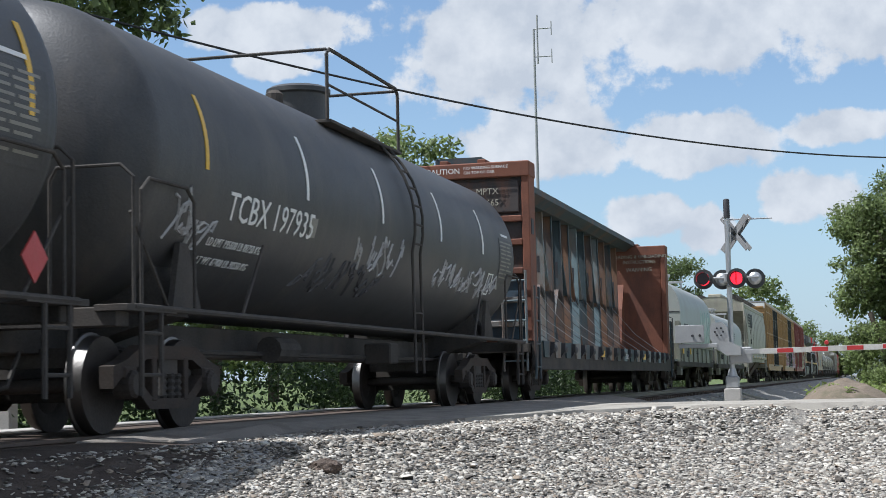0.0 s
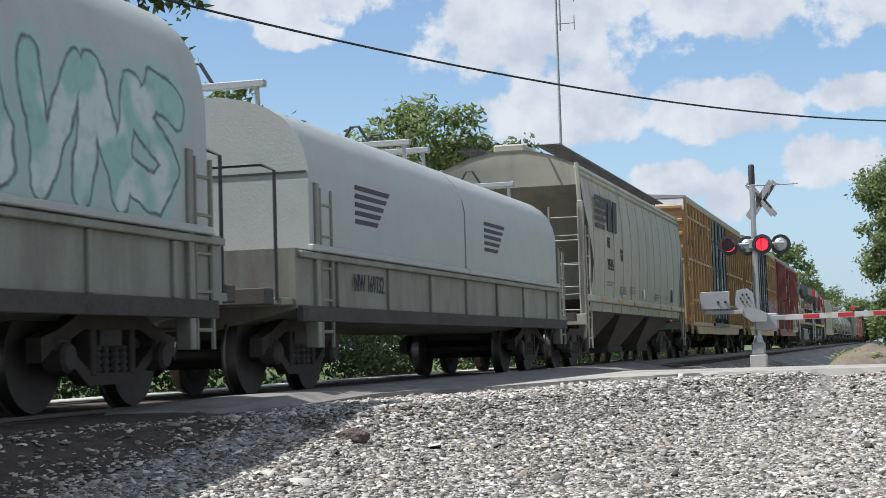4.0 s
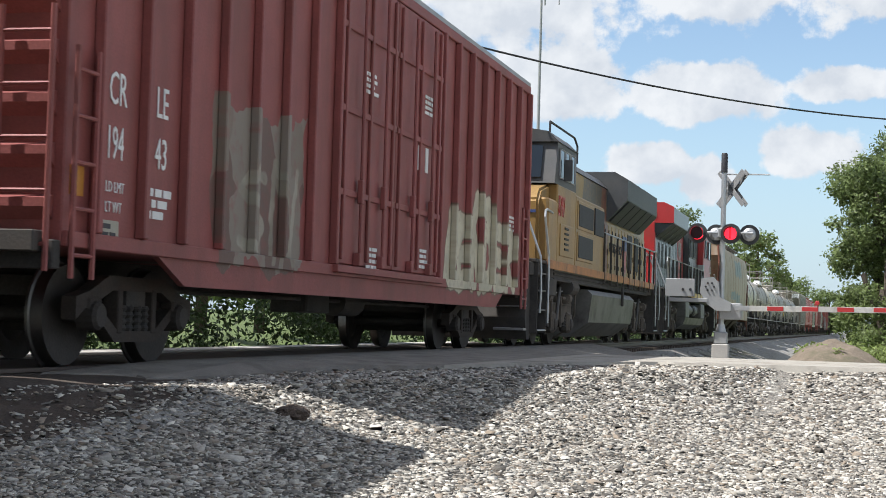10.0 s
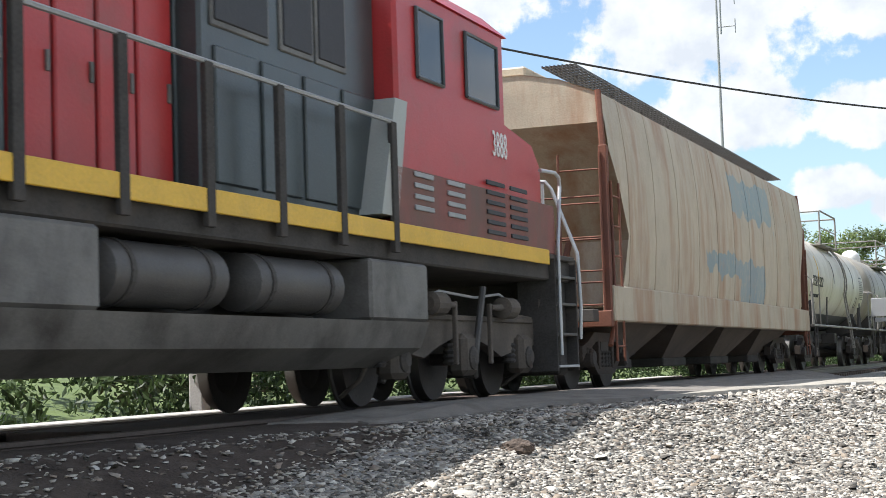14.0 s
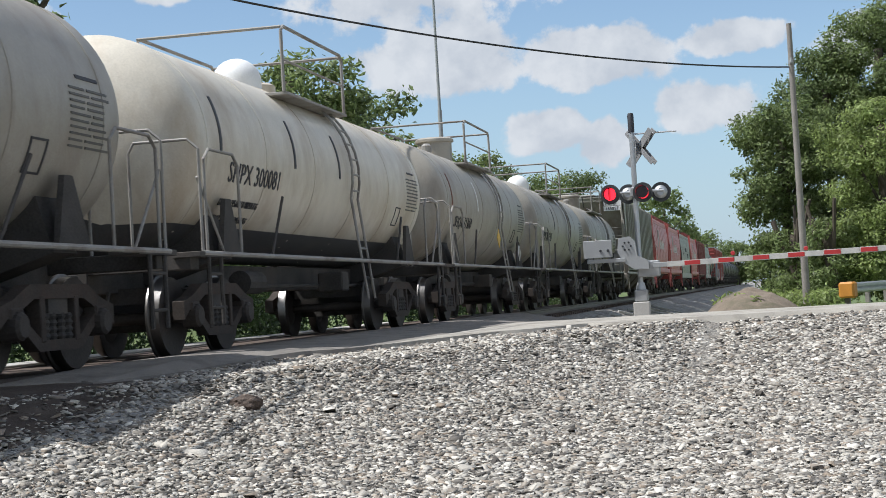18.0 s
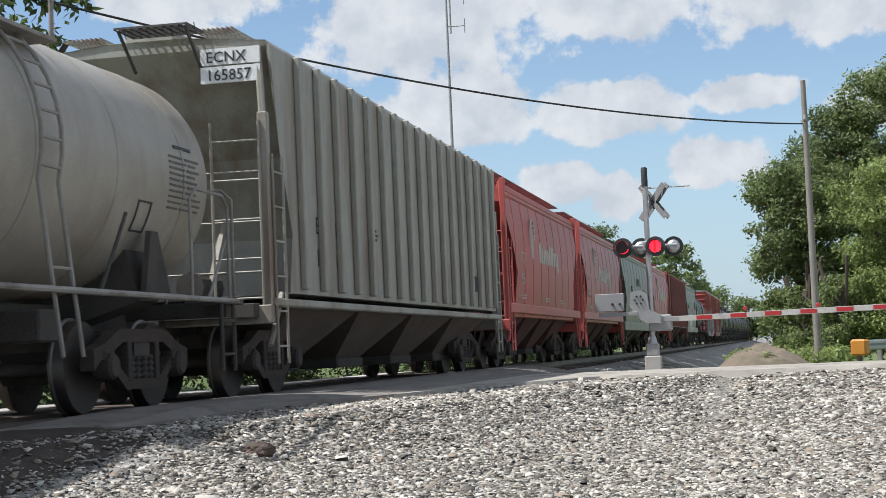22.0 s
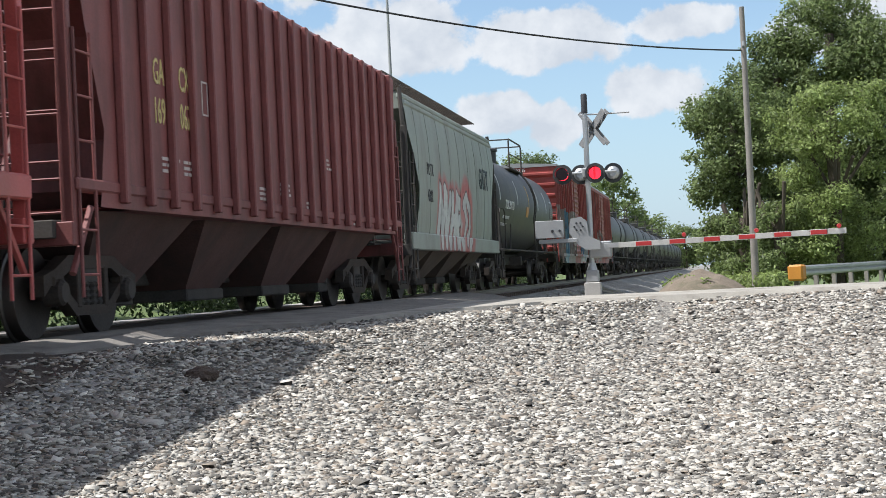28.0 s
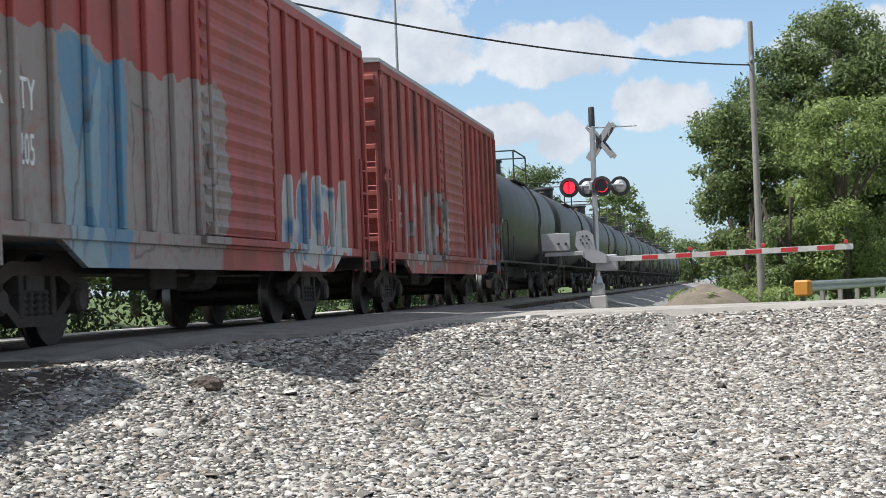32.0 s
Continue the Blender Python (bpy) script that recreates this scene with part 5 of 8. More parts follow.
    part("stile", tube(B(), [(c + 1.05, y, z) for y, z in pts], 0.02, 6), pm, lad)
    rung = finish(tube(B(), [(0, 0, 0), (0.4, 0, 0)], 0.016, 6), "rung", pm)
    for (y, z), (y2, z2) in zip(pts, pts[1:]):
        part("rung", rung, None, lad).location = (c + 0.65, (y + y2) / 2, (z + z2) / 2)
    zt = zc + r * 0.80
    for s in (-1, 1):
        part("platform", box(B(), c - 1.6, c + 1.6, s * 0.85 - 0.25, s * 0.85 + 0.25, zt - 0.04, zt, 0.005), pm, car)
    for s in (-1, 1):
        bm = B()
        y = s * 1.05
        tube(bm, [(c - 1.6, y, zt), (c - 1.6, y, zt + 0.84), (c - 1.5, y, zt + 0.92), (c + 1.5, y, zt + 0.92), (c + 1.6, y, zt + 0.84), (c + 1.6, y, zt)], 0.025, 8)
        part("railing", bm, pm, car)
        part("mid_rail", tube(B(), [(c - 1.6, y, zt + 0.45), (c + 1.6, y, zt + 0.45)], 0.018, 6), pm, car)
    for x in (c - 1.6, c + 1.6):
        bm = B()
        tube(bm, [(x, -1.05, zt + 0.9), (x, 1.05, zt + 0.9)], 0.022, 6)
        part("railing_end", bm, pm, car)
    if white_dome:
        bm = lathe(B(), [(zc + r * 0.9, 0.36)] + [(zc + r + 0.10 + 0.34 * math.sin(radians(q)), max(0.02, 0.36 * math.cos(radians(q)))) for q in range(0, 91, 15)], 24, "z", (c - 0.45, 0, 0))
        part("dome", bm, M["white"], car, "rounded white dome", smooth=True)
        part("manway", lathe(B(), [(zc + r * 0.95, 0.28), (zc + r + 0.14, 0.28), (zc + r + 0.18, 0.2)], 20, "z", (c + 0.5, 0, 0)), material, car, smooth=True)
    elif dome:
        bm = lathe(B(), [(zc + r * 0.9, 0.40), (zc + r + 0.38, 0.40), (zc + r + 0.40, 0.45), (zc + r + 0.46, 0.45), (zc + r + 0.50, 0.38)], 24, "z", (c + 0.25, 0, 0))
        part("manway", bm, material if platform != "black" else M["black"], car, smooth=True)
        bm = lathe(B(), [(zc + r * 0.95, 0.12), (zc + r + 0.25, 0.12), (zc + r + 0.3, 0.06)], 12, "z", (c - 0.7, 0, 0))
        part("valve", bm, pm, car)
    # brake and jacking clutter under the belly
    part("brake_reservoir", lathe(B(), [(c - 2.6, 0.16), (c - 1.9, 0.16)], 12, "x", (0, -0.6, 0.85)), M["under"], car)
    part("brake_valve", box(B(), c + 1.5, c + 1.9, -0.9, -0.5, 0.7, 1.0, 0.02), M["under"], car)
    part("train_pipe", tube(B(), [(2.6, -0.5, 0.8), (length - 2.6, -0.5, 0.8)], 0.03, 6), M["under"], car)
    return car


def boxcar(x0, length, material, label, top=5.05, ribs=9, rib_d=0.06, girts=(), doors=None, door_mat=None, door_style="plug", sill_drop=0.25, sill_z=1.0, width=1.5, end_ribs=9, sill_mat=None, cap=None, ins=(0.75, 0.75), door_off=0.0, rib_start=0.0):
    car = car_base("boxcar", x0, length, label, "boxcar", trucks=3.0)
    a, b = ins[0], length - ins[1]
    w = width
    bm = box(B(), a, b, -w, w, sill_z, top - 0.12, 0.012)
    part("body", bm, material, car)
    bm = prism(B(), [(-w - 0.03, top - 0.13), (-w - 0.03, top - 0.06), (0, top + 0.05), (w + 0.03, top - 0.06), (w + 0.03, top - 0.13)], a - 0.04, b + 0.04)
    part("roof", bm, M["galv"] if cap is None else cap, car)
    c = length / 2 + door_off
    dw = doors or 0
    # side sill, deeper amidships
    bm = prism(B(), [(a + 1.8, sill_z), (a + 2.4, sill_z - sill_drop), (b - 2.4, sill_z - sill_drop), (b - 1.8, sill_z)], -w - 0.012, -w + 0.05, "y")
    part("side_sill", bm, sill_mat or material, car)
    bm = box(B(), a, b, -w - 0.05, -w, sill_z, sill_z + 0.13, 0.008)
    part("sill_channel", bm, sill_mat or material, car)
    bm = box(B(), a, b, -w - 0.05, -w, top - 0.28, top - 0.14, 0.008)
    part("top_chord", bm, material, car)
    spans = [(a, c - dw / 2), (c + dw / 2, b)]
    for s0, s1 in spans:
        r0 = s0 + (rib_start if s0 == a else 0.0)
        for i in range(ribs):
            x = r0 + 0.06 + (s1 - r0 - 0.12) * i / (ribs - 1)
            part("side_post", box(B(), x - 0.045, x + 0.045, -w - rib_d, -w, sill_z + 0.13, top - 0.28, 0.012), material, car)
        for z in girts:
            part("girt", box(B(), s0 + 0.1, s1 - 0.1, -w - rib_d * 0.75, -w, z - 0.04, z + 0.04, 0.008), material, car)
    # doors
    if doors:
        dm = door_mat or material
        leaves = 2 if doors > 3.4 else 1
        for i in range(leaves):
            d0 = c - dw / 2 + dw * i / leaves + 0.03
            d1 = c - dw / 2 + dw * (i + 1) / leaves - 0.03
            bm = box(B(), d0, d1, -w - 0.05, -w + 0.02, sill_z + 0.15, top - 0.3, 0.012)
            door = part("door", bm, dm, car)
            if door_style == "plug":
                for f in (0.06, 0.5, 0.94):
                    xx = d0 + (d1 - d0) * f
                    part("door_rib", box(B(), xx - 0.04, xx + 0.04, -w - 0.09, -w - 0.05, sill_z + 0.2, top - 0.35, 0.008), dm, door)
                for f in (0.25, 0.5, 0.75):
                    z = sill_z + (top - sill_z) * f
                    part("door_rib", box(B(), d0, d1, -w - 0.08, -w - 0.05, z - 0.04, z + 0.04, 0.008), dm, door)
            else:
                nz = 15
                for j in range(nz):
                    z = sill_z + 0.25 + (top - sill_z - 0.65) * j / (nz - 1)
                    part("door_rib", prism(B(), [(-w - 0.05, z - 0.07), (-w - 0.085, z), (-w - 0.05, z + 0.07)], d0 + 0.06, d1 - 0.06), dm, door)
            for f in ((0.3, 0.72) if door_style == "plug" else (0.06,)):
                xx = d0 + (d1 - d0) * f
                part("lock_rod", tube(B(), [(xx, -w - 0.12, sill_z + 0.2), (xx, -w - 0.12, top - 0.4)], 0.022, 6), dm, door)
                part("lock_handle", box(B(), xx - 0.05, xx + 0.05, -w - 0.15, -w - 0.08, sill_z + 0.9, sill_z + 1.2, 0.01), dm, door)
                part("rod_foot", box(B(), xx - 0.06, xx + 0.06, -w - 0.14, -w - 0.05, sill_z + 0.14, sill_z + 0.3, 0.01), dm, door)
        part("door_track", box(B(), c - dw / 2 - 0.1, c + dw / 2 + (dw * 0.5 if leaves == 1 else 0.1), -w - 0.12, -w, sill_z + 0.04, sill_z + 0.13, 0.008), dm, car)
    # corrugated ends
    for xe, s in ((a, -1), (b, 1)):
        led = finish(prism(B(), [(0, -0.14), (s * 0.10, -0.04), (s * 0.10, 0.03), (0, 0.06)], -w + 0.08, w - 0.08, "y"), "end_rib", material)
        for i in range(end_ribs):
            o = part("end_rib", led, None, car)
            o.location = (xe, 0, sill_z + 0.35 + (top - sill_z - 0.75) * i / (end_ribs - 1))
        ladder(car, xe + s * 0.16, -w + 0.05, -w + 0.5, 0.8, sill_z + 1.9, material, 5)
        xx = xe + 0.08 if s < 0 else xe - 0.5
        ladder(car, xx - 0.06, -w - 0.08, -w - 0.08, 0.75, sill_z + 1.6, material, 5, along=0.36)
        part("end_sill", box(B(), xe - 0.12 if s < 0 else xe, xe if s < 0 else xe + 0.12, -w, w, 0.82, sill_z + 0.05, 0.01), M["under"], car)
    part("brake_valve", box(B(), c - 1.2, c - 0.3, -0.8, -0.3, 0.55, 0.9, 0.02), M["under"], car)
    part("brake_reservoir", lathe(B(), [(c + 0.4, 0.2), (c + 1.3, 0.2)], 12, "x", (0, -0.6, 0.72)), M["under"], car)
    part("train_pipe", tube(B(), [(3.2, -0.7, 0.72), (length - 3.2, -0.7, 0.72)], 0.025, 6), M["under"], car)
    return car


def hopper_section(top, w, curved):
    if curved:
        return [(w * 0.94, 1.18), (w * 0.975, 1.6), (w, 2.2), (w, 2.9), (w * 0.985, 3.35), (w * 0.955, 3.75), (w * 0.92, top - 0.5), (w * 0.90, top - 0.42), (w * 0.55, top - 0.2), (0.30, top - 0.08)]
    return [(w, 1.25), (w, 2.0), (w, 3.0), (w, top - 0.42), (w * 0.97, top - 0.36), (0.5, top - 0.26)]


def hopper(x0, length, material, label, top=4.6, curved=True, width=1.58, seams=9, ribs=0, sill_mat=None, bays=4, bay_mat=None, walk_mat=None, sill_z=1.18, frame_mat=None, notch=0.85, lip=0.0, sill_h=0.14, ins=1.0, tall=False, crossover=False):
    car = car_base("covered_hopper", x0, length, label, "hopper car", trucks=2.1)
    a, b = ins, length - ins
    sec = hopper_section(top, width, curved)
    bm = B()

    def inset(z):
        if z > 3.35:
            return 0.0
        if z > 2.3:
            return notch * (3.35 - z) / 1.05
        return notch - (2.3 - z) * notch * 0.35 / 1.1

    rows = []
    for xe, s in ((a, 1), (b, -1)):
        left = [bm.verts.new((xe + s * inset(z), -y, z)) for y, z in sec]
        right = [bm.verts.new((xe + s * inset(z), y, z)) for y, z in sec]
        rows.append((left, right))
    (l0, r0), (l1, r1) = rows
    for q0, q1 in ((l0, l1), (r1, r0)):
        for i in range(len(sec) - 1):
            bm.faces.new((q0[i], q1[i], q1[i + 1], q0[i + 1]))
    bm.faces.new((l0[-1], l1[-1], r1[-1], r0[-1]))
    bm.faces.new((l0[0], r0[0], r1[0], l1[0]))
    for (L_, R_), (xe, s) in zip(rows, ((a, 1), (b, -1))):
        deep = [0.9 if z < 3.4 else 0.02 for y, z in sec]
        Li = [bm.verts.new((v.co.x + s * q, v.co.y * 0.97, v.co.z)) for v, q in zip(L_, deep)]
        Ri = [bm.verts.new((v.co.x + s * q, v.co.y * 0.97, v.co.z)) for v, q in zip(R_, deep)]
        for i in range(len(sec) - 1):
            bm.faces.new((L_[i], Li[i], Li[i + 1], L_[i + 1]))
            bm.faces.new((Ri[i], R_[i], R_[i + 1], Ri[i + 1]))
            bm.faces.new((Li[i], Ri[i], Ri[i + 1], Li[i + 1]))
        bm.faces.new((L_[0], R_[0], Ri[0], Li[0]))
        bm.faces.new((L_[-1], Li[-1], Ri[-1], R_[-1]))
    part("body", bm, material, car, smooth=curved)
    # weld seams or outside posts
    if seams:
        for i in range(seams):
            x = a + 0.9 + (b - a - 1.8) * i / (seams - 1)
            bm = B()
            tube(bm, [(x, -y - 0.001, z) for y, z in sec[:-1]], 0.009, 4)
            part("side_seam", bm, material, car)
    if ribs:
        rib = finish(box(B(), -0.06, 0.06, -width - 0.09, -width, sec[0][1] + 0.05, top - 0.42, 0.015), "side_post", material)
        for i in range(ribs):
            o = part("side_post", rib, None, car)
            o.location = (a + 1.0 + (b - a - 1.75) * i / (ribs - 1), 0, 0)
    sm = sill_mat or material
    part("side_sill", box(B(), a - 0.12, b + 0.12, -width - 0.02, -width * 0.93 + 0.05, sill_z - sill_h, sill_z + sill_h, 0.02), sm, car)
    part("side_sill", box(B(), a - 0.12, b + 0.12, width * 0.93 - 0.05, width + 0.02, sill_z - sill_h, sill_z + sill_h, 0.02), sm, car)
    if lip:
        for s in (-1, 1):
            part("top_chord", box(B(), a - 0.02, b + 0.02, s * width * 0.9 - 0.06, s * width * 0.9 + 0.06, top - 0.56, top - 0.56 + lip, 0.03), material, car)
            part("eave_moulding", box(B(), a - 0.02, b + 0.02, s * width * 0.93 - 0.05, s * width * 0.93 + 0.05, top - 0.68, top - 0.58, 0.03), material, car)
    # discharge bays: slope sheets that draw in on all four sides to the outlet
    span = (b - a - 1.7) / bays
    for i in range(bays):
        s0 = a + 0.85 + span * i
        bm = B()
        top_ring = [bm.verts.new((x, y, sill_z)) for x, y in ((s0 + 0.02, -width * 0.92), (s0 + span - 0.02, -width * 0.92), (s0 + span - 0.02, width * 0.92), (s0 + 0.02, width * 0.92))]
        low_ring = [bm.verts.new((x, y, 0.42)) for x, y in ((s0 + span * 0.3, -0.75), (s0 + span * 0.7, -0.75), (s0 + span * 0.7, 0.75), (s0 + span * 0.3, 0.75))]
        for j in range(4):
            bm.faces.new((top_ring[j], top_ring[(j + 1) % 4], low_ring[(j + 1) % 4], low_ring[j]))
        bm.faces.new(top_ring[::-1])
        bm.faces.new(low_ring)
        # the bay colour holds dust and painted-in shade
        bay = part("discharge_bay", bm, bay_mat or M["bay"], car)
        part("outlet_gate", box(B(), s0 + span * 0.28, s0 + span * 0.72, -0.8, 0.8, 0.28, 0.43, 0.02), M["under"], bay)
    # added block, no real part: fills the see-through gaps with darkness
    part("shade_infill", box(B(), a + 0.9, b - 0.9, -0.32, 0.32, 0.5, 1.22, 0.02), M["baydark"], car)
    # roof: hatch trough and grated running boards
    roof = top if curved else top - 0.17
    bm = B()
    for j in range(9):
        yy = -0.24 + 0.06 * j
        box(bm, a + 0.05, b - 0.05, yy - 0.006, yy + 0.006, -0.03, 0.0)
    nb = int((b - a) / 0.22)
    for j in range(nb):
        x = a + (b - a) * (j + 0.5) / nb
        box(bm, x - 0.006, x + 0.006, -0.25, 0.25, -0.025, -0.003)
    for j in range(9):
        x = a + (b - a) * (j + 0.5) / 9
        box(bm, x - 0.02, x + 0.02, -0.02, 0.02, -0.34, -0.03)
    board = finish(bm, "running_board", walk_mat or M["pipe"])
    for y in (-0.85, 0.85):
        part("running_board", board, None, car).location = (0, y, roof + 0.02)
    for j in range(4):
        x = a + (b - a) * (j + 0.5) / 4
        part("hatch", box(B(), x - (b - a) / 8.6, x + (b - a) / 8.6, -0.33, 0.33, roof - 0.11, roof + 0.07, 0.03), material, car)
    if crossover:
        # grated crossover platforms on brackets at the roof ends
        bm = B()
        for j in range(10):
            q = -0.45 + 0.1 * j
            box(bm, -0.30, 0.30, q - 0.008, q + 0.008, -0.03, 0.0)
            tube(bm, [(-0.3, q - 0.1, -0.015), (0.3, q + 0.1, -0.015)], 0.007, 4)
        for j in range(7):
            q = -0.3 + 0.1 * j
            box(bm, q - 0.008, q + 0.008, -0.45, 0.45, -0.028, -0.004)
        grate = finish(bm, "crossover_platform", M["pipe"])
        for xe, s in ((a, -1), (b, 1)):
            o = part("crossover_platform", grate, None, car)
            o.location = (xe + s * 0.28, -0.3, roof - 0.02)
            for y in (-0.72, 0.12):
                part("platform_bracket", tube(B(), [(xe + s * 0.55, y, roof - 0.04), (xe + s * 0.02, y, roof - 0.48)], 0.022, 6), M["pipe"], car)
    # end frames: corner posts and ladders standing in the cut-away ends
    fm = frame_mat or material
    for xe, s in ((a, -1), (b, 1)):
        x1 = xe + s * 0.1
        for y in (-width + 0.08, width - 0.08):
            part("end_post", box(B(), x1 - 0.055, x1 + 0.055, y - 0.06, y + 0.06, 0.95, top - 0.3 if tall else 3.4, 0.01), fm, car)
            part("end_strut", tube(B(), [(x1, y, 3.2), (xe - s * 0.02, y * 0.95, min(top - 0.35, 4.2))], 0.045, 6), fm, car)
            part("jacking_strut", tube(B(), [(x1 - s * 0.5, y, 1.25), (x1, y, 0.62)], 0.035, 6), fm, car)
        ladder(car, x1 + s * 0.07, -width + 0.12, -width + 0.72, 0.95, 3.3, fm, 5, r=0.013)
        ladder(car, x1 + 0.04 if s < 0 else x1 - 0.44, -width - 0.0, -width - 0.0, 0.4, 2.9, fm, 6, along=0.4, r=0.013)
        for z in (1.5, 2.1, 2.7):
            part("cross_rail", tube(B(), [(x1, -width + 0.1, z), (x1, width - 0.1, z)], 0.014, 6), fm, car)
        for y in (-0.7, 0.7):
            part("slope_brace", tube(B(), [(x1, y, 1.05), (xe - s * inset(2.3), y, 2.25)], 0.05, 6), fm, car)
        part("end_sill", box(B(), x1 - 0.1, x1 + 0.1, -width + 0.02, width - 0.02, 0.88, 1.1, 0.01), fm, car)
        part("deck", box(B(), min(x1, xe - s * 0.6), max(x1, xe - s * 0.6), -1.2, 1.2, 1.08, 1.11), M["under"], car)
    part("brake_reservoir", lathe(B(), [(0.55, 0.18), (1.25, 0.18)], 12, "x", (0, -0.55, 1.35)), M["under"], car)
    part("brake_valve", box(B(), 0.6, 0.95, 0.1, 0.5, 1.1, 1.5, 0.02), M["under"], car)
    return car


def coil_car(x0, length, label, hoods=1):
    car = car_base("coil_car", x0, length, label, "coil car", trucks=2.3)
    a, b = 0.7, length - 0.7
    h0, h1 = (2.15, length - 1.2) if hoods == 1 else (1.4, length - 1.75)
    part("trough", prism(B(), [(-1.48, 0.92), (-1.48, 1.56), (1.48, 1.56), (1.48, 0.92), (0.6, 0.72), (-0.6, 0.72)], h0 - 0.35, h1 + 0.3), M["trough"], car)
    part("side_sill", box(B(), a + 0.4, b - 0.4, -1.54, -1.46, 0.78, 0.95, 0.01), M["under"], car)
    part("trough_rim", box(B(), h0 - 0.3, h1 + 0.25, -1.55, -1.47, 1.46, 1.53, 0.01), M["trough"], car)
    for k_ in range(7):
        x = h0 + (h1 - h0) * (k_ + 0.5) / 7
        part("trough_rib", box(B(), x - 0.04, x + 0.04, -1.52, -1.47, 0.95, 1.46, 0.01), M["trough"], car)
    span = (h1 - h0) / hoods
    for i in range(hoods):
        s0 = h0 + span * i
        prof = [(-1.5, 1.56), (-1.5, 2.75), (-1.46, 3.0), (-1.38, 3.24), (-1.24, 3.45), (-1.05, 3.62), (-0.8, 3.75), (-0.5, 3.83), (0, 3.86), (0.5, 3.83), (0.8, 3.75), (1.05, 3.62), (1.24, 3.45), (1.38, 3.24), (1.46, 3.0), (1.5, 2.75), (1.5, 1.56)]
        zt = 3.86
        if hoods > 1:
            prof = [(y, 1.56 + (z - 1.56) * 0.76) for y, z in prof]
            zt = 3.31
        hood = part("hood", prism(B(), prof, s0 + 0.04, s0 + span - 0.04), M["hood_tag"] if hoods == 1 else M["coilwhite"], car, smooth=True)
        part("hood_rim", box(B(), s0 + 0.02, s0 + span - 0.02, -1.56, -1.49, 1.545, 1.62, 0.012), M["coilwhite"], hood)
        part("end_seam", box(B(), s0 + 0.025, s0 + 0.045, -1.48, 1.48, 2.62 if hoods == 1 else 2.4, 2.64 if hoods == 1 else 2.42), M["hazy"], hood)
        for x in ((s0 + span * 0.28, s0 + span * 0.68) if hoods == 1 else (s0 + 0.5, s0 + span - 0.5)):
            part("lifting_bar", box(B(), x - 0.05, x + 0.05, -0.85, 0.85, zt + 0.14, zt + 0.22, 0.008), M["galv"], hood)
            for y in (-0.75, 0.75):
                part("bar_stand", tube(B(), [(x + 0.02, y, zt - 0.12), (x - 0.02, y, zt + 0.18)], 0.03, 6), M["galv"], hood)
            part("lifting_eye", tube(B(), [(x, -0.22, zt + 0.2), (x, -0.06, zt + 0.46), (x, 0.06, zt + 0.46), (x, 0.22, zt + 0.2)], 0.022, 6), M["hazy"], hood)
    for s, xe in ((-1, a), (1, b)):
        part("end_deck", box(B(), min(xe, xe - s * 1.2), max(xe, xe - s * 1.2), -1.45, 1.45, 0.95, 1.03, 0.01), M["trough"], car)
        part("end_rail", tube(B(), [(xe, -1.4, 1.0), (xe, -1.4, 2.35), (xe, -1.25, 2.42), (xe, -0.5, 2.42), (xe, -0.4, 2.3), (xe, -0.4, 1.0)], 0.02, 6), M["hazy"], car)
        xp = xe - s * 0.95
        part("corner_post", box(B(), xp - 0.06, xp + 0.06, -1.53, -1.38, 0.5, 2.3, 0.01), M["trough"], car)
        ladder(car, xp + 0.12, -1.5, -1.5, 0.5, 2.25, M["trough"], 5, along=0.36)
    return car


M["rustpale"] = mat("rust_over_slate", (0.16, 0.085, 0.05), 0.7, vary=0.3, dirt=(0.06, 0.085, 0.10), dirt_amt=0.6, streak=0.25)
M["bulkhead"] = mat("bulkhead_dark", (0.055, 0.045, 0.042), 0.65, vary=0.3, dirt=(0.17, 0.07, 0.035), dirt_amt=0.5, streak=0.4)


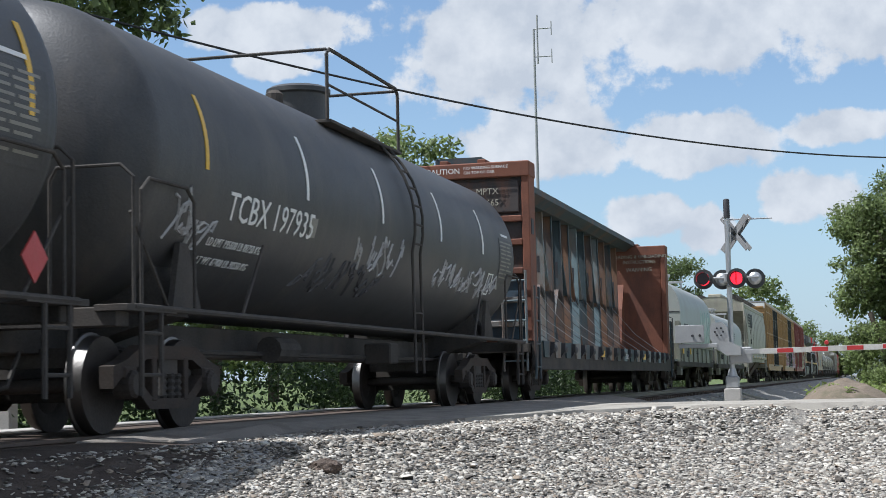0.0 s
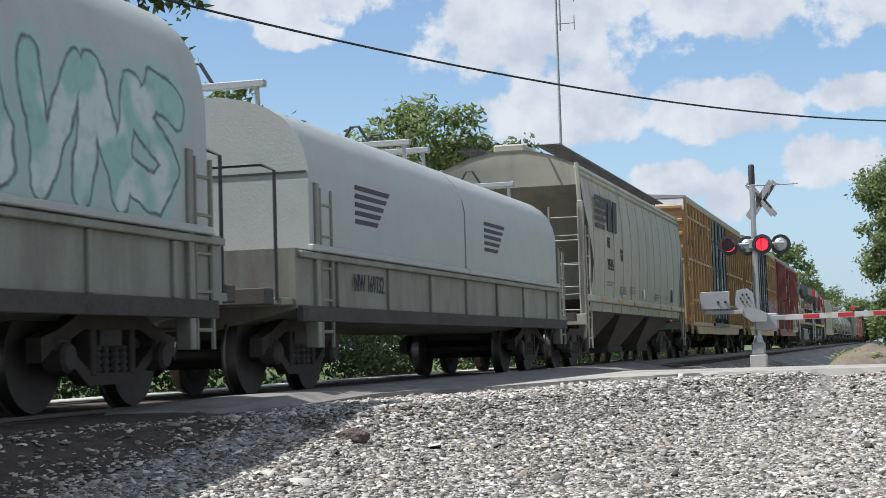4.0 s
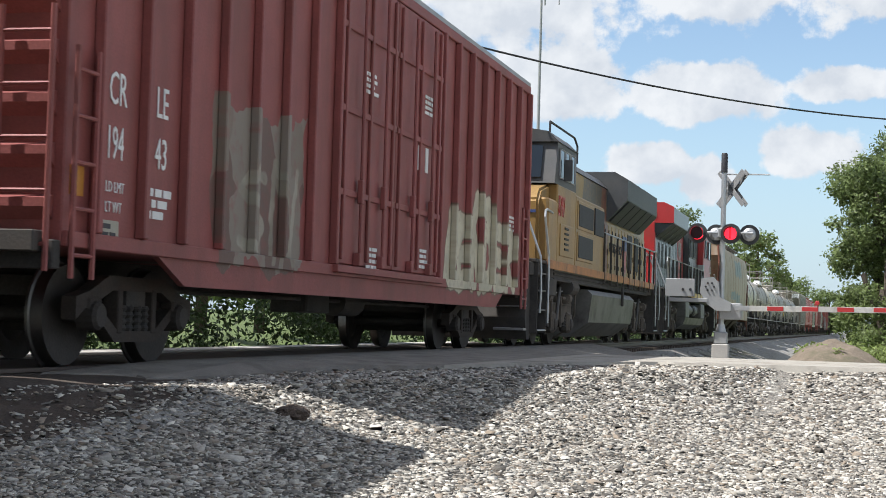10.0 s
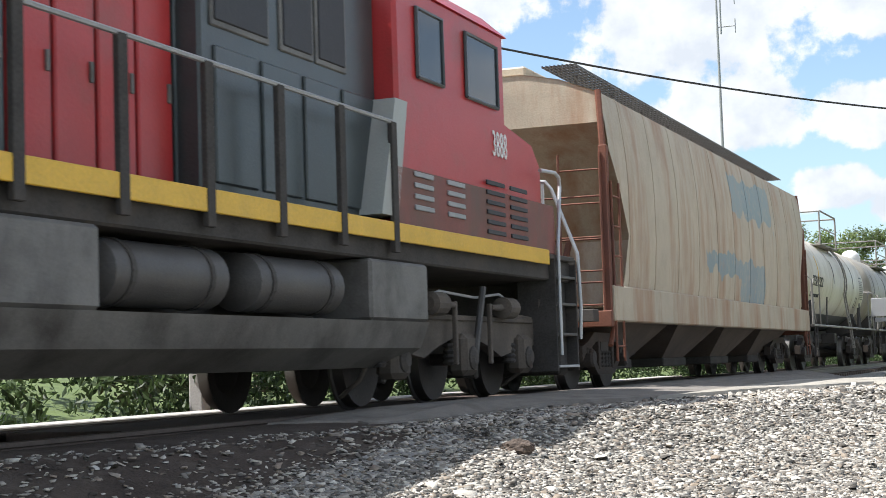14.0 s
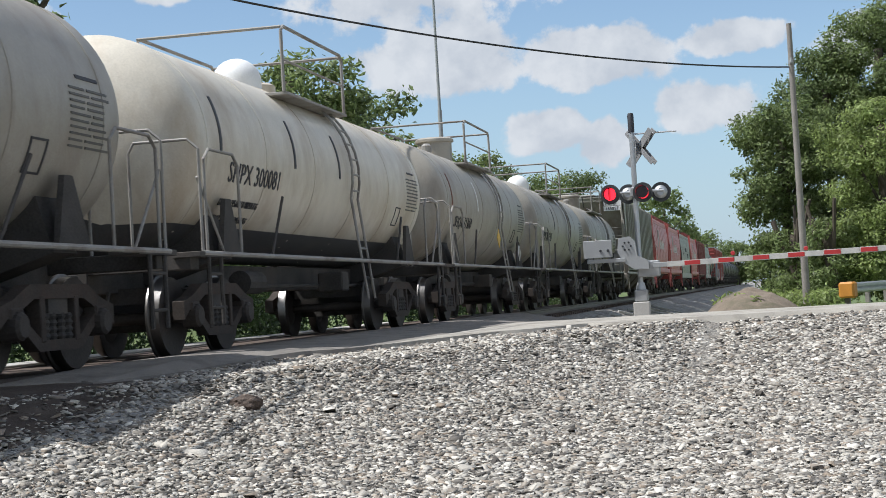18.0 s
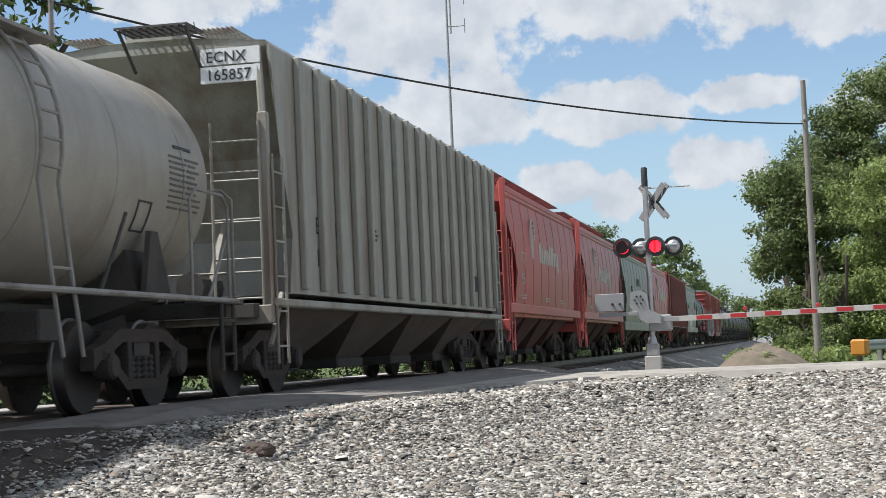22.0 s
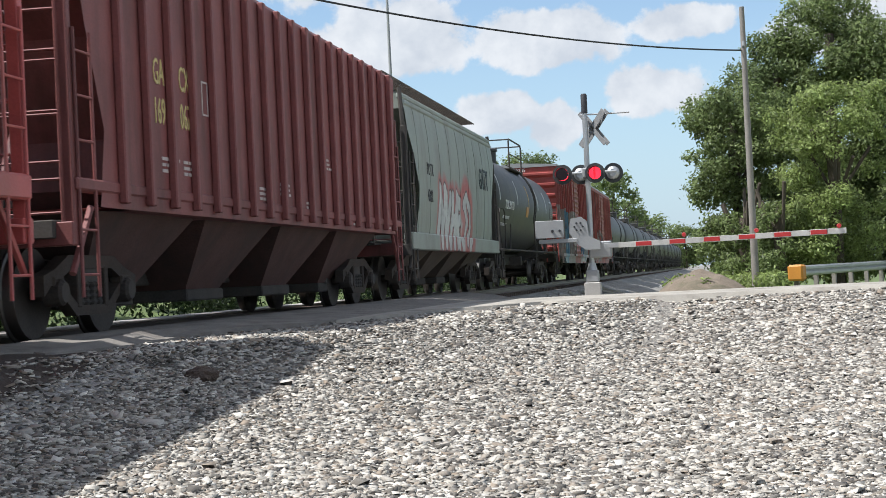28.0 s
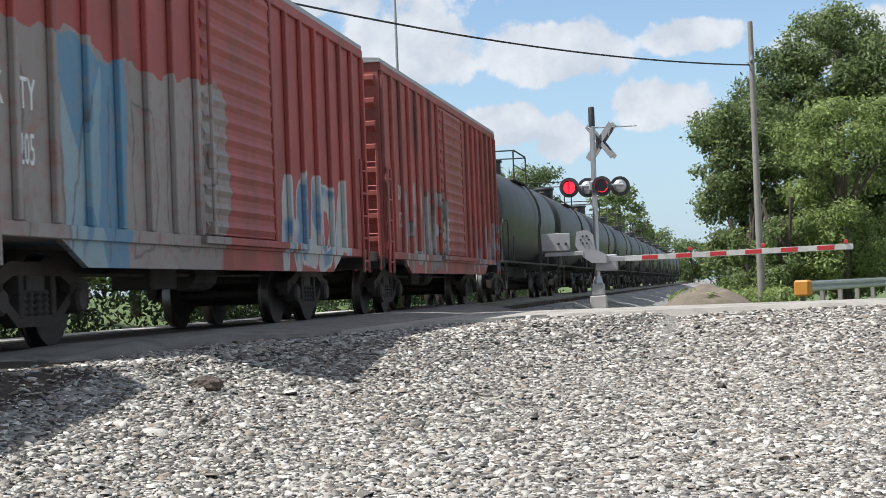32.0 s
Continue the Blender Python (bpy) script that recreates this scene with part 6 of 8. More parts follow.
def centerbeam(x0, length, label):
    car = car_base("centerbeam_flatcar", x0, length, label, "flatcar", trucks=2.6)
    a, b = 0.6, length - 0.6
    part("deck", box(B(), a, b, -1.42, 1.42, 1.05, 1.14, 0.01), M["under"], car)
    part("side_sill", box(B(), a, b, -1.5, -1.42, 0.62, 1.16, 0.01), M["under"], car)
    for s, xe in ((1, a), (-1, b)):
        x1 = xe + s * 0.5
        x0_, x1_ = min(xe, x1), max(xe, x1)
        bm = box(B(), x0_ + 0.06, x1_ - 0.02, -1.3, 1.3, 1.16, 4.56, 0.02)
        bulk = part("bulkhead", bm, M["bulkhead"] if s > 0 else M["rustbrown"], car)
        for y in (-1.45, 1.3):
            part("corner_post", box(B(), x0_ - 0.02, x1_ + 0.02, y, y + 0.15, 1.16, 4.56, 0.015), M["rustbrown"], bulk)
        part("top_rail", box(B(), x0_ - 0.05, x1_ + 0.02, -1.47, 1.47, 4.3, 4.6, 0.02), M["rustbrown"], bulk)
        for y in (-0.6, 0.15, 0.9):
            part("lifting_lug", box(B(), x0_ + 0.05, x1_ - 0.05, y, y + 0.16, 4.6, 4.68, 0.01), M["rustbrown"], bulk)
        for k_, z in enumerate((1.5, 1.95, 2.5, 3.05, 3.5)):
            m = M["paleslate"] if z < 2.2 else M["rustbrown"]
            part("bulkhead_rib", box(B(), x0_ - 0.03 if s > 0 else x1_ - 0.04, x0_ + 0.08 if s > 0 else x1_ + 0.04, -1.3, 1.3, z - 0.06, z + 0.06, 0.015), m, bulk)
        if s > 0:
            part("lower_panel", box(B(), x0_ + 0.045, x0_ + 0.07, -1.3, 1.3, 1.2, 2.3), M["panelblue"], bulk)
            part("lettering_panel", box(B(), x0_ + 0.0, x0_ + 0.06, -1.25, 0.6, 3.62, 4.24, 0.02), M["bulkhead"], bulk)
            part("stencil_plate", box(B(), x0_ + 0.1, x0_ + 0.3, -1.462, -1.45, 3.2, 3.5), M["hazy"], bulk)
        ladder(car, x0_ - 0.08 if s > 0 else x1_ + 0.08, -1.35, -0.9, 0.6, 2.5, M["paleslate"] if s > 0 else M["slate"], 5)
        ladder(car, xe - 0.1 if s > 0 else xe - 0.3, -1.52, -1.52, 0.45, 2.2, M["slate"], 4, along=0.4)
    part("top_beam", prism(B(), [(-0.46, 4.62), (-0.46, 4.76), (0.46, 4.76), (0.46, 4.62), (0.2, 4.45), (-0.2, 4.45)], a + 0.3, b - 0.3), M["slate"], car)
    # gusset plates at the foot and head of each bulkhead
    for s, xe in ((1, a + 0.5), (-1, b - 0.5)):
        part("gusset", prism(B(), [(xe, 1.16), (xe, 3.4), (xe + s * 0.5, 2.6), (xe + s * 0.9, 1.16)], -0.1, 0.1, "y"), M["rustbrown"], car)
    n, pitch, first = 17, 1.165, 1.6
    plates = ("rustpale", "slate", "paleslate", "slate", "paleslate", "slate", "rustpale")
    for i in range(n):
        x = first + pitch * i
        m = M[plates[(i * 3) % 7]]
        post = part("post", prism(B(), [(-0.15, 1.14), (-0.11, 4.5), (0.11, 4.5), (0.15, 1.14)], x - 0.02, x + 0.02), m, car)
        for y, z in ((-0.145, 0), (0.125, 0)):
            part("flange", prism(B(), [(y * 1.02 - 0.01, 1.14), (y * 0.74 - 0.01, 4.5), (y * 0.74 + 0.02, 4.5), (y * 1.02 + 0.02, 1.14)], x - 0.045, x + 0.045), M["slate"] if i % 2 else m, post)
        if i % 2 == 0:
            part("tie_slot", box(B(), x - 0.024, x - 0.018, -0.03, 0.03, 3.0, 3.4), M["hazy"], post)
        part("tie_hook", tube(B(), [(x - 0.05, -0.05, 2.62), (x - 0.1, -0.09, 2.5), (x - 0.05, -0.12, 2.4)], 0.016, 5), M["under"], post)
        # white disc stands in for daylight through a hole; the beam is solid
        part("painted_light_disc", lathe(B(), [(4.612, 0.05), (4.618, 0.05)], 14, "z", (x + 0.5, -0.33, 0)), M["white"], car)
        if i < n - 1:
            if i % 2:
                p0, p1 = (x + 0.05, 1.25), (x + pitch - 0.05, 2.7)
                p0, p1 = (p0, p1) if i < 8 else ((p0[0], 4.4), (p1[0], 2.6))
            else:
                p0, p1 = ((x + 0.05, 4.4), (x + pitch - 0.05, 2.6))
            d = 0.05
            part("diagonal", prism(B(), [(p0[0] - d, p0[1]), (p0[0] + d, p0[1]), (p1[0] + d, p1[1]), (p1[0] - d, p1[1])], -0.05, 0.05, "y"), M[("slate", "rustpale", "paleslate", "slate")[i % 4]], car)
            part("diagonal", prism(B(), [(p1[0] - d, p1[1]), (p1[0] + d, p1[1]), (p1[0] + pitch * 0.9 + d, 1.2), (p1[0] + pitch * 0.9 - d, 1.2)], -0.05, 0.05, "y"), M["rustpale"], car) if i % 3 == 0 else None
            part("cable", tube(B(), [(x, -0.12, 2.55), (x + 0.35, -0.75, 1.75 - 0.03 * (i % 3)), (x + 0.75, -1.42, 1.2)], 0.007, 5), M["galv"] if i % 2 else M["hazy"], car)
        part("winch", lathe(B(), [(x + 0.42, 0.09), (x + 0.64, 0.09)], 12, "x", (0, -1.52, 1.04)), M["hazy"], car)
        part("winch_bracket", prism(B(), [(-1.44, 1.18), (-1.6, 1.16), (-1.6, 1.02), (-1.5, 0.86), (-1.44, 0.86)], x + 0.36, x + 0.42), M["hazy"], car)
        part("stake_pocket", prism(B(), [(x - 0.36, 1.18), (x + 0.30, 1.18), (x + 0.22, 0.86), (x - 0.28, 0.86)], -1.53, -1.49, "y"), M["paleslate"] if i % 2 else M["slate"], car)
    return car


def loco_truck(car, x):
    """Six-wheel truck: cast frame, journal boxes, brake cylinders with their links, dampers and sand pipes."""
    t = part("truck", box(B(), -2.2, 2.2, -0.5, 0.5, 0.6, 0.95, 0.03), M["under"], car)
    t.location = (x, 0, 0)
    D = M["locotruck"]
    frame_prof = [(-2.55, 0.66), (-2.4, 0.98), (-1.5, 1.02), (-1.0, 0.94), (1.0, 0.94), (1.5, 1.02), (2.4, 0.98), (2.55, 0.66), (2.25, 0.6), (2.2, 0.72), (1.7, 0.72), (1.6, 0.55), (1.2, 0.5), (0.8, 0.62), (0.3, 0.72), (-0.3, 0.72), (-0.8, 0.62), (-1.2, 0.5), (-1.6, 0.55), (-1.7, 0.72), (-2.2, 0.72), (-2.25, 0.6)]
    journal = finish(box(B(), -0.21, 0.21, -0.12, 0.12, -0.2, 0.26, 0.06), "journal_box", D)
    cover = finish(lathe(B(), [(-0.19, 0.07), (-0.16, 0.125), (-0.1, 0.14)], 16, "y"), "bearing_cover", M["under"])
    cyl = finish(lathe(B(), [(-0.3, 0.07), (-0.27, 0.125), (0.05, 0.125), (0.08, 0.04), (0.42, 0.03)], 14, "x"), "brake_cylinder", D)
    spring = finish(lathe(B(), [(0.03 * q, 0.085 if q % 2 else 0.06) for q in range(9)], 10, "z"), "spring", M["under"])
    for s in (-1, 1):
        f = part("sideframe", prism(B(), frame_prof, s * 1.12 - 0.07, s * 1.12 + 0.07, "y"), D, t)
        if s > 0:
            continue
        part("frame_lip", box(B(), -2.35, 2.35, -1.22, -1.18, 0.9, 0.96, 0.01), D, t)
        for q in (-1, 0, 1):
            part("journal_box", journal, None, t).location = (q * 1.95, -1.16, 0.5)
            part("bearing_cover", cover, None, t).location = (q * 1.95, -1.14, 0.49)
            for d in (-0.32, 0.32):
                part("spring", spring, None, t).location = (q * 1.95 + d, -1.14, 0.42)
        for q in (-1, 1):
            c = part("brake_cylinder", cyl, None, t)
            c.matrix_basis = pose(q * 1.02, -1.3, 1.06, 0, 0, 0 if q < 0 else 180)
            part("brake_lever", box(B(), q * 0.55 - 0.03, q * 0.55 + 0.03, -1.32, -1.27, 0.42, 1.1, 0.01), D, t)
            part("brake_shoe", box(B(), q * 1.38 - 0.05, q * 1.38 + 0.05, -0.82, -0.66, 0.25, 0.6, 0.02), M["under"], t)
            part("sand_pipe", tube(B(), [(q * 2.45, -1.28, 1.2), (q * 2.5, -1.26, 0.7), (q * 2.42, -1.0, 0.3), (q * 2.36, -0.76, 0.14)], 0.022, 6), D, t)
        part("damper", tube(B(), [(0.35, -1.3, 1.28), (0.08, -1.28, 0.5)], 0.04, 8), M["pipe"], t)
        part("air_line", tube(B(), [(-1.6, -1.24, 1.08), (-0.9, -1.26, 1.2), (0.2, -1.25, 1.16), (1.0, -1.26, 1.22), (1.7, -1.24, 1.06)], 0.016, 6), M["galv"], t)
    for q in (-1, 0, 1):
        w = part("wheelset", WHEELS, None, t)
        w.location = (q * 1.95, 0, 0.485)
        SPINNERS.append((w, q * 1.95, car, x))


def loco_common(x0, length, label, frame_mat, walk_z=1.75):
    car = tagged(new("locomotive"), label, "locomotive", "locomotives of the freight train")
    CARS.append((car, x0, length))
    part("underframe", box(B(), 0.6, length - 0.6, -1.42, 1.42, walk_z - 0.32, walk_z - 0.06, 0.02), M["under"], car)
    part("walkway", box(B(), 0.8, length - 0.8, -1.5, 1.5, walk_z - 0.06, walk_z, 0.01), M["under"], car)
    for s in (-1, 1):
        bm = box(B(), 1.9, length - 1.9, s * 1.5 - 0.015, s * 1.5 + 0.015, walk_z - 0.14, walk_z + 0.04, 0.006)
        part("sill_stripe", bm, frame_mat, car)
    for x in (4.1, length - 4.1):
        loco_truck(car, x)
    coupler(car, 0.3, -1)
    coupler(car, length - 0.3, 1)
    return car


def handrail(car, pts_x, z0, z1, y, material, post_w=0.05, top_mat=None):
    bm = B()
    tube(bm, [(pts_x[0], y, z1), (pts_x[-1], y, z1)], 0.022, 6)
    part("handrail", bm, top_mat or material, car)
    post = finish(box(B(), -post_w / 2, post_w / 2, y - 0.025, y + 0.025, z0 - 0.25, z1, 0.006), "handrail_post", material)
    for x in pts_x:
        o = part("handrail_post", post, None, car)
        o.location = (x, 0, 0)


def stair(car, x, s, material, rail_mat, half=0.42):
    """Corner steps; the end rail climbs inwards to the end platform, the other bends over to meet the side handrail. s points to the end of the locomotive."""
    well = part("step_well", box(B(), x - half - 0.04, x - half, -1.5, -1.0, 0.3, 1.72, 0.006), material, car)
    part("well_side", box(B(), x + half, x + half + 0.04, -1.5, -1.0, 0.3, 1.72, 0.006), material, well)
    part("well_back", box(B(), x - half, x + half, -1.06, -1.02, 0.3, 1.72), material, well)
    tread = finish(box(B(), -half, half, -1.5, -1.06, -0.018, 0.018, 0.005), "step", M["pipe"])
    for z in (0.36, 0.76, 1.14, 1.48):
        part("step", tread, None, well).location = (x, 0, z)
    part("step_edge", box(B(), x - half, x + half, -1.515, -1.495, 0.345, 0.375, 0.004), M["silver"], well)
    xo, xi = x + s * half, x - s * half
    part("grab_rail", tube(B(), [(xo, -1.54, 0.7), (xo, -1.56, 1.1), (xo, -1.54, 1.8), (xo, -1.22, 2.66), (xo, -1.14, 2.76), (xo, -1.0, 2.78), (xo, -0.25, 2.78)], 0.024, 8), rail_mat, car)
    part("grab_rail", tube(B(), [(xi, -1.54, 0.5), (xi, -1.54, 1.85), (xi + s * 0.3, -1.5, 2.62), (xi + s * 0.26, -1.5, 2.74), (xi + s * 0.1, -1.5, 2.78), (xi - s * 0.5, -1.5, 2.75)], 0.024, 8), rail_mat, car)
    part("end_rail", tube(B(), [(xo, -1.1, 1.75), (xo, -1.1, 2.74)], 0.02, 6), rail_mat, car)


def louvres(car, x, z, w, n, y, material):
    bm = B()
    for i in range(n):
        box(bm, x, x + w, y - 0.02, y, z + i * 0.11, z + i * 0.11 + 0.05, 0.006)
    part("louvres", bm, material, car)


def loco_yellow(x0, length):
    car = loco_common(x0, length, "yellow diesel locomotive with dark grey roof and underframe", M["upsill"])
    Z, Y, D = 1.75, M["upyellow"], M["uproof"]
    bm = prism(B(), [(1.85, Z), (1.85, 3.0), (2.1, 3.22), (3.0, 3.4), (3.0, Z)], -1.3, 1.3, "y")
    bmesh.ops.bevel(bm, geom=bm.edges[:], offset=0.05, segments=2, affect="EDGES")
    nose = part("nose", bm, Y, car, smooth=True)
    part("headlight_box", box(B(), 2.3, 2.7, -0.35, 0.35, 3.3, 3.5, 0.04), Y, nose)
    part("nose_side", box(B(), 2.0, 3.05, -1.48, 1.48, Z, 3.05, 0.05), Y, car)
    # wing emblem drawn in plain stripes on the front corner
    for i in range(4):
        part("wing_stripe", box(B(), 1.825, 1.86, -1.25 + 0.16 * i, -0.15, 2.72 - i * 0.11, 2.78 - i * 0.11), M["markblue"] if i % 2 == 0 else M["white"], nose)
    part("cab", box(B(), 3.0, 5.2, -1.48, 1.48, Z, 3.4, 0.03), Y, car)
    bm = prism(B(), [(2.75, 3.4), (3.05, 4.3), (5.3, 4.3), (5.3, 3.4)], -1.45, 1.45, "y")
    cab = part("cab_top", bm, D, car)
    part("cab_roof", prism(B(), [(-1.48, 4.28), (-1.25, 4.5), (-0.6, 4.6), (0.6, 4.6), (1.25, 4.5), (1.48, 4.28)], 2.95, 5.4), D, cab)
    for x0_, x1_ in ((3.2, 3.75), (3.85, 4.35), (4.5, 5.0)):
        part("side_window", box(B(), x0_, x1_, -1.47, -1.43, 3.55, 4.15, 0.012), M["glass"], cab)
        part("window_frame", tube(B(), [(x0_, -1.47, 3.55), (x1_, -1.47, 3.55), (x1_, -1.47, 4.15), (x0_, -1.47, 4.15), (x0_, -1.47, 3.55)], 0.018, 5), M["galv"], cab)
    for y in (-1.15, 0.1):
        bm = prism(B(), [(2.75, 3.52), (2.98, 4.2), (3.02, 4.2), (2.79, 3.52)], y, y + 1.05, "y")
        part("windshield", bm, M["glass"], cab).location = (-0.01, 0, 0)
    part("mirror", box(B(), 3.5, 3.56, -1.68, -1.5, 3.5, 3.95, 0.01), D, cab)
    part("cabinet", box(B(), 5.2, 9.25, -1.48, 1.48, Z, 3.35, 0.03), Y, car)
    part("hood", box(B(), 5.2, length - 0.9, -1.05, 1.05, Z, 4.1, 0.04), M["upflag"], car)
    part("hood_roof", prism(B(), [(-1.07, 4.09), (-0.85, 4.32), (0.85, 4.32), (1.07, 4.09)], 5.3, length - 0.9), D, car)
    bm = prism(B(), [(-1.07, 3.25), (-1.6, 3.8), (-1.6, 4.35), (-1.25, 4.55), (1.25, 4.55), (1.6, 4.35), (1.6, 3.8), (1.07, 3.25)], 12.4, length - 2.3)
    part("radiator_housing", bm, D, car)
    for i in range(5):
        x = 12.6 + i * 1.22
        part("radiator_panel", prism(B(), [(-1.10, 3.26), (-1.6, 3.78), (-1.62, 3.76), (-1.12, 3.24)], x, x + 1.1), M["hazy"], car)
    for z0 in (1.98, 2.68):
        part("intake_frame", box(B(), 5.4, 7.6, -1.50, -1.47, z0 - 0.07, z0 + 0.57, 0.012), Y, car)
        part("intake_grille", box(B(), 5.52, 7.48, -1.515, -1.495, z0, z0 + 0.5, 0.01), M["hazy"], car)
    part("intake_grille", box(B(), 7.75, 9.1, -1.515, -1.47, 2.62, 3.25, 0.01), M["hazy"], car)
    part("louvre_door", box(B(), 3.3, 4.9, -1.50, -1.47, 1.92, 2.6, 0.012), Y, car)
    louvres(car, 3.75, 2.05, 0.45, 5, -1.5, M["hazy"])
    n = 0
    x = 9.5
    while x < length - 1.5:
        door = part("hood_door", box(B(), x, x + 0.54, -1.08, -1.04, Z + 0.1, 3.15, 0.014), M["upflag"], car)
        for zz in (2.0, 2.9):
            part("hinge", box(B(), x + 0.02, x + 0.06, -1.1, -1.07, zz, zz + 0.12, 0.004), M["hazy"], door)
        part("latch", box(B(), x + 0.44, x + 0.48, -1.1, -1.07, 2.35, 2.5, 0.004), M["hazy"], door)
        x += 0.62
    for x in (16.2, 17.6):
        part("radiator_grille", box(B(), x, x + 0.9, -1.1, -1.07, 2.1, 3.1, 0.01), M["hazy"], car)
    # shield-shaped emblem in plain colours
    part("shield", prism(B(), [(15.3, 2.0), (15.6, 1.9), (15.9, 2.0), (15.95, 2.6), (15.25, 2.6)], -1.096, -1.08, "y"), M["cnred"], car)
    part("shield_top", prism(B(), [(15.2, 2.6), (16.0, 2.6), (16.0, 3.0), (15.2, 3.0)], -1.098, -1.08, "y"), M["markblue"], car)
    bm = prism(B(), [(-0.95, 0.20), (-1.42, 0.55), (-1.5, 1.2), (-1.38, 1.32), (1.38, 1.32), (1.5, 1.2), (1.42, 0.55), (0.95, 0.20)], 7.6, 14.8)
    part("fuel_tank", bm, M["tankgrey"], car)
    part("fuel_gauge", box(B(), 12.3, 12.42, -1.56, -1.5, 1.0, 1.5, 0.01), M["under"], car)
    for z, m in ((1.42, "under"), (1.53, "under"), (1.62, "pipe")):
        part("air_pipe", tube(B(), [(3, -1.42, z), (length - 3, -1.42, z)], 0.035, 6), M[m], car)
    part("brake_cylinder", lathe(B(), [(5.0, 0.16), (5.8, 0.16)], 14, "x", (0, -1.35, 1.3)), M["under"], car)
    part("sand_box", box(B(), 2.5, 3.3, -1.45, -1.1, 1.05, 1.45, 0.04), M["under"], car)
    handrail(car, [9.3 + i * (length - 11.2) / 9 for i in range(10)], Z, 2.75, -1.5, M["under"], top_mat=M["silver"])
    stair(car, 1.45, -1, M["under"], M["silver"])
    stair(car, length - 1.2, 1, M["under"], M["silver"])
    part("roof_rail", tube(B(), [(3.4, -1.2, 4.45), (3.4, -1.2, 4.75), (6.4, -1.2, 4.75), (6.8, -1.2, 4.6), (6.8, -1.2, 4.2)], 0.025, 6), M["hazy"], car)
    part("pilot", prism(B(), [(0.75, 0.18), (0.55, 0.6), (0.9, 1.5), (1.05, 1.5), (1.05, 0.18)], -1.35, 1.35, "y"), M["under"], car)
    for z in (0.35, 0.8):
        part("pilot_step", box(B(), 0.45, 0.75, -1.35, -0.75, z, z + 0.05, 0.008), M["silver"], car)
    return car


def loco_red(x0, length):
    """Runs hood first: radiator end near, red cab at the far end."""
    car = loco_common(x0, length, "red, black and white diesel locomotive running long hood first", M["stripe"])
    Z, K = 1.75, M["locoblack"]
    c0 = length - 6.5
    part("hood", box(B(), 2.0, c0, -1.0, 1.0, Z, 4.0, 0.04), K, car)
    part("hood_end", box(B(), 1.95, 2.05, -1.02, 1.02, Z, 3.95, 0.02), M["cnred"], car)
    part("hood_end_panel", box(B(), 1.95, 2.3, -1.035, -0.98, Z, 3.6, 0.02), M["cnred"], car)
    bm = prism(B(), [(-1.02, 3.45), (-1.6, 3.92), (-1.6, 4.42), (-1.3, 4.55), (1.3, 4.55), (1.6, 4.42), (1.6, 3.92), (1.02, 3.45)], 2.1, 6.95)
    part("radiator_housing", bm, K, car)
    bm = prism(B(), [(-1.63, 3.90), (-1.63, 4.43), (-1.3, 4.58), (1.3, 4.58), (1.63, 4.43), (1.63, 3.90)], 2.04, 2.12)
    part("number_board", bm, M["cnred"], car)
    for i in range(4):
        x = 2.05 + i * 1.22
        part("radiator_panel", prism(B(), [(-1.05, 3.46), (-1.58, 3.90), (-1.6, 3.88), (-1.07, 3.44)], x, x + 1.08), M["hazy"], car)
        part("strut", tube(B(), [(x + 1.15, -1.04, 3.4), (x + 1.15, -1.58, 3.88)], 0.03, 6), M["tankgrey"], car)
    part("hood_roof", prism(B(), [(-1.0, 3.99), (-0.8, 4.2), (0.8, 4.2), (1.0, 3.99)], 6.95, c0), K, car)
    x = 2.2
    while x < c0 - 3.2:
        red = 8.2 < x < 10.3
        door = part("hood_door", box(B(), x, x + 0.48, -1.04, -0.99, Z + 0.1, 3.38 if x < 6.8 else 3.9, 0.014), M["cnred"] if red else K, car)
        part("latch", box(B(), x + 0.4, x + 0.44, -1.06, -1.03, 2.5, 2.65, 0.004), M["tankgrey"], door)
        if x < 6.2 and int(x * 2) % 2:
            part("grille", box(B(), x + 0.06, x + 0.42, -1.05, -1.03, 2.5, 3.3, 0.006), M["hazy"], door)
        x += 0.53
    part("exhaust_silencer", box(B(), 8.0, 9.8, -0.5, 0.5, 4.15, 4.4, 0.05), K, car)
    part("equipment_case", box(B(), c0 - 3.4, c0, -1.25, 1.25, Z, 4.05, 0.03), K, car)
    for x, w in ((c0 - 3.2, 0.9), (c0 - 2.0, 0.55), (c0 - 1.3, 0.55)):
        part("vent_frame", box(B(), x - 0.05, x + w + 0.05, -1.27, -1.24, 3.15, 3.95, 0.01), M["tankgrey"], car)
        part("vent", box(B(), x, x + w, -1.285, -1.26, 3.2, 3.9, 0.01), M["hazy"], car)
    for x in (c0 - 3.2, c0 - 2.4, c0 - 1.6, c0 - 0.8):
        part("case_door", box(B(), x, x + 0.7, -1.275, -1.24, Z + 0.15, 3.0, 0.014), K, car)
    part("white_flash", prism(B(), [(c0 - 0.5, 1.85), (c0 - 0.1, 1.85), (c0 + 0.2, 3.0), (c0 - 0.1, 3.0)], -1.5, -1.26, "y"), M["coilwhite"], car)
    part("cab", box(B(), c0, c0 + 3.2, -1.48, 1.48, Z, 4.2, 0.04), M["cnred"], car)
    cabr = part("cab_roof", prism(B(), [(-1.5, 4.18), (-1.2, 4.45), (1.2, 4.45), (1.5, 4.18)], c0 - 0.1, c0 + 3.3), M["cnred"], car)
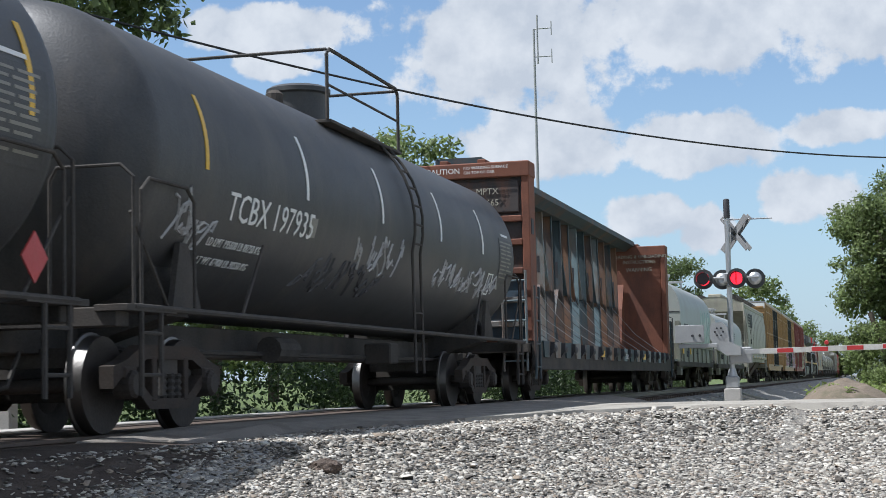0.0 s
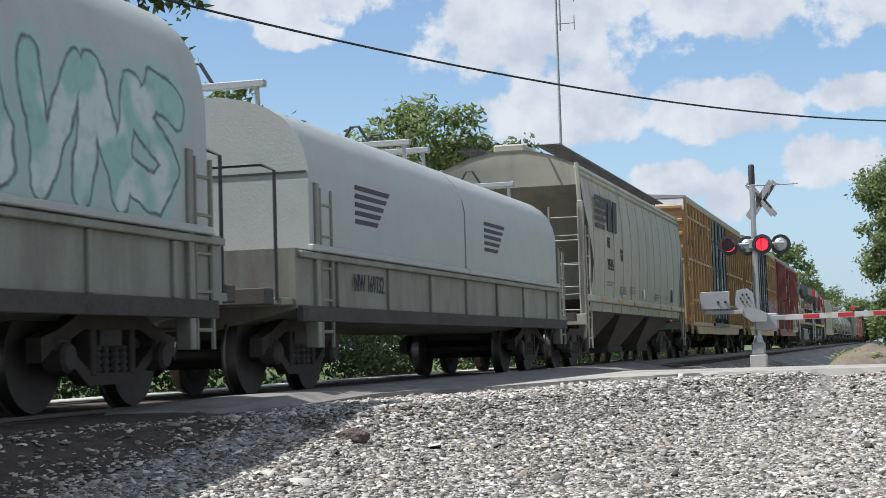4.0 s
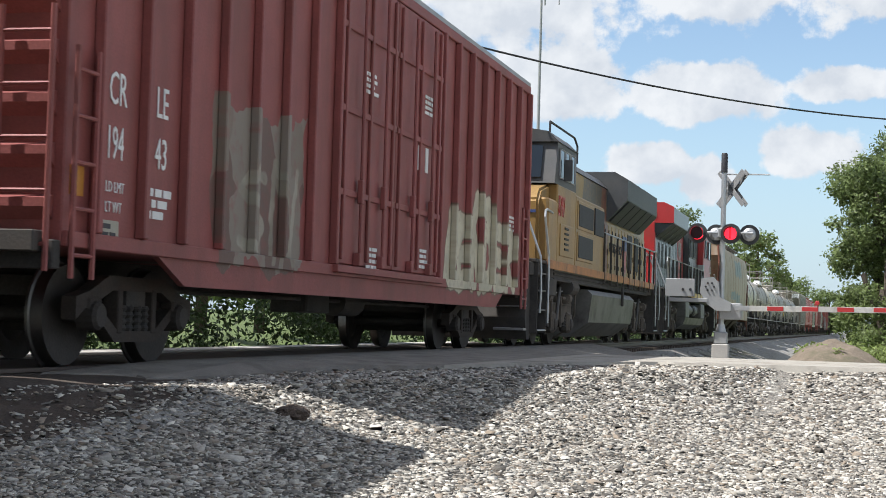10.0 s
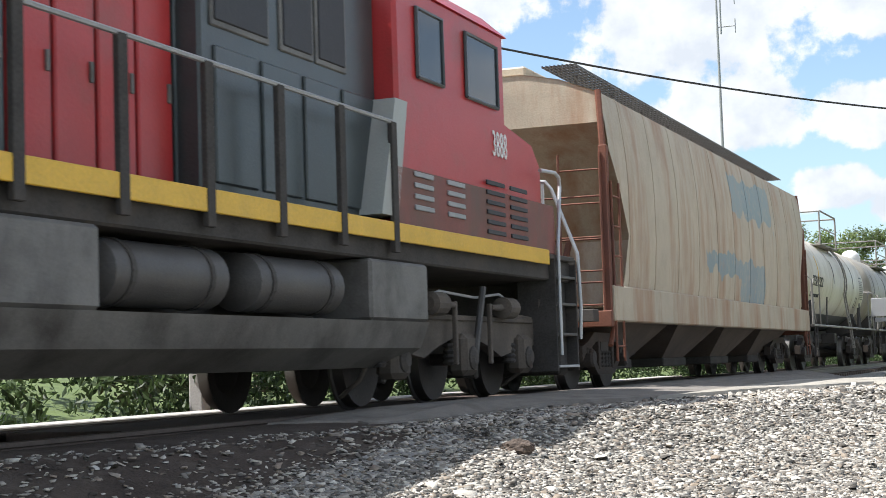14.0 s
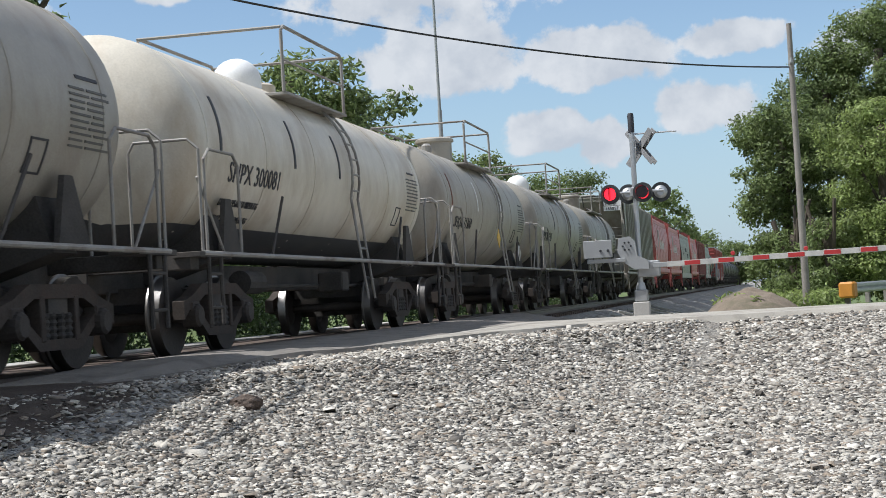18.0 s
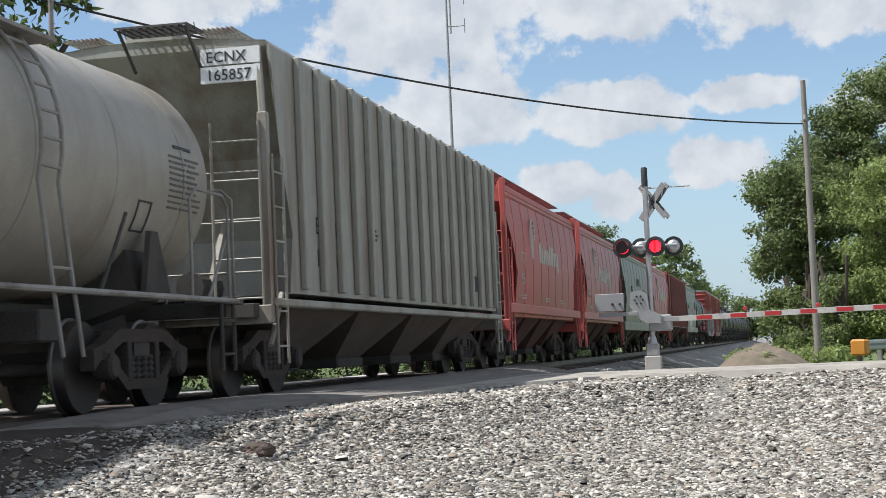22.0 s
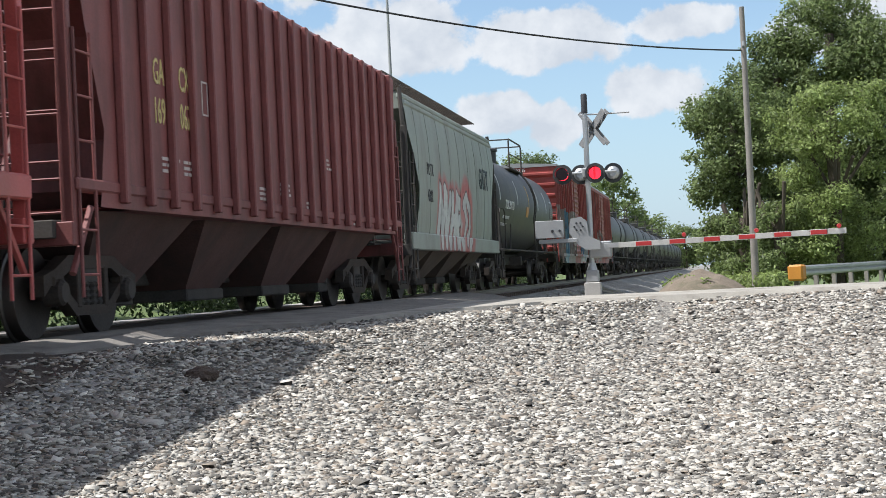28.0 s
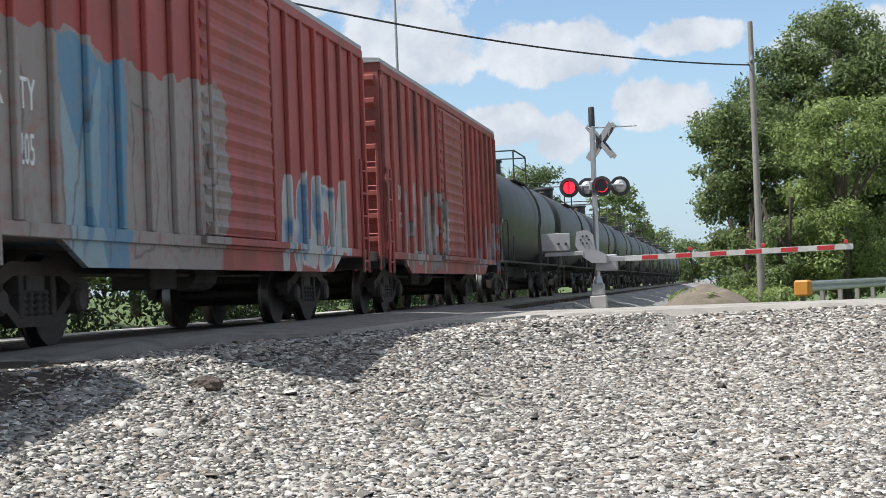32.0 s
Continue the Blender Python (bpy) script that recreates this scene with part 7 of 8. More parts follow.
    for x, w in ((c0 + 0.5, 0.7), (c0 + 1.9, 1.0)):
        part("side_window", box(B(), x, x + w, -1.5, -1.46, 3.3, 4.0, 0.012), M["glass"], car)
        part("window_frame", tube(B(), [(x, -1.5, 3.3), (x + w, -1.5, 3.3), (x + w, -1.5, 4.0), (x, -1.5, 4.0), (x, -1.5, 3.3)], 0.025, 5), K, car)
    bm = prism(B(), [(c0 + 3.2, Z), (c0 + 3.2, 3.3), (c0 + 4.7, 3.1), (c0 + 5.0, 2.85), (c0 + 5.0, Z)], -1.3, 1.3, "y")
    part("nose", bm, M["cnred"], car)
    part("lower_cab", box(B(), c0 - 0.1, c0 + 4.9, -1.5, -1.44, Z, 2.35, 0.01), M["cabdirt"], car)
    for x in (c0 + 0.3, c0 + 1.2):
        louvres(car, x, 1.95, 0.5, 4, -1.5, M["galv"])
    for x in (c0 + 2.4, c0 + 3.2):
        louvres(car, x, 1.85, 0.6, 6, -1.5, M["hazy"])
    bm = prism(B(), [(-1.1, 0.42), (-1.4, 0.6), (-1.5, 0.85), (1.5, 0.85), (1.4, 0.6), (1.1, 0.42)], 7.6, 14.7)
    part("fuel_tank", bm, M["tankgrey"], car)
    for x0_, x1_ in ((7.6, 8.9), (13.3, 14.7)):
        part("tank_end", box(B(), x0_, x1_, -1.5, 1.5, 0.85, 1.42, 0.03), M["tankgrey"], car)
    part("tank_back", box(B(), 8.9, 13.3, -0.9, 0.9, 0.85, 1.42), M["under"], car)
    for x in (9.1, 11.2):
        part("air_reservoir", lathe(B(), [(x, 0.10), (x + 0.08, 0.24), (x + 1.65, 0.24), (x + 1.73, 0.10)], 20, "x", (0, -1.2, 1.14)), M["pipe"], car, smooth=True)
        for q in (0.3, 1.4):
            part("strap", lathe(B(), [(x + q - 0.03, 0.25), (x + q + 0.03, 0.25)], 20, "x", (0, -1.2, 1.14)), M["under"], car)
    handrail(car, [2.1 + i * (c0 - 2.3) / 10 for i in range(11)], Z, 2.75, -1.5, M["under"], post_w=0.12, top_mat=M["galv"])
    stair(car, 1.42, -1, M["under"], M["silver"], 0.46)
    stair(car, length - 1.2, 1, M["under"], M["silver"])
    for x in (0.75, length - 1.1):
        part("pilot", box(B(), x, x + 0.35, -1.35, 1.35, 0.25, 1.6, 0.03), M["under"], car)
    part("lamp_housing", lathe(B(), [(1.83, 0.12), (1.95, 0.15)], 18, "x", (0, -0.4, 2.3)), M["galv"], car)
    part("lamp_glass", lathe(B(), [(1.80, 0.08), (1.84, 0.09)], 18, "x", (0, -0.4, 2.3)), M["lgrey"], car)
    part("headlight_plate", box(B(), 1.91, 1.97, -0.12, 0.46, 3.72, 4.0, 0.03), M["galv"], car)
    for y in (0.02, 0.32):
        part("headlight", lathe(B(), [(1.87, 0.075), (1.96, 0.105)], 18, "x", (0, y, 3.86)), M["silver"], car)
        part("lens", lathe(B(), [(1.855, 0.05), (1.872, 0.085)], 18, "x", (0, y, 3.86)), M["glass"], car)
    part("end_recess", box(B(), 1.92, 1.96, -0.08, 0.42, 3.22, 3.6, 0.01), M["locoblack"], car)
    part("chain", tube(B(), [(1.05, -0.9, 2.7), (1.05, -0.5, 2.45), (1.05, -0.1, 2.65)], 0.015, 5), M["hazy"], car)
    for y in (-0.95, -0.1, 0.75):
        part("end_rail", tube(B(), [(1.0, y, Z), (1.0, y, 2.75), (1.0, y + 0.25, 2.75)], 0.024, 6), M["cnred"], car)
    return car


M["upsill"] = mat("loco_sill_orange", (0.42, 0.17, 0.05), 0.5, vary=0.2, dirt=GRIME, dirt_amt=0.45)
M["uproof"] = mat("loco_roof_grey", (0.065, 0.067, 0.068), 0.5, vary=0.2, dirt=(0.09, 0.085, 0.08), dirt_amt=0.4)
M["upflag"] = sprayed(mat("loco_yellow_flagged", (0.36, 0.22, 0.06), 0.4, vary=0.1, dirt=(0.22, 0.15, 0.07), dirt_amt=0.45, streak=0.2), [((8.6, 12.6, 1.9, 4.2), ((0.16, 0.055, 0.045), (0.13, 0.11, 0.10), (0.09, 0.085, 0.085)), 1.8, None, 21)])
M["markblue"] = mat("emblem_blue", (0.05, 0.08, 0.22), 0.45, vary=0.15)
M["tankgrey"] = mat("dull_tank_grey", (0.15, 0.143, 0.13), 0.5, vary=0.2, dirt=(0.05, 0.045, 0.04), dirt_amt=0.5)
M["pipe"] = mat("dusty_pipe", (0.07, 0.065, 0.06), 0.5, vary=0.25)
M["locoblack"] = mat("loco_black", (0.05, 0.062, 0.063), 0.3, vary=0.25, dirt=(0.05, 0.055, 0.055), dirt_amt=0.4, streak=0.2)
M["cabdirt"] = mat("cab_dirty_red", (0.20, 0.06, 0.045), 0.6, vary=0.25, dirt=(0.12, 0.07, 0.05), dirt_amt=0.55, streak=0.4)


# ---- the train, front to back ----
G = [-210.5, -192.45, -175.3, -152.4, -138.2, -121.75, -104.4, -84.6, -65.15, -46.1, -25.1, -4.5, 14.6, 28.75, 41.2, 55.2, 68.1, 81.6, 93.2, 110.3, 124.0, 137.5, 151.6, 164.2, 180.8, 194.4, 211.55, 227.5, 243.5]
# how far the painted marks of a car lie from its coupler datum
MARK_SHIFT = {1: -0.6, 3: -0.2, 6: 0.1, 8: -0.05}


def span(i):
    return G[i], G[i + 1] - G[i]


CAR = {}
CAR[0] = tank_car(*span(0), M["black"], "black tank car with yellow reflector strips and white stencils", inset_far=0.25)
CAR[1] = tank_car(*span(1), M["black"], "black tank car with white stencils and scratched graffiti", inset_far=0.4, shift=0.1)
CAR[2] = centerbeam(*span(2), "empty slate-blue centerbeam flatcar with rusty bulkheads")
CAR[3] = coil_car(*span(3), "coil car with a long white hood and pale green graffiti")
CAR[4] = coil_car(*span(4), "coil car with two low off-white hoods and lifting brackets", hoods=2)
CAR[5] = hopper(*span(5), M["lgrey"], "light grey covered hopper with dark lettering", top=4.6, seams=12, sill_z=1.43, sill_h=0.07, bays=3, lip=0.1, ins=0.95)
CAR[6] = boxcar(*span(6), M["yellow"], "yellow high-cube boxcar with black double plug doors", girts=(1.81, 3.05, 4.35), doors=4.9, door_mat=M["blackpaint"], ribs=9, rib_d=0.07)
CAR[7] = boxcar(*span(7), M["yellow_pink"], "yellow high-cube boxcar with black doors and pink graffiti", girts=(1.81, 3.05, 4.35), doors=4.9, door_mat=M["black_pink"], ribs=9, rib_d=0.07, door_off=0.3)
CAR[8] = boxcar(*span(8), M["oxide_cream"], "dark red ribbed boxcar with double plug doors and cream graffiti", ribs=8, rib_d=0.1, doors=4.75, ins=(0.65, 0.4), door_off=0.2, rib_start=0.42)
CAR[9] = loco_yellow(*span(9))
CAR[10] = loco_red(*span(10))
CAR[11] = hopper(*span(11), M["tan_blue"], "weathered tan covered hopper with rust stains and faded blue paint", top=4.6, seams=11, sill_mat=M["tan"], lip=0.0, sill_z=1.2, sill_h=0.25, ins=0.9, frame_mat=M["rustbrown"])
CAR[12] = tank_car(*span(12), M["whitetank"], "cream-white tank car with a black belly", r=1.28, zc=2.43, belly=(-46, M["black"]), platform="rail", rail=M["dullrail"], rings=6, white_dome=True, inset_far=0.6, shift=0.02)
CAR[13] = tank_car(*span(13), M["greytank"], "grimy grey tank car with dark stencils", r=1.28, zc=2.43, platform="rail", rail=M["dullrail"], rings=6, white_dome=True, inset_far=0.6, shift=0.5)
CAR[14] = tank_car(*span(14), M["whitetank"], "cream-white tank car with a black belly and white dome", r=1.28, zc=2.43, belly=(-46, M["black"]), platform="rail", rail=M["dullrail"], rings=6, white_dome=True, inset_far=0.65, shift=-0.07)
CAR[15] = tank_car(*span(15), M["greytank"], "grimy grey tank car with white grab rails", r=1.28, zc=2.43, platform="rail", rail=M["dullrail"], rings=6, inset_far=0.65, shift=0.05)
CAR[16] = tank_car(*span(16), M["greytank"], "dusty grey tank car with a yellow diamond placard", r=1.28, zc=2.43, platform="rail", rail=M["dullrail"], rings=6, white_dome=True, inset_far=0.7, shift=0.1)
CAR[17] = tank_car(*span(17), M["greytank"], "dull grey tank car with white stencil panel", r=1.28, zc=2.43, platform="rail", rail=M["dullrail"], rings=6, inset_far=0.25, shift=0.1)
CAR[18] = hopper(*span(18), M["postgrey"], "pale grey covered hopper with vertical side posts", top=4.65, curved=False, ribs=17, seams=0, notch=0.75, sill_z=1.13, sill_h=0.05, ins=0.75, walk_mat=M["postgrey"], crossover=True)
for i in (19, 20, 22):
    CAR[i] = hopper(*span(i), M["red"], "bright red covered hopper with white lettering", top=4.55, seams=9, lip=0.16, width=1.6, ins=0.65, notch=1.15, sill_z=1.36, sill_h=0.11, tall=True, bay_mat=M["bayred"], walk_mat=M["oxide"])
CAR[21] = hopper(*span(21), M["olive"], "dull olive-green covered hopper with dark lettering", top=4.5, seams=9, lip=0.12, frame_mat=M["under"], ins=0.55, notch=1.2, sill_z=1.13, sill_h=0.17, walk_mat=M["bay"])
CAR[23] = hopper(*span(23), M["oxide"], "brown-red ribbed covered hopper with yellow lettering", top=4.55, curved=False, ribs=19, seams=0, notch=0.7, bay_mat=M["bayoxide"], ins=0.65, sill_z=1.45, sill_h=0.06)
CAR[24] = hopper(*span(24), M["green_tag"], "pale green covered hopper with white and red graffiti", top=4.5, seams=9, lip=0.12, frame_mat=M["under"], ins=0.65, notch=1.0, sill_z=1.16, sill_h=0.17, walk_mat=M["bay"])
CAR[25] = tank_car(*span(25), M["black"], "black tank car with white reflector strips and an orange placard", inset_far=0.45, shift=0.0)
CAR[26] = boxcar(*span(26), M["box_blue"], "red boxcar with a corrugated door and blue graffiti", top=4.6, ribs=8, rib_d=0.07, doors=3.0, door_style="slide", end_ribs=8)
CAR[27] = boxcar(*span(27), M["box_fade"], "faded red boxcar with a corrugated sliding door", top=4.6, ribs=8, rib_d=0.07, doors=3.0, door_style="slide", end_ribs=8)
CAR[28] = tank_car(G[28], 16.6, M["black"], "dusty black tank car in a long row")


def far_tanks():
    for i in range(11):
        c = copy_thing(CAR[28], Matrix())
        x0 = G[28] + 16.6 * (i + 1)
        CARS.append((c, x0, 16.6))


far_tanks()


# ---- lettering, placards and painted marks ----
BARE = {i: set(CAR[i].children) for i in MARK_SHIFT}
def bars(car, x, z, w, rows, material, y, h=0.035, gap=0.03, name="stencil_line", seed=1):
    """Small unreadable stencilling: rows of short flat dashes."""
    rnd = random.Random(seed)
    for r in range(rows):
        xx, end = x, x + w * rnd.uniform(0.75, 1.0)
        while xx < end:
            q = rnd.uniform(0.08, 0.22)
            part(name, box(B(), xx, xx + q, y - 0.006, y + 0.004, z - r * (h + gap) - h, z - r * (h + gap)), material, car)
            xx += q + 0.04


def outline_mark(car, x, z, w, h, y, material):
    bm = B()
    for q in ((x, x + w, z, z + 0.02), (x, x + w, z + h - 0.02, z + h), (x, x + 0.02, z, z + h), (x + w - 0.02, x + w, z, z + h)):
        box(bm, q[0], q[1], y - 0.006, y + 0.004, q[2], q[3])
    part("outline_mark", bm, material, car)


def tank_marks(i, text, x, up, size, material, strips, strip_mat, small_x=None, r=1.45, zc=2.62, squeeze=1.05, strip_a=(-4, 26), far=0.6):
    car = CAR[i]
    wrap_text(car, text, x, zc, r, up, size, material, squeeze=squeeze)
    for sx, m in zip(strips, strip_mat):
        arc_plate(car, "reflector_strip", sx - 0.04, sx + 0.04, zc, r, strip_a[0], strip_a[1], m)
    if small_x is not None:
        for row in range(2):
            wrap_text(car, ("LD LMT 195600 LB 88750 KG", "LT WT 67400 LB 30550 KG")[row], small_x, zc, r, up - 0.30 - 0.22 * row, 0.13, material, squeeze=0.9)
    L = G[i + 1] - G[i]
    # data panel near the far end
    p = L - far - 1.62
    if material is not K_:
        arc_plate(car, "data_panel", p - 0.06, p + 0.98, zc, r, -20, 11, M["black"], 0.006)
    ink = M["stencilgrey"] if material is K_ else M["faintmark"]
    rnd = random.Random(i)
    for row in range(10):
        q = p + rnd.uniform(0.28, 0.5)
        arc_plate(car, "data_line", p, q, zc, r, 8 - row * 2.7, 9.0 - row * 2.7, ink)
        arc_plate(car, "data_line", q + 0.06, p + rnd.uniform(0.7, 0.92), zc, r, 8 - row * 2.7, 9.1 - row * 2.7, ink)
    arc_plate(car, "data_heading", p + 0.2, p + 0.7, zc, r, 13, 14.6, material)
    # outlined notice below the panel
    for x0_, x1_, a0, a1 in ((p - 0.75, p - 0.4, -30, -29), (p - 0.75, p - 0.4, -16, -15), (p - 0.75, p - 0.72, -29, -16), (p - 0.43, p - 0.4, -29, -16)):
        arc_plate(car, "notice_edge", x0_, x1_, zc, r, a0, a1, material)


M["stencilgrey"] = mat("worn_stencil_grey", (0.10, 0.095, 0.085), 0.6, vary=0.3)
M["dullyellow"] = mat("faded_reflector", (0.42, 0.25, 0.06), 0.5, vary=0.2)
W_, Y_, K_ = M["white"], M["stripe"], M["hazy"]
tank_marks(1, "TCBX 197935", 3.5, -0.53, 0.42, W_, (2.85, 5.75, 8.7, 11.7, 14.4), (Y_, W_, W_, W_, W_), small_x=3.3, far=0.4 - 0.6)
arc_plate(CAR[1], "plate_mark", 5.95, 6.17, 2.62, 1.45, -20, -11, M["faintmark"])
tank_marks(25, "TILX 291778", 2.5, -0.29, 0.36, W_, (1.3, 5.4, 8.4, 11.1, 13.7), (W_, W_, Y_, W_, W_), small_x=2.4, far=0.45)
arc_plate(CAR[25], "placard", 7.75, 8.35, 2.62, 1.45, -16, -3, M["orange"], 0.01)
tank_marks(0, "TCBX 197015", 3.5, -0.53, 0.42, W_, (2.9, 5.7, 8.6, 11.4, 16.9), (Y_, W_, W_, W_, Y_), far=0.25)
GREY_TANK = dict(r=1.28, zc=2.43)
tank_marks(12, "ITFX 915252", 2.27, -0.25, 0.38, K_, (3.3, 6.2, 10.4), (Y_, K_, K_), small_x=2.2, squeeze=0.92, far=0.6, **GREY_TANK)
tank_marks(13, "GAMX 5777", 2.29, -0.42, 0.34, K_, (1.9, 5.4), (K_, K_), small_x=2.4, far=0.6, squeeze=0.95, **GREY_TANK)
tank_marks(14, "SHPX 300081", 2.23, -0.42, 0.35, K_, (1.9, 4.9, 7.2), (K_, K_, K_), small_x=2.2, far=0.65, **GREY_TANK)
tank_marks(15, "SHQX 71360", 2.28, -0.50, 0.33, K_, (1.9, 4.8, 7.9), (M["rustbrown"], W_, W_), far=0.65, **GREY_TANK)
tank_marks(16, "SHPX 203155", 2.15, -0.46, 0.36, K_, (4.8,), (K_,), far=0.7, **GREY_TANK)
tank_marks(17, "UTLX 203523", 2.25, -0.44, 0.33, K_, (4.8,), (W_,), far=0.25, **GREY_TANK)


def diamond(car, x, z, y, s, material):
    bm = prism(B(), [(x - s, z), (x, z - s), (x + s, z), (x, z + s)], y - 0.012, y, "y")
    part("placard", bm, material, car)


diamond(CAR[0], 16.8, 1.42, -1.52, 0.2, M["cnred"])
diamond(CAR[15], 6.85, 1.8, -1.36, 0.22, Y_)
diamond(CAR[15], 9.6, 1.5, -1.4, 0.2, W_)
diamond(CAR[15], 9.6, 1.5, -1.413, 0.15, M["greytank"])


def scribble(car, x0, x1, z0, z1, r, zc, material, seed, n=9, name="sprayed_tag"):
    """Loose spray-can strokes that follow the tank side."""
    rnd = random.Random(seed)
    for i in range(n):
        x = x0 + (x1 - x0) * i / n
        pts = []
        for j in range(5):
            pts.append((x + rnd.uniform(-0.25, 0.35), z0 + (z1 - z0) * rnd.random()))
        fine = []
        for (ax, az_), (bx, bz) in zip(pts, pts[1:]):
            for q in range(4):
                f = q / 4
                xx, zz = ax + (bx - ax) * f, az_ + (bz - az_) * f + 0.06 * math.sin(q * 1.7 + i)
                s = max(-0.98, min(0.98, (zz - zc) / r))
                fine.append((xx, -(r + 0.002) * math.sqrt(1 - s * s) if r else -1.5, zz))
        part(name, tube(B(), fine, 0.018, 4), material, car)


SPRAY = mat("spray_grey", (0.42, 0.42, 0.42), 0.7, vary=0.3)
scribble(CAR[1], 2.4, 3.3, 1.75, 2.3, 1.45, 2.62, SPRAY, 1, 4)
scribble(CAR[1], 6.4, 9.4, 1.55, 1.95, 1.45, 2.62, mat("spray_dull", (0.08, 0.08, 0.085), 0.7), 2, 8)
scribble(CAR[1], 8.0, 9.8, 1.85, 2.35, 1.45, 2.62, SPRAY, 3, 6)
scribble(CAR[1], 11.9, 15.9, 1.85, 2.25, 1.45, 2.62, SPRAY, 4, 13)

# coil cars: striped emblem and word blocks drawn as plain bars
def striped_emblem(car, x, z, w, h, y, material, lean=0.0):
    n = 5
    for i in range(n):
        z0 = z + h * (n - 1 - i) / n
        d = lean * i
        bm = prism(B(), [(x + d, z0), (x + w - 0.12 * i + d, z0), (x + w - 0.12 * i + 0.06 + d, z0 + h / n * 0.55), (x + d + 0.02, z0 + h / n * 0.55)], y - 0.008, y, "y")
        part("emblem_stripe", bm, material, car)


striped_emblem(CAR[3], 3.45, 1.8, 1.1, 0.5, -1.5, K_)
for x, w in ((4.85, 0.42), (5.35, 0.45)):
    part("emblem_letter_block", prism(B(), [(x, 1.8), (x + w * 0.8, 1.8), (x + w, 2.26), (x + 0.1, 2.26)], -1.51, -1.5, "y"), K_, CAR[3])
for z in (2.06, 1.78):
    bars(CAR[3], 6.0, z + 0.19, 2.3, 1, K_, -1.503, h=0.19, seed=int(z * 10), name="word_bar")
text_on(CAR[3], "163506", 3.9, 1.12, -1.505, 0.3, K_, squeeze=1.0)
end_text_at = Matrix.Translation((2.195, 0.3, 1.62)) @ Euler((radians(90), 0, radians(-90))).to_matrix().to_4x4()
text_on(CAR[3], "163506", 0, 0, 0, 0.26, K_).matrix_basis = end_text_at
for x in (2.75, 5.0):
    part("reflector", box(B(), x, x + 0.3, -1.525, -1.5, 1.22, 1.42), Y_, CAR[3])
bars(CAR[3], 7.2, 1.35, 1.0, 2, K_, -1.502, seed=5)
striped_emblem(CAR[4], 3.0, 1.95, 1.3, 0.5, -1.5, M["hazy"])
striped_emblem(CAR[4], 9.2, 1.95, 1.3, 0.5, -1.5, M["hazy"])
text_on(CAR[4], "NW 169732", 2.9, 1.15, -1.505, 0.3, K_, squeeze=0.75)

# centerbeam
def end_text(car, body, x, y, z, size, material):
    """Letters on an end that faces -x; y is where the line starts, reading towards -y."""
    o = text_on(car, body, 0, 0, 0, size, material)
    o.matrix_basis = Matrix.Translation((x, y, z)) @ Euler((radians(90), 0, radians(-90))).to_matrix().to_4x4()
    return o


text_on(CAR[2], "732665", 12.0, 0.92, -1.535, 0.17, W_)
end_text(CAR[2], "MPTX", 0.545, -0.42, 3.98, 0.17, M["lgrey"])
end_text(CAR[2], "732665", 0.545, -0.36, 3.76, 0.17, M["lgrey"])
end_text(CAR[2], "SPRG", 0.545, -0.6, 3.2, 0.09, M["lgrey"])
end_text(CAR[2], "CAUTION", 0.49, 0.55, 4.4, 0.15, W_)
end_text(CAR[2], "NO WALKING SURFACE", 0.49, -0.2, 4.47, 0.08, W_)
end_text(CAR[2], "ON TOP OF CAR", 0.49, -0.2, 4.38, 0.08, W_)
end_text(CAR[2], "LOADING & UNLOADING", 21.74, 0.25, 4.22, 0.15, M["lgrey"])
end_text(CAR[2], "INSTRUCTIONS", 21.74, -0.1, 4.05, 0.15, M["lgrey"])
end_text(CAR[2], "WARNING", 21.74, -0.2, 3.8, 0.17, M["lgrey"])
end_text(CAR[2], "WARNING", 21.74, 1.2, 3.8, 0.17, M["lgrey"])
for x in (8.1, 15.3):
    part("reflector", box(B(), x, x + 0.5, -1.54, -1.52, 0.93, 1.08), Y_, CAR[2])

# light grey hopper
striped_emblem(CAR[5], 2.0, 2.95, 1.55, 0.75, -1.60, K_)
for x, w in ((3.5, 0.55), (4.15, 0.6)):
    part("emblem_letter_block", prism(B(), [(x, 2.95), (x + w * 0.85, 2.95), (x + w, 3.65), (x + 0.08, 3.65)], -1.605, -1.59, "y"), K_, CAR[5])
text_on(CAR[5], "NS", 3.45, 2.58, -1.59, 0.34, K_, squeeze=0.8)
text_on(CAR[5], "295315", 3.4, 2.1, -1.59, 0.36, K_, squeeze=0.72)
outline_mark(CAR[5], 5.2, 2.36, 0.24, 0.28, -1.59, K_)
text_on(CAR[5], "PLATE", 5.225, 2.55, -1.59, 0.07, K_)
text_on(CAR[5], "C", 5.27, 2.40, -1.59, 0.15, K_)
for x, z, w, r in ((3.3, 1.85, 1.0, 2), (5.2, 1.78, 0.7, 3), (6.6, 1.82, 0.7, 3), (10.6, 1.75, 0.6, 3), (12.6, 1.75, 0.5, 2), (16.2, 1.95, 0.5, 2)):
    bars(CAR[5], x, z, w, r, M["faintmark"], -1.575, seed=int(x))
for i in range(7):
    part("reflector", box(B(), 2.4 + i * 2.2, 3.0 + i * 2.2, -1.615, -1.6, 1.39, 1.47), M["dullyellow"], CAR[5])
part("label", box(B(), 8.55, 8.75, -1.585, -1.57, 1.6, 1.82), W_, CAR[5])
part("label", box(B(), 13.7, 13.95, -1.585, -1.57, 1.6, 1.95), K_, CAR[5])

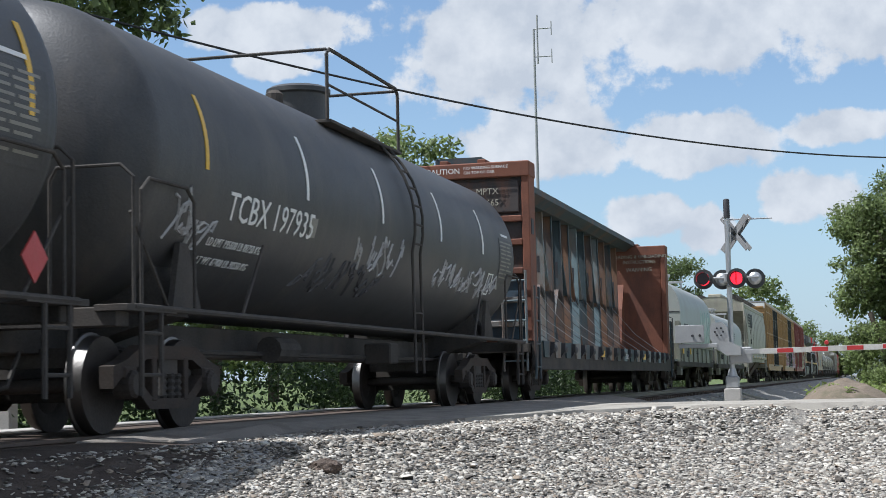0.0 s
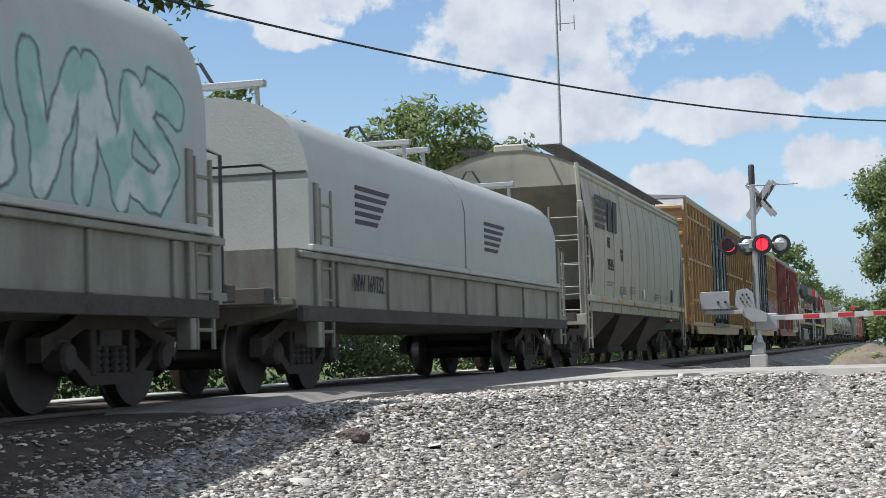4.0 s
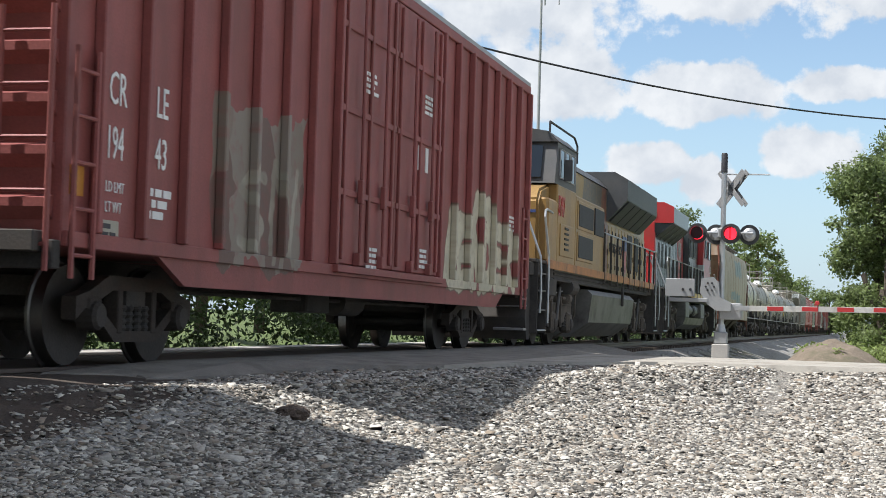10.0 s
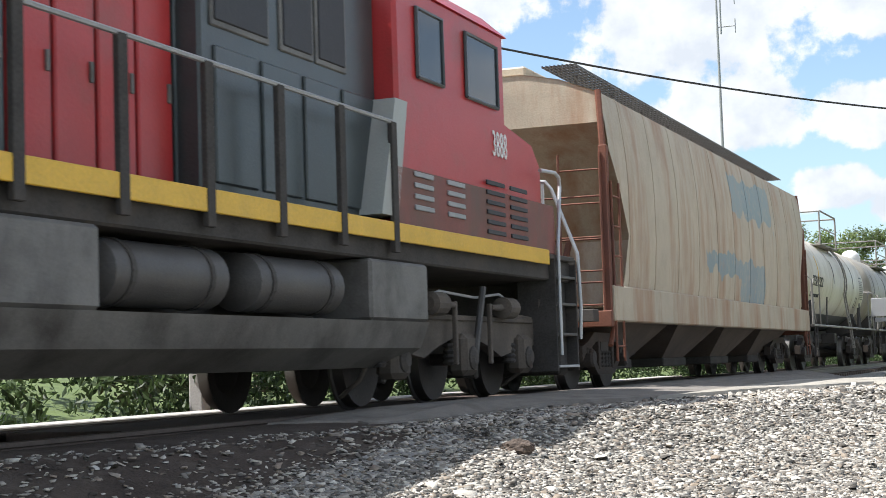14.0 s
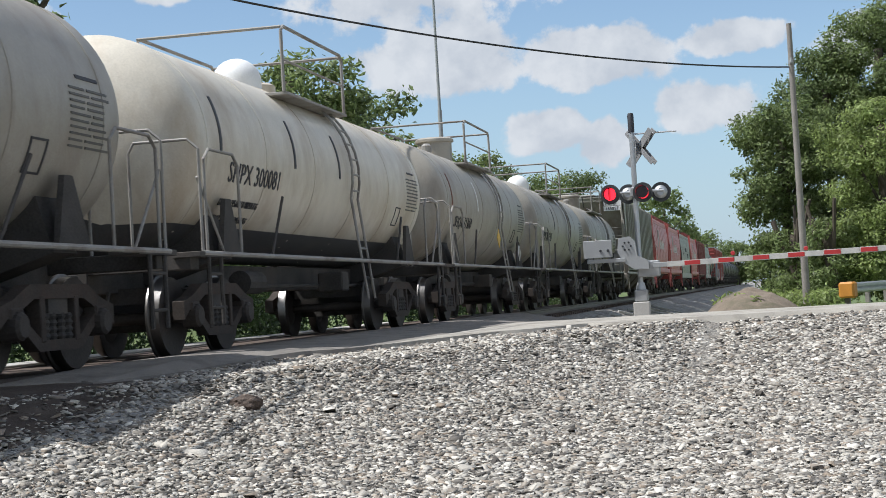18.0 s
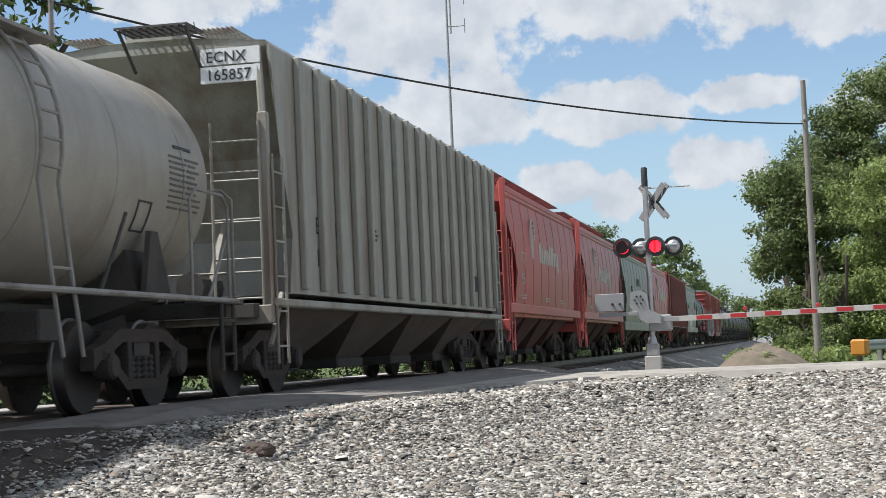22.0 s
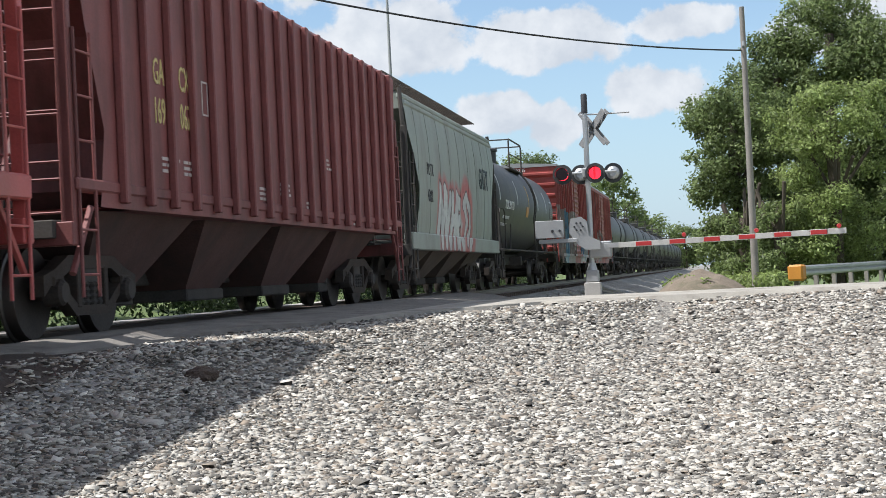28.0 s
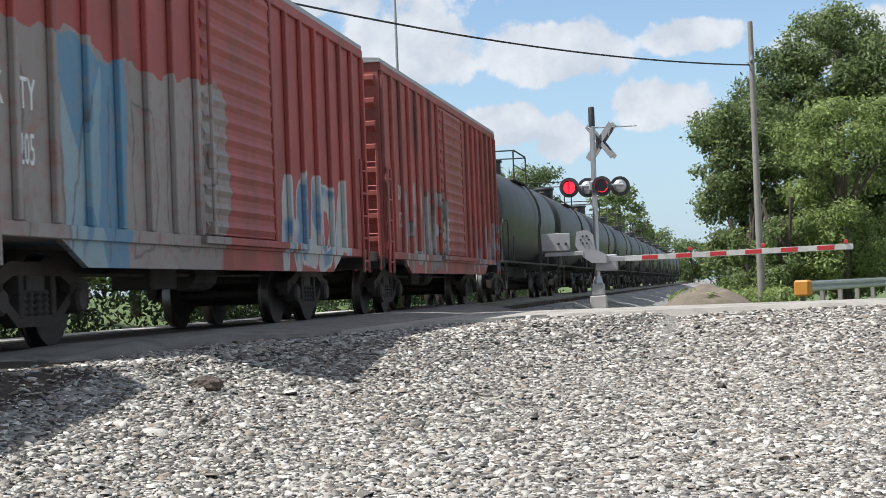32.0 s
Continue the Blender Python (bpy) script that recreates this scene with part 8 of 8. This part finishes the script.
# yellow boxcars: panel letters one or two to a bay
def bay_letters(car, rows, x0, step, z0, dz, size, material, y=-1.505):
    for r, row in enumerate(rows):
        for c, s in enumerate(row):
            if s.strip():
                text_on(car, s, x0 + step * c, z0 - dz * r, y, size, material, squeeze=0.8)


BLUE_MARK = mat("mark_blue", (0.04, 0.06, 0.22), 0.5)
for i, num in ((6, ("64", "42", "40")), (7, ("66", "43", "84"))):
    z0, x0 = (3.48, 1.05) if i == 6 else (2.60, 1.66)
    bay_letters(CAR[i], [("TB", "OX", ""), num], x0, 0.865, z0, 0.44 if i == 7 else 0.36, 0.37 if i == 7 else 0.33, K_)
    for x in (13.2, 14.05, 14.9):
        bars(CAR[i], x, 3.46, 0.5, 1, M["hazy"], -1.503, h=0.2, seed=int(x))
    for body, x in (("NG", 15.72), ("EXPE", 16.45), ("RTS", 17.38)):
        text_on(CAR[i], body, x, 3.24, -1.505, 0.32, K_, squeeze=0.7)
    bars(CAR[i], 14.8, 2.98, 0.5, 1, K_, -1.503, h=0.1, seed=21)
    part("notice", box(B(), 16.5, 17.02, -1.508, -1.5, 2.68, 2.99), M["lgrey"], CAR[i])
    for x0_, x1_, z0_, z1_ in ((16.52, 16.7, 2.8, 2.97), (16.72, 17.0, 2.8, 2.97), (16.52, 17.0, 2.7, 2.785)):
        part("notice_panel", box(B(), x0_, x1_, -1.512, -1.506, z0_, z1_), K_, CAR[i])
    text_on(CAR[i], "LD LMT", 1.62, 1.62, -1.505, 0.15, K_, squeeze=0.85)
    text_on(CAR[i], "LT WT", 1.62, 1.42, -1.505, 0.15, K_, squeeze=0.85)
    for x in (2.5, 3.4):
        bars(CAR[i], x, 1.72, 0.6, 3, K_, -1.503, h=0.06, seed=int(x * 7))
    outline_mark(CAR[i], 3.5 if i == 7 else 4.3, 2.62 if i == 7 else 3.3, 0.2, 0.3, -1.503, K_)
    outline_mark(CAR[i], 1.75, 1.12, 0.24, 0.22, -1.503, K_)
    part("notice", box(B(), 1.5, 2.15, -1.515, -1.5, 1.14 - 0.24, 1.14 - 0.06), Y_, CAR[i]).location.z = 0.24 if i == 6 else 0.0
    bars(CAR[i], 1.54, 1.06 + (0.24 if i == 6 else 0.0), 0.5, 2, K_, -1.516, h=0.04, seed=12)
    # swirl mark: crossed red and blue strokes, each of three bent pieces
    mx = 5.0 if i == 6 else 3.25
    for k_, (m, lean) in enumerate(((M["cnred"], 1), (BLUE_MARK, -1))):
        for q, (cx, cz, tilt, wide) in enumerate(((-0.30, -0.42, 48, 0.10), (0.0, 0.0, 32, 0.15), (0.26, 0.46, 22, 0.11))):
            o = part("painted_mark", box(B(), -wide, wide, -0.005, 0.0, -0.31, 0.31, 0.002), m, CAR[i])
            o.matrix_basis = pose(mx + lean * cx, -1.506 - 0.004 * k_ - 0.001 * q, 3.68 + cz, 0, lean * tilt, 0)
    text_on(CAR[i], "any", mx + 0.95, 3.72, -1.505, 0.26, K_, squeeze=0.9)
    text_on(CAR[i], "road", mx + 0.95, 3.48, -1.505, 0.26, K_, squeeze=0.9)
    for dx in (7.6, 9.0, 10.6, 12.0):
        bars(CAR[i], dx - 0.2, 3.9, 0.7, 5, M["galv"], -1.556, h=0.05, seed=int(dx * 3))
        part("door_label", box(B(), dx, dx + 0.18, -1.562, -1.55, 2.35, 2.75), W_, CAR[i])
    part("end_panel", box(B(), 0.62, 0.65, -1.48, 1.48, 4.55, 4.9), W_, CAR[i])
    o = text_on(CAR[i], ("644240", "664384")[i - 6], 0, 0, 0, 0.24, K_)
    o.matrix_basis = Matrix.Translation((0.615, 0.1, 4.62)) @ Euler((radians(90), 0, radians(-90))).to_matrix().to_4x4()
    for dx in (5.8, 13.9):
        part("bracket", box(B(), dx, dx + 0.3, -1.62, -1.5, 4.0, 4.35, 0.02), M["yellow"], CAR[i])

# dark red boxcar
for body, x, z, q in (("CR", 1.42, 2.24, 0.66), ("LE", 2.36, 2.24, 0.66), ("194", 1.4, 1.78, 0.56), ("43", 2.36, 1.78, 0.66)):
    text_on(CAR[8], body, x, z, -1.505, 0.4, W_, squeeze=q)
for body, x, z in (("LD LMT", 1.42, 1.5), ("LT WT", 1.42, 1.33)):
    text_on(CAR[8], body, x, z, -1.505, 0.13, W_, squeeze=0.8)
bars(CAR[8], 2.2, 1.6, 0.5, 3, W_, -1.503, h=0.07, seed=3)
part("notice", box(B(), 1.28, 1.68, -1.512, -1.5, 1.08, 1.26), M["lgrey"], CAR[8])
bars(CAR[8], 1.3, 1.23, 0.3, 2, K_, -1.514, h=0.04, seed=8)
part("notice", box(B(), 0.8, 1.02, -1.512, -1.5, 1.42, 1.66), M["orange"], CAR[8])
for x, z in ((8.3, 3.6), (11.2, 3.7), (8.6, 1.4), (11.0, 1.5), (17.0, 2.4), (17.6, 2.4)):
    bars(CAR[8], x, z, 0.5, 4, W_, -1.556 if x < 13 else -1.503, h=0.045, seed=int(x * 2))
for x in (10.9, 11.3):
    part("door_label", box(B(), x, x + 0.14, -1.562, -1.55, 2.6, 2.95), W_, CAR[8])
part("end_panel", box(B(), 0.66, 0.69, -1.48, 1.48, 4.3, 4.9), M["lgrey"], CAR[8])
o = text_on(CAR[8], "19443", 0, 0, 0, 0.22, W_)
o.matrix_basis = Matrix.Translation((0.64, 0.0, 4.08)) @ Euler((radians(90), 0, radians(-90))).to_matrix().to_4x4()

# pale hopper with posts
for r, s in enumerate(("ECNX", "165857")):
    part("number_plate_board", box(B(), 0.70, 0.74, -1.47, -0.72, 4.02 - 0.22 * r, 4.22 - 0.22 * r), W_, CAR[18])
    o = text_on(CAR[18], s, 0, 0, 0, 0.19, K_)
    o.matrix_basis = Matrix.Translation((0.695, -0.79, 4.05 - 0.22 * r)) @ Euler((radians(90), 0, radians(-90))).to_matrix().to_4x4()
bay_letters(CAR[18], [("EC", "NX"), ("165", "857")], 2.45, 0.95, 2.05, 0.42, 0.32, K_, -1.585)
bars(CAR[18], 5.2, 2.3, 0.5, 3, K_, -1.583, seed=2)
part("label", box(B(), 13.5, 13.85, -1.595, -1.58, 1.6, 1.9), K_, CAR[18])

# red hoppers: leaf-shaped mark of bent ribbons and a word drawn as blocks
def ribbon_mark(car, x, z, y, material):
    for k_ in range(3):
        bm = B()
        pts = [(x + 0.12 * k_, y, z), (x - 0.05 + 0.15 * k_, y, z + 0.6 - 0.1 * k_), (x + 0.1 + 0.1 * k_, y, z + 0.95 - 0.12 * k_), (x + 0.45 + 0.03 * k_, y, z + 0.95 - 0.12 * k_), (x + 0.62 - 0.02 * k_, y, z + 0.6), (x + 0.45, y, z + 0.42 + 0.05 * k_)]
        tube(bm, pts, 0.028, 6)
        part("painted_ribbon", bm, material, car)


FADED = mat("faded_white_paint", (0.52, 0.45, 0.42), 0.6, vary=0.15)
for i, x, num in ((19, 3.95, "3532"), (20, 3.95, "2414"), (22, 3.95, "3441")):
    ribbon_mark(CAR[i], x, 2.6, -1.602, FADED)
    xx = x + 1.3
    for j, w in enumerate((0.34, 0.3, 0.2, 0.3, 0.26, 0.3, 0.42, 0.3, 0.2, 0.3)):
        tall = 0.5 if j in (0, 2, 5, 6) else 0.38
        part("word_block", box(B(), xx, xx + w * 0.9, -1.612, -1.59, 2.56 - (0.13 if j == 9 else 0), 2.56 + tall, 0.004), FADED, CAR[i])
        xx += w + 0.07
    text_on(CAR[i], "POTX", 1.95 if i == 20 else 2.3, 2.45, -1.602, 0.36, FADED, squeeze=0.75)
    text_on(CAR[i], num, 1.95 if i == 20 else 2.3, 1.95, -1.602, 0.36, FADED, squeeze=0.75)
    for bx in (2.2, 6.2, 9.0):
        bars(CAR[i], bx, 1.7, 0.9, 2, FADED, -1.58, seed=int(bx))
text_on(CAR[21], "SHQX", 3.8, 2.55, -1.585, 0.34, K_, squeeze=0.7)
text_on(CAR[21], "3765", 3.8, 2.02, -1.585, 0.34, K_, squeeze=0.7)
for x in (6.5, 9.1):
    bars(CAR[21], x, 3.15 if x < 7 else 2.75, 1.4, 1, K_, -1.583, h=0.3, seed=int(x))
GOLD = mat("dull_gold_paint", (0.62, 0.52, 0.22), 0.6)
for body, x, z in (("GA", 2.72, 2.62), ("CX", 3.55, 2.62), ("169", 2.7, 2.2), ("067", 3.55, 2.2)):
    text_on(CAR[23], body, x, z, -1.585, 0.4, GOLD, squeeze=0.62)
outline_mark(CAR[23], 4.35, 2.42, 0.22, 0.4, -1.583, FADED)
for x, z in ((2.9, 1.85), (3.6, 1.85), (6.6, 1.7), (7.6, 1.8), (9.0, 1.6), (10.0, 2.3), (12.0, 1.5), (14.5, 1.5)):
    bars(CAR[23], x, z, 0.5, 3, FADED, -1.583, seed=int(x * 3))
text_on(CAR[24], "POTX", 2.5, 2.55, -1.585, 0.36, K_, squeeze=0.8)
text_on(CAR[24], "4302", 2.5, 2.0, -1.585, 0.36, K_, squeeze=0.8)
text_on(CAR[24], "GATX", 9.9, 2.6, -1.59, 0.75, M["slate"], squeeze=0.75)

# red boxcars
for body, x, z, q in (("DK", 1.05, 2.1, 0.7), ("TY", 1.75, 2.1, 0.7), ("150", 1.02, 1.62, 0.55), ("205", 1.72, 1.62, 0.55)):
    text_on(CAR[26], body, x, z, -1.505, 0.4, W_, squeeze=q)
o = text_on(CAR[26], "DKTY150205", 0, 0, 0, 0.2, W_)
o.matrix_basis = Matrix.Translation((0.735, 0.8, 4.3)) @ Euler((radians(90), 0, radians(-90))).to_matrix().to_4x4()
text_on(CAR[27], "DK", 2.1, 2.1, -1.505, 0.4, FADED, squeeze=0.7)
text_on(CAR[27], "157", 2.1, 1.6, -1.505, 0.4, FADED, squeeze=0.6)

# locomotives
text_on(CAR[9], "8787", 3.05, 2.75, -1.49, 0.62, M["cnred"], squeeze=0.62)
text_on(CAR[9], "BUILDING AMERICA", 12.7, 2.45, -1.09, 0.36, K_, squeeze=0.75)
o = text_on(CAR[10], "3888", 0, 0, 0, 0.36, W_)
o.matrix_basis = Matrix.Translation((2.015, -0.35, 4.1)) @ Euler((radians(90), 0, radians(-90))).to_matrix().to_4x4()
text_on(CAR[10], "3888", 16.8, 2.75, -1.49, 0.42, W_, squeeze=0.6)
text_on(CAR[10], "100", 8.45, 3.05, -1.075, 0.85, M["coilwhite"], squeeze=0.72)


for i, dx in MARK_SHIFT.items():
    for o in CAR[i].children:
        if o not in BARE[i]:
            o.location.x += dx


# ---- loose crushed stone over the lot ----
def stones():
    rng = np.random.default_rng(11)
    cube = np.array([(-1, -1, -1), (1, -1, -1), (1, 1, -1), (-1, 1, -1), (-1, -1, 1), (1, -1, 1), (1, 1, 1), (-1, 1, 1)], float)
    quads = np.array([(0, 3, 2, 1), (4, 5, 6, 7), (0, 1, 5, 4), (1, 2, 6, 5), (2, 3, 7, 6), (3, 0, 4, 7)])[1:]
    P, S = [], []
    for (x0, x1, y0, y1, dens, size) in ((5.6, 8.0, -1.6, 6.5, 3000, 0.0122), (8.0, 12.4, -2.2, 6.5, 2300, 0.0130), (12.4, 18.0, -4.0, 5.3, 1150, 0.0145), (18.0, 25.0, -6.0, 4.4, 400, 0.0185), (0.0, 5.6, 1.5, 5.4, 250, 0.022)):
        n = int((x1 - x0) * (y1 - y0) * dens)
        x, y = rng.uniform(x0, x1, n), rng.uniform(y0, y1, n)
        az = np.degrees(np.arctan2(y, x))
        keep = (az < 39) & (az > -13) if x0 > 0 else np.ones(n, bool)
        x, y = x[keep], y[keep]
        thin = rng.random(len(x)) > np.clip((y - 4.7 + 0.95 * np.clip((14 - x) / 3, 0, 1)) / 1.2, 0, 1) ** 0.75 * 0.95
        ok = thin & np.array([xx < road_edge(yy) + 0.1 for xx, yy in zip(x, y)])
        x, y = x[ok], y[ok]
        P.append(np.stack([x, y], 1))
        S.append(np.full(len(x), size))
    P, S = np.concatenate(P), np.concatenate(S)
    n = len(P)
    z = np.array([ground_z(a, b) for a, b in P])
    s = S * np.exp(rng.normal(0, 0.32, n))
    sh = cube[None] * (1 + rng.uniform(-0.6, 0.25, (n, 8, 3)))
    sh *= (s[:, None] * np.stack([rng.uniform(0.85, 1.7, n), rng.uniform(0.65, 1.25, n), rng.uniform(0.2, 0.46, n)], 1))[:, None, :]
    a = rng.uniform(0, 6.283, n)
    t = rng.normal(0, 0.30, n)
    c, q = np.cos(t), np.sin(t)
    X, Z = sh[..., 0] * c[:, None] - sh[..., 2] * q[:, None], sh[..., 0] * q[:, None] + sh[..., 2] * c[:, None]
    Yv = sh[..., 1]
    ca, sa = np.cos(a)[:, None], np.sin(a)[:, None]
    V = np.stack([X * ca - Yv * sa + P[:, :1], X * sa + Yv * ca + P[:, 1:2], Z + (z + s * 0.25)[:, None]], -1).reshape(-1, 3)
    F = (quads[None] + (np.arange(n) * 8)[:, None, None]).reshape(-1, 4)
    me = bpy.data.meshes.new("crushed_stone")
    me.vertices.add(len(V))
    me.vertices.foreach_set("co", V.ravel())
    me.loops.add(len(F) * 4)
    me.loops.foreach_set("vertex_index", F.ravel())
    me.polygons.add(len(F))
    me.polygons.foreach_set("loop_start", np.arange(len(F)) * 4)
    me.update(calc_edges=True)
    me.validate()
    me.materials.append(M["crushed"])
    tagged(new("crushed_stone", me), "loose pale grey crushed stones covering the lot", "gravel", kind="stuff")
    return n


stones()


def clod():
    bm = bmesh.new()
    bmesh.ops.create_icosphere(bm, subdivisions=3, radius=1)
    for v in bm.verts:
        v.co *= 1 + 0.35 * noise.noise(v.co * 2.1) + 0.12 * noise.noise(v.co * 6)
        v.co = Vector((v.co.x * 0.08, v.co.y * 0.13, v.co.z * 0.065))
    ob = thing("dirt_clod", bm, mat("brown_dirt", (0.10, 0.075, 0.06), 0.95, vary=0.5, fine=60, bump=0.8), "small brown dirt clod lying on the gravel", "dirt clod")
    ob.location = (11.55, 3.93, ground_z(11.55, 3.93) + 0.035)


clod()


def van():
    ob = tagged(new("van"), "white compact van with a red roof rack waiting on the road", "van")
    ob.matrix_basis = pose(57.5, -7.9, -0.68, 0, 0, 3)
    bm = prism(B(), [(0.0, 0.35), (0.02, 0.8), (0.15, 1.0), (0.9, 1.15), (1.5, 1.75), (1.8, 1.86), (4.4, 1.84), (4.5, 1.0), (4.45, 0.35)], -0.9, 0.9, "y")
    bmesh.ops.bevel(bm, geom=bm.edges[:], offset=0.06, segments=2, affect="EDGES")
    body = part("body", bm, M["white"], ob, smooth=True)
    part("windscreen", prism(B(), [(0.88, 1.17), (1.44, 1.73), (1.47, 1.70), (0.92, 1.14)], -0.76, 0.76, "y"), M["glass"], ob).location = (-0.025, 0, 0.012)
    part("grille", box(B(), -0.03, 0.05, -0.55, 0.55, 0.72, 0.84, 0.02), M["hazy"], ob)
    part("lower_grille", box(B(), -0.03, 0.05, -0.5, 0.5, 0.4, 0.58, 0.02), M["hazy"], ob)
    for y in (-0.72, 0.72):
        part("headlight", box(B(), -0.02, 0.1, y - 0.14, y + 0.14, 0.78, 0.98, 0.04), M["glass"], ob)
        part("mirror", box(B(), 1.1, 1.25, y * 1.42 - 0.1, y * 1.42 + 0.1, 1.15, 1.4, 0.03), M["white"], ob)
        for x in (0.85, 3.6):
            w = part("wheel", lathe(B(), [(y * 1.1 - 0.1, 0.3), (y * 1.1 + 0.1, 0.3)], 24, "y", (x, 0, 0.32)), M["cable"], ob)
    part("number_plate", box(B(), -0.05, -0.03, -0.2, 0.2, 0.58, 0.68), M["galv"], ob)
    for y in (-0.6, 0.6):
        part("rack_rail", tube(B(), [(1.7, y, 1.98), (4.2, y, 1.98)], 0.03, 6), M["gatered"], ob)
    for x in (1.9, 3.0, 4.0):
        part("rack_bar", box(B(), x - 0.03, x + 0.03, -0.75, 0.75, 1.9, 2.02, 0.01), M["gatered"], ob)


van()


# ---- motion ----
def motions():
    times = [0, 2, 4, 6, 8, 10, 12, 14, 16, 18, 20, 22, 24, 26, 28, 30, 32]
    for car, x0, length in CARS:
        walk(car, [(t, pose(x0 - travel(t), TRACK_Y, 0)) for t in times])
    # wheels roll while their car is near; 75 degrees a row
    origin = {car.name: x0 for car, x0, length in CARS}
    for w, dx, car, tx in SPINNERS:
        base = origin[car.name] + tx + dx
        z = w.location.z
        t_in = 16 + (base - 46) / SPEED
        t_out = 16 + (base - 6) / SPEED
        if t_out < 0.2 or t_in > 31.8:
            continue
        t_in, t_out = max(0.0, t_in), min(32.0, t_out)
        step = radians(75) * 0.457 / SPEED
        rows, t, a = [(0, pose(dx, 0, z))], t_in, 0.0
        if t_in > 0.05:
            rows.append((t_in, pose(dx, 0, z)))
        last = frame(rows[-1][0])
        while t < t_out:
            t += step
            a -= 75.0
            if frame(t) <= last or t > 31.9:
                continue
            last = frame(t)
            turn = -math.degrees((frame(t) - frame(t_in)) / FPS * SPEED / 0.457)
            rows.append((t, pose(dx, 0, z, 0, turn, 0)))
        rows.append((32, rows[-1][1]))
        walk(w, rows)
    # the added discs cover the two lamps in turn, in place of flashing
    cycle, start = 1.49, 0.77
    for i, (sh, at) in enumerate(SHUTTERS):
        rows = []

        def shut(t):
            return (((t - start) / cycle) % 1 < 0.5) == (i == 0)

        rows.append((0, pose(*at, 0, 0, 0 if shut(0) else 86)))
        k = -1
        while True:
            k += 1
            t = start - cycle + k * cycle / 2
            if t <= 0.1:
                continue
            if t >= 31.9:
                break
            before = 0 if shut(t - 0.2) else 86
            rows.append((t - 0.034, pose(*at, 0, 0, before)))
            rows.append((t + 0.034, pose(*at, 0, 0, 86 - before)))
        rows.append((32, pose(*at, 0, 0, 0 if shut(32) else 86)))
        walk(sh, rows)


motions()
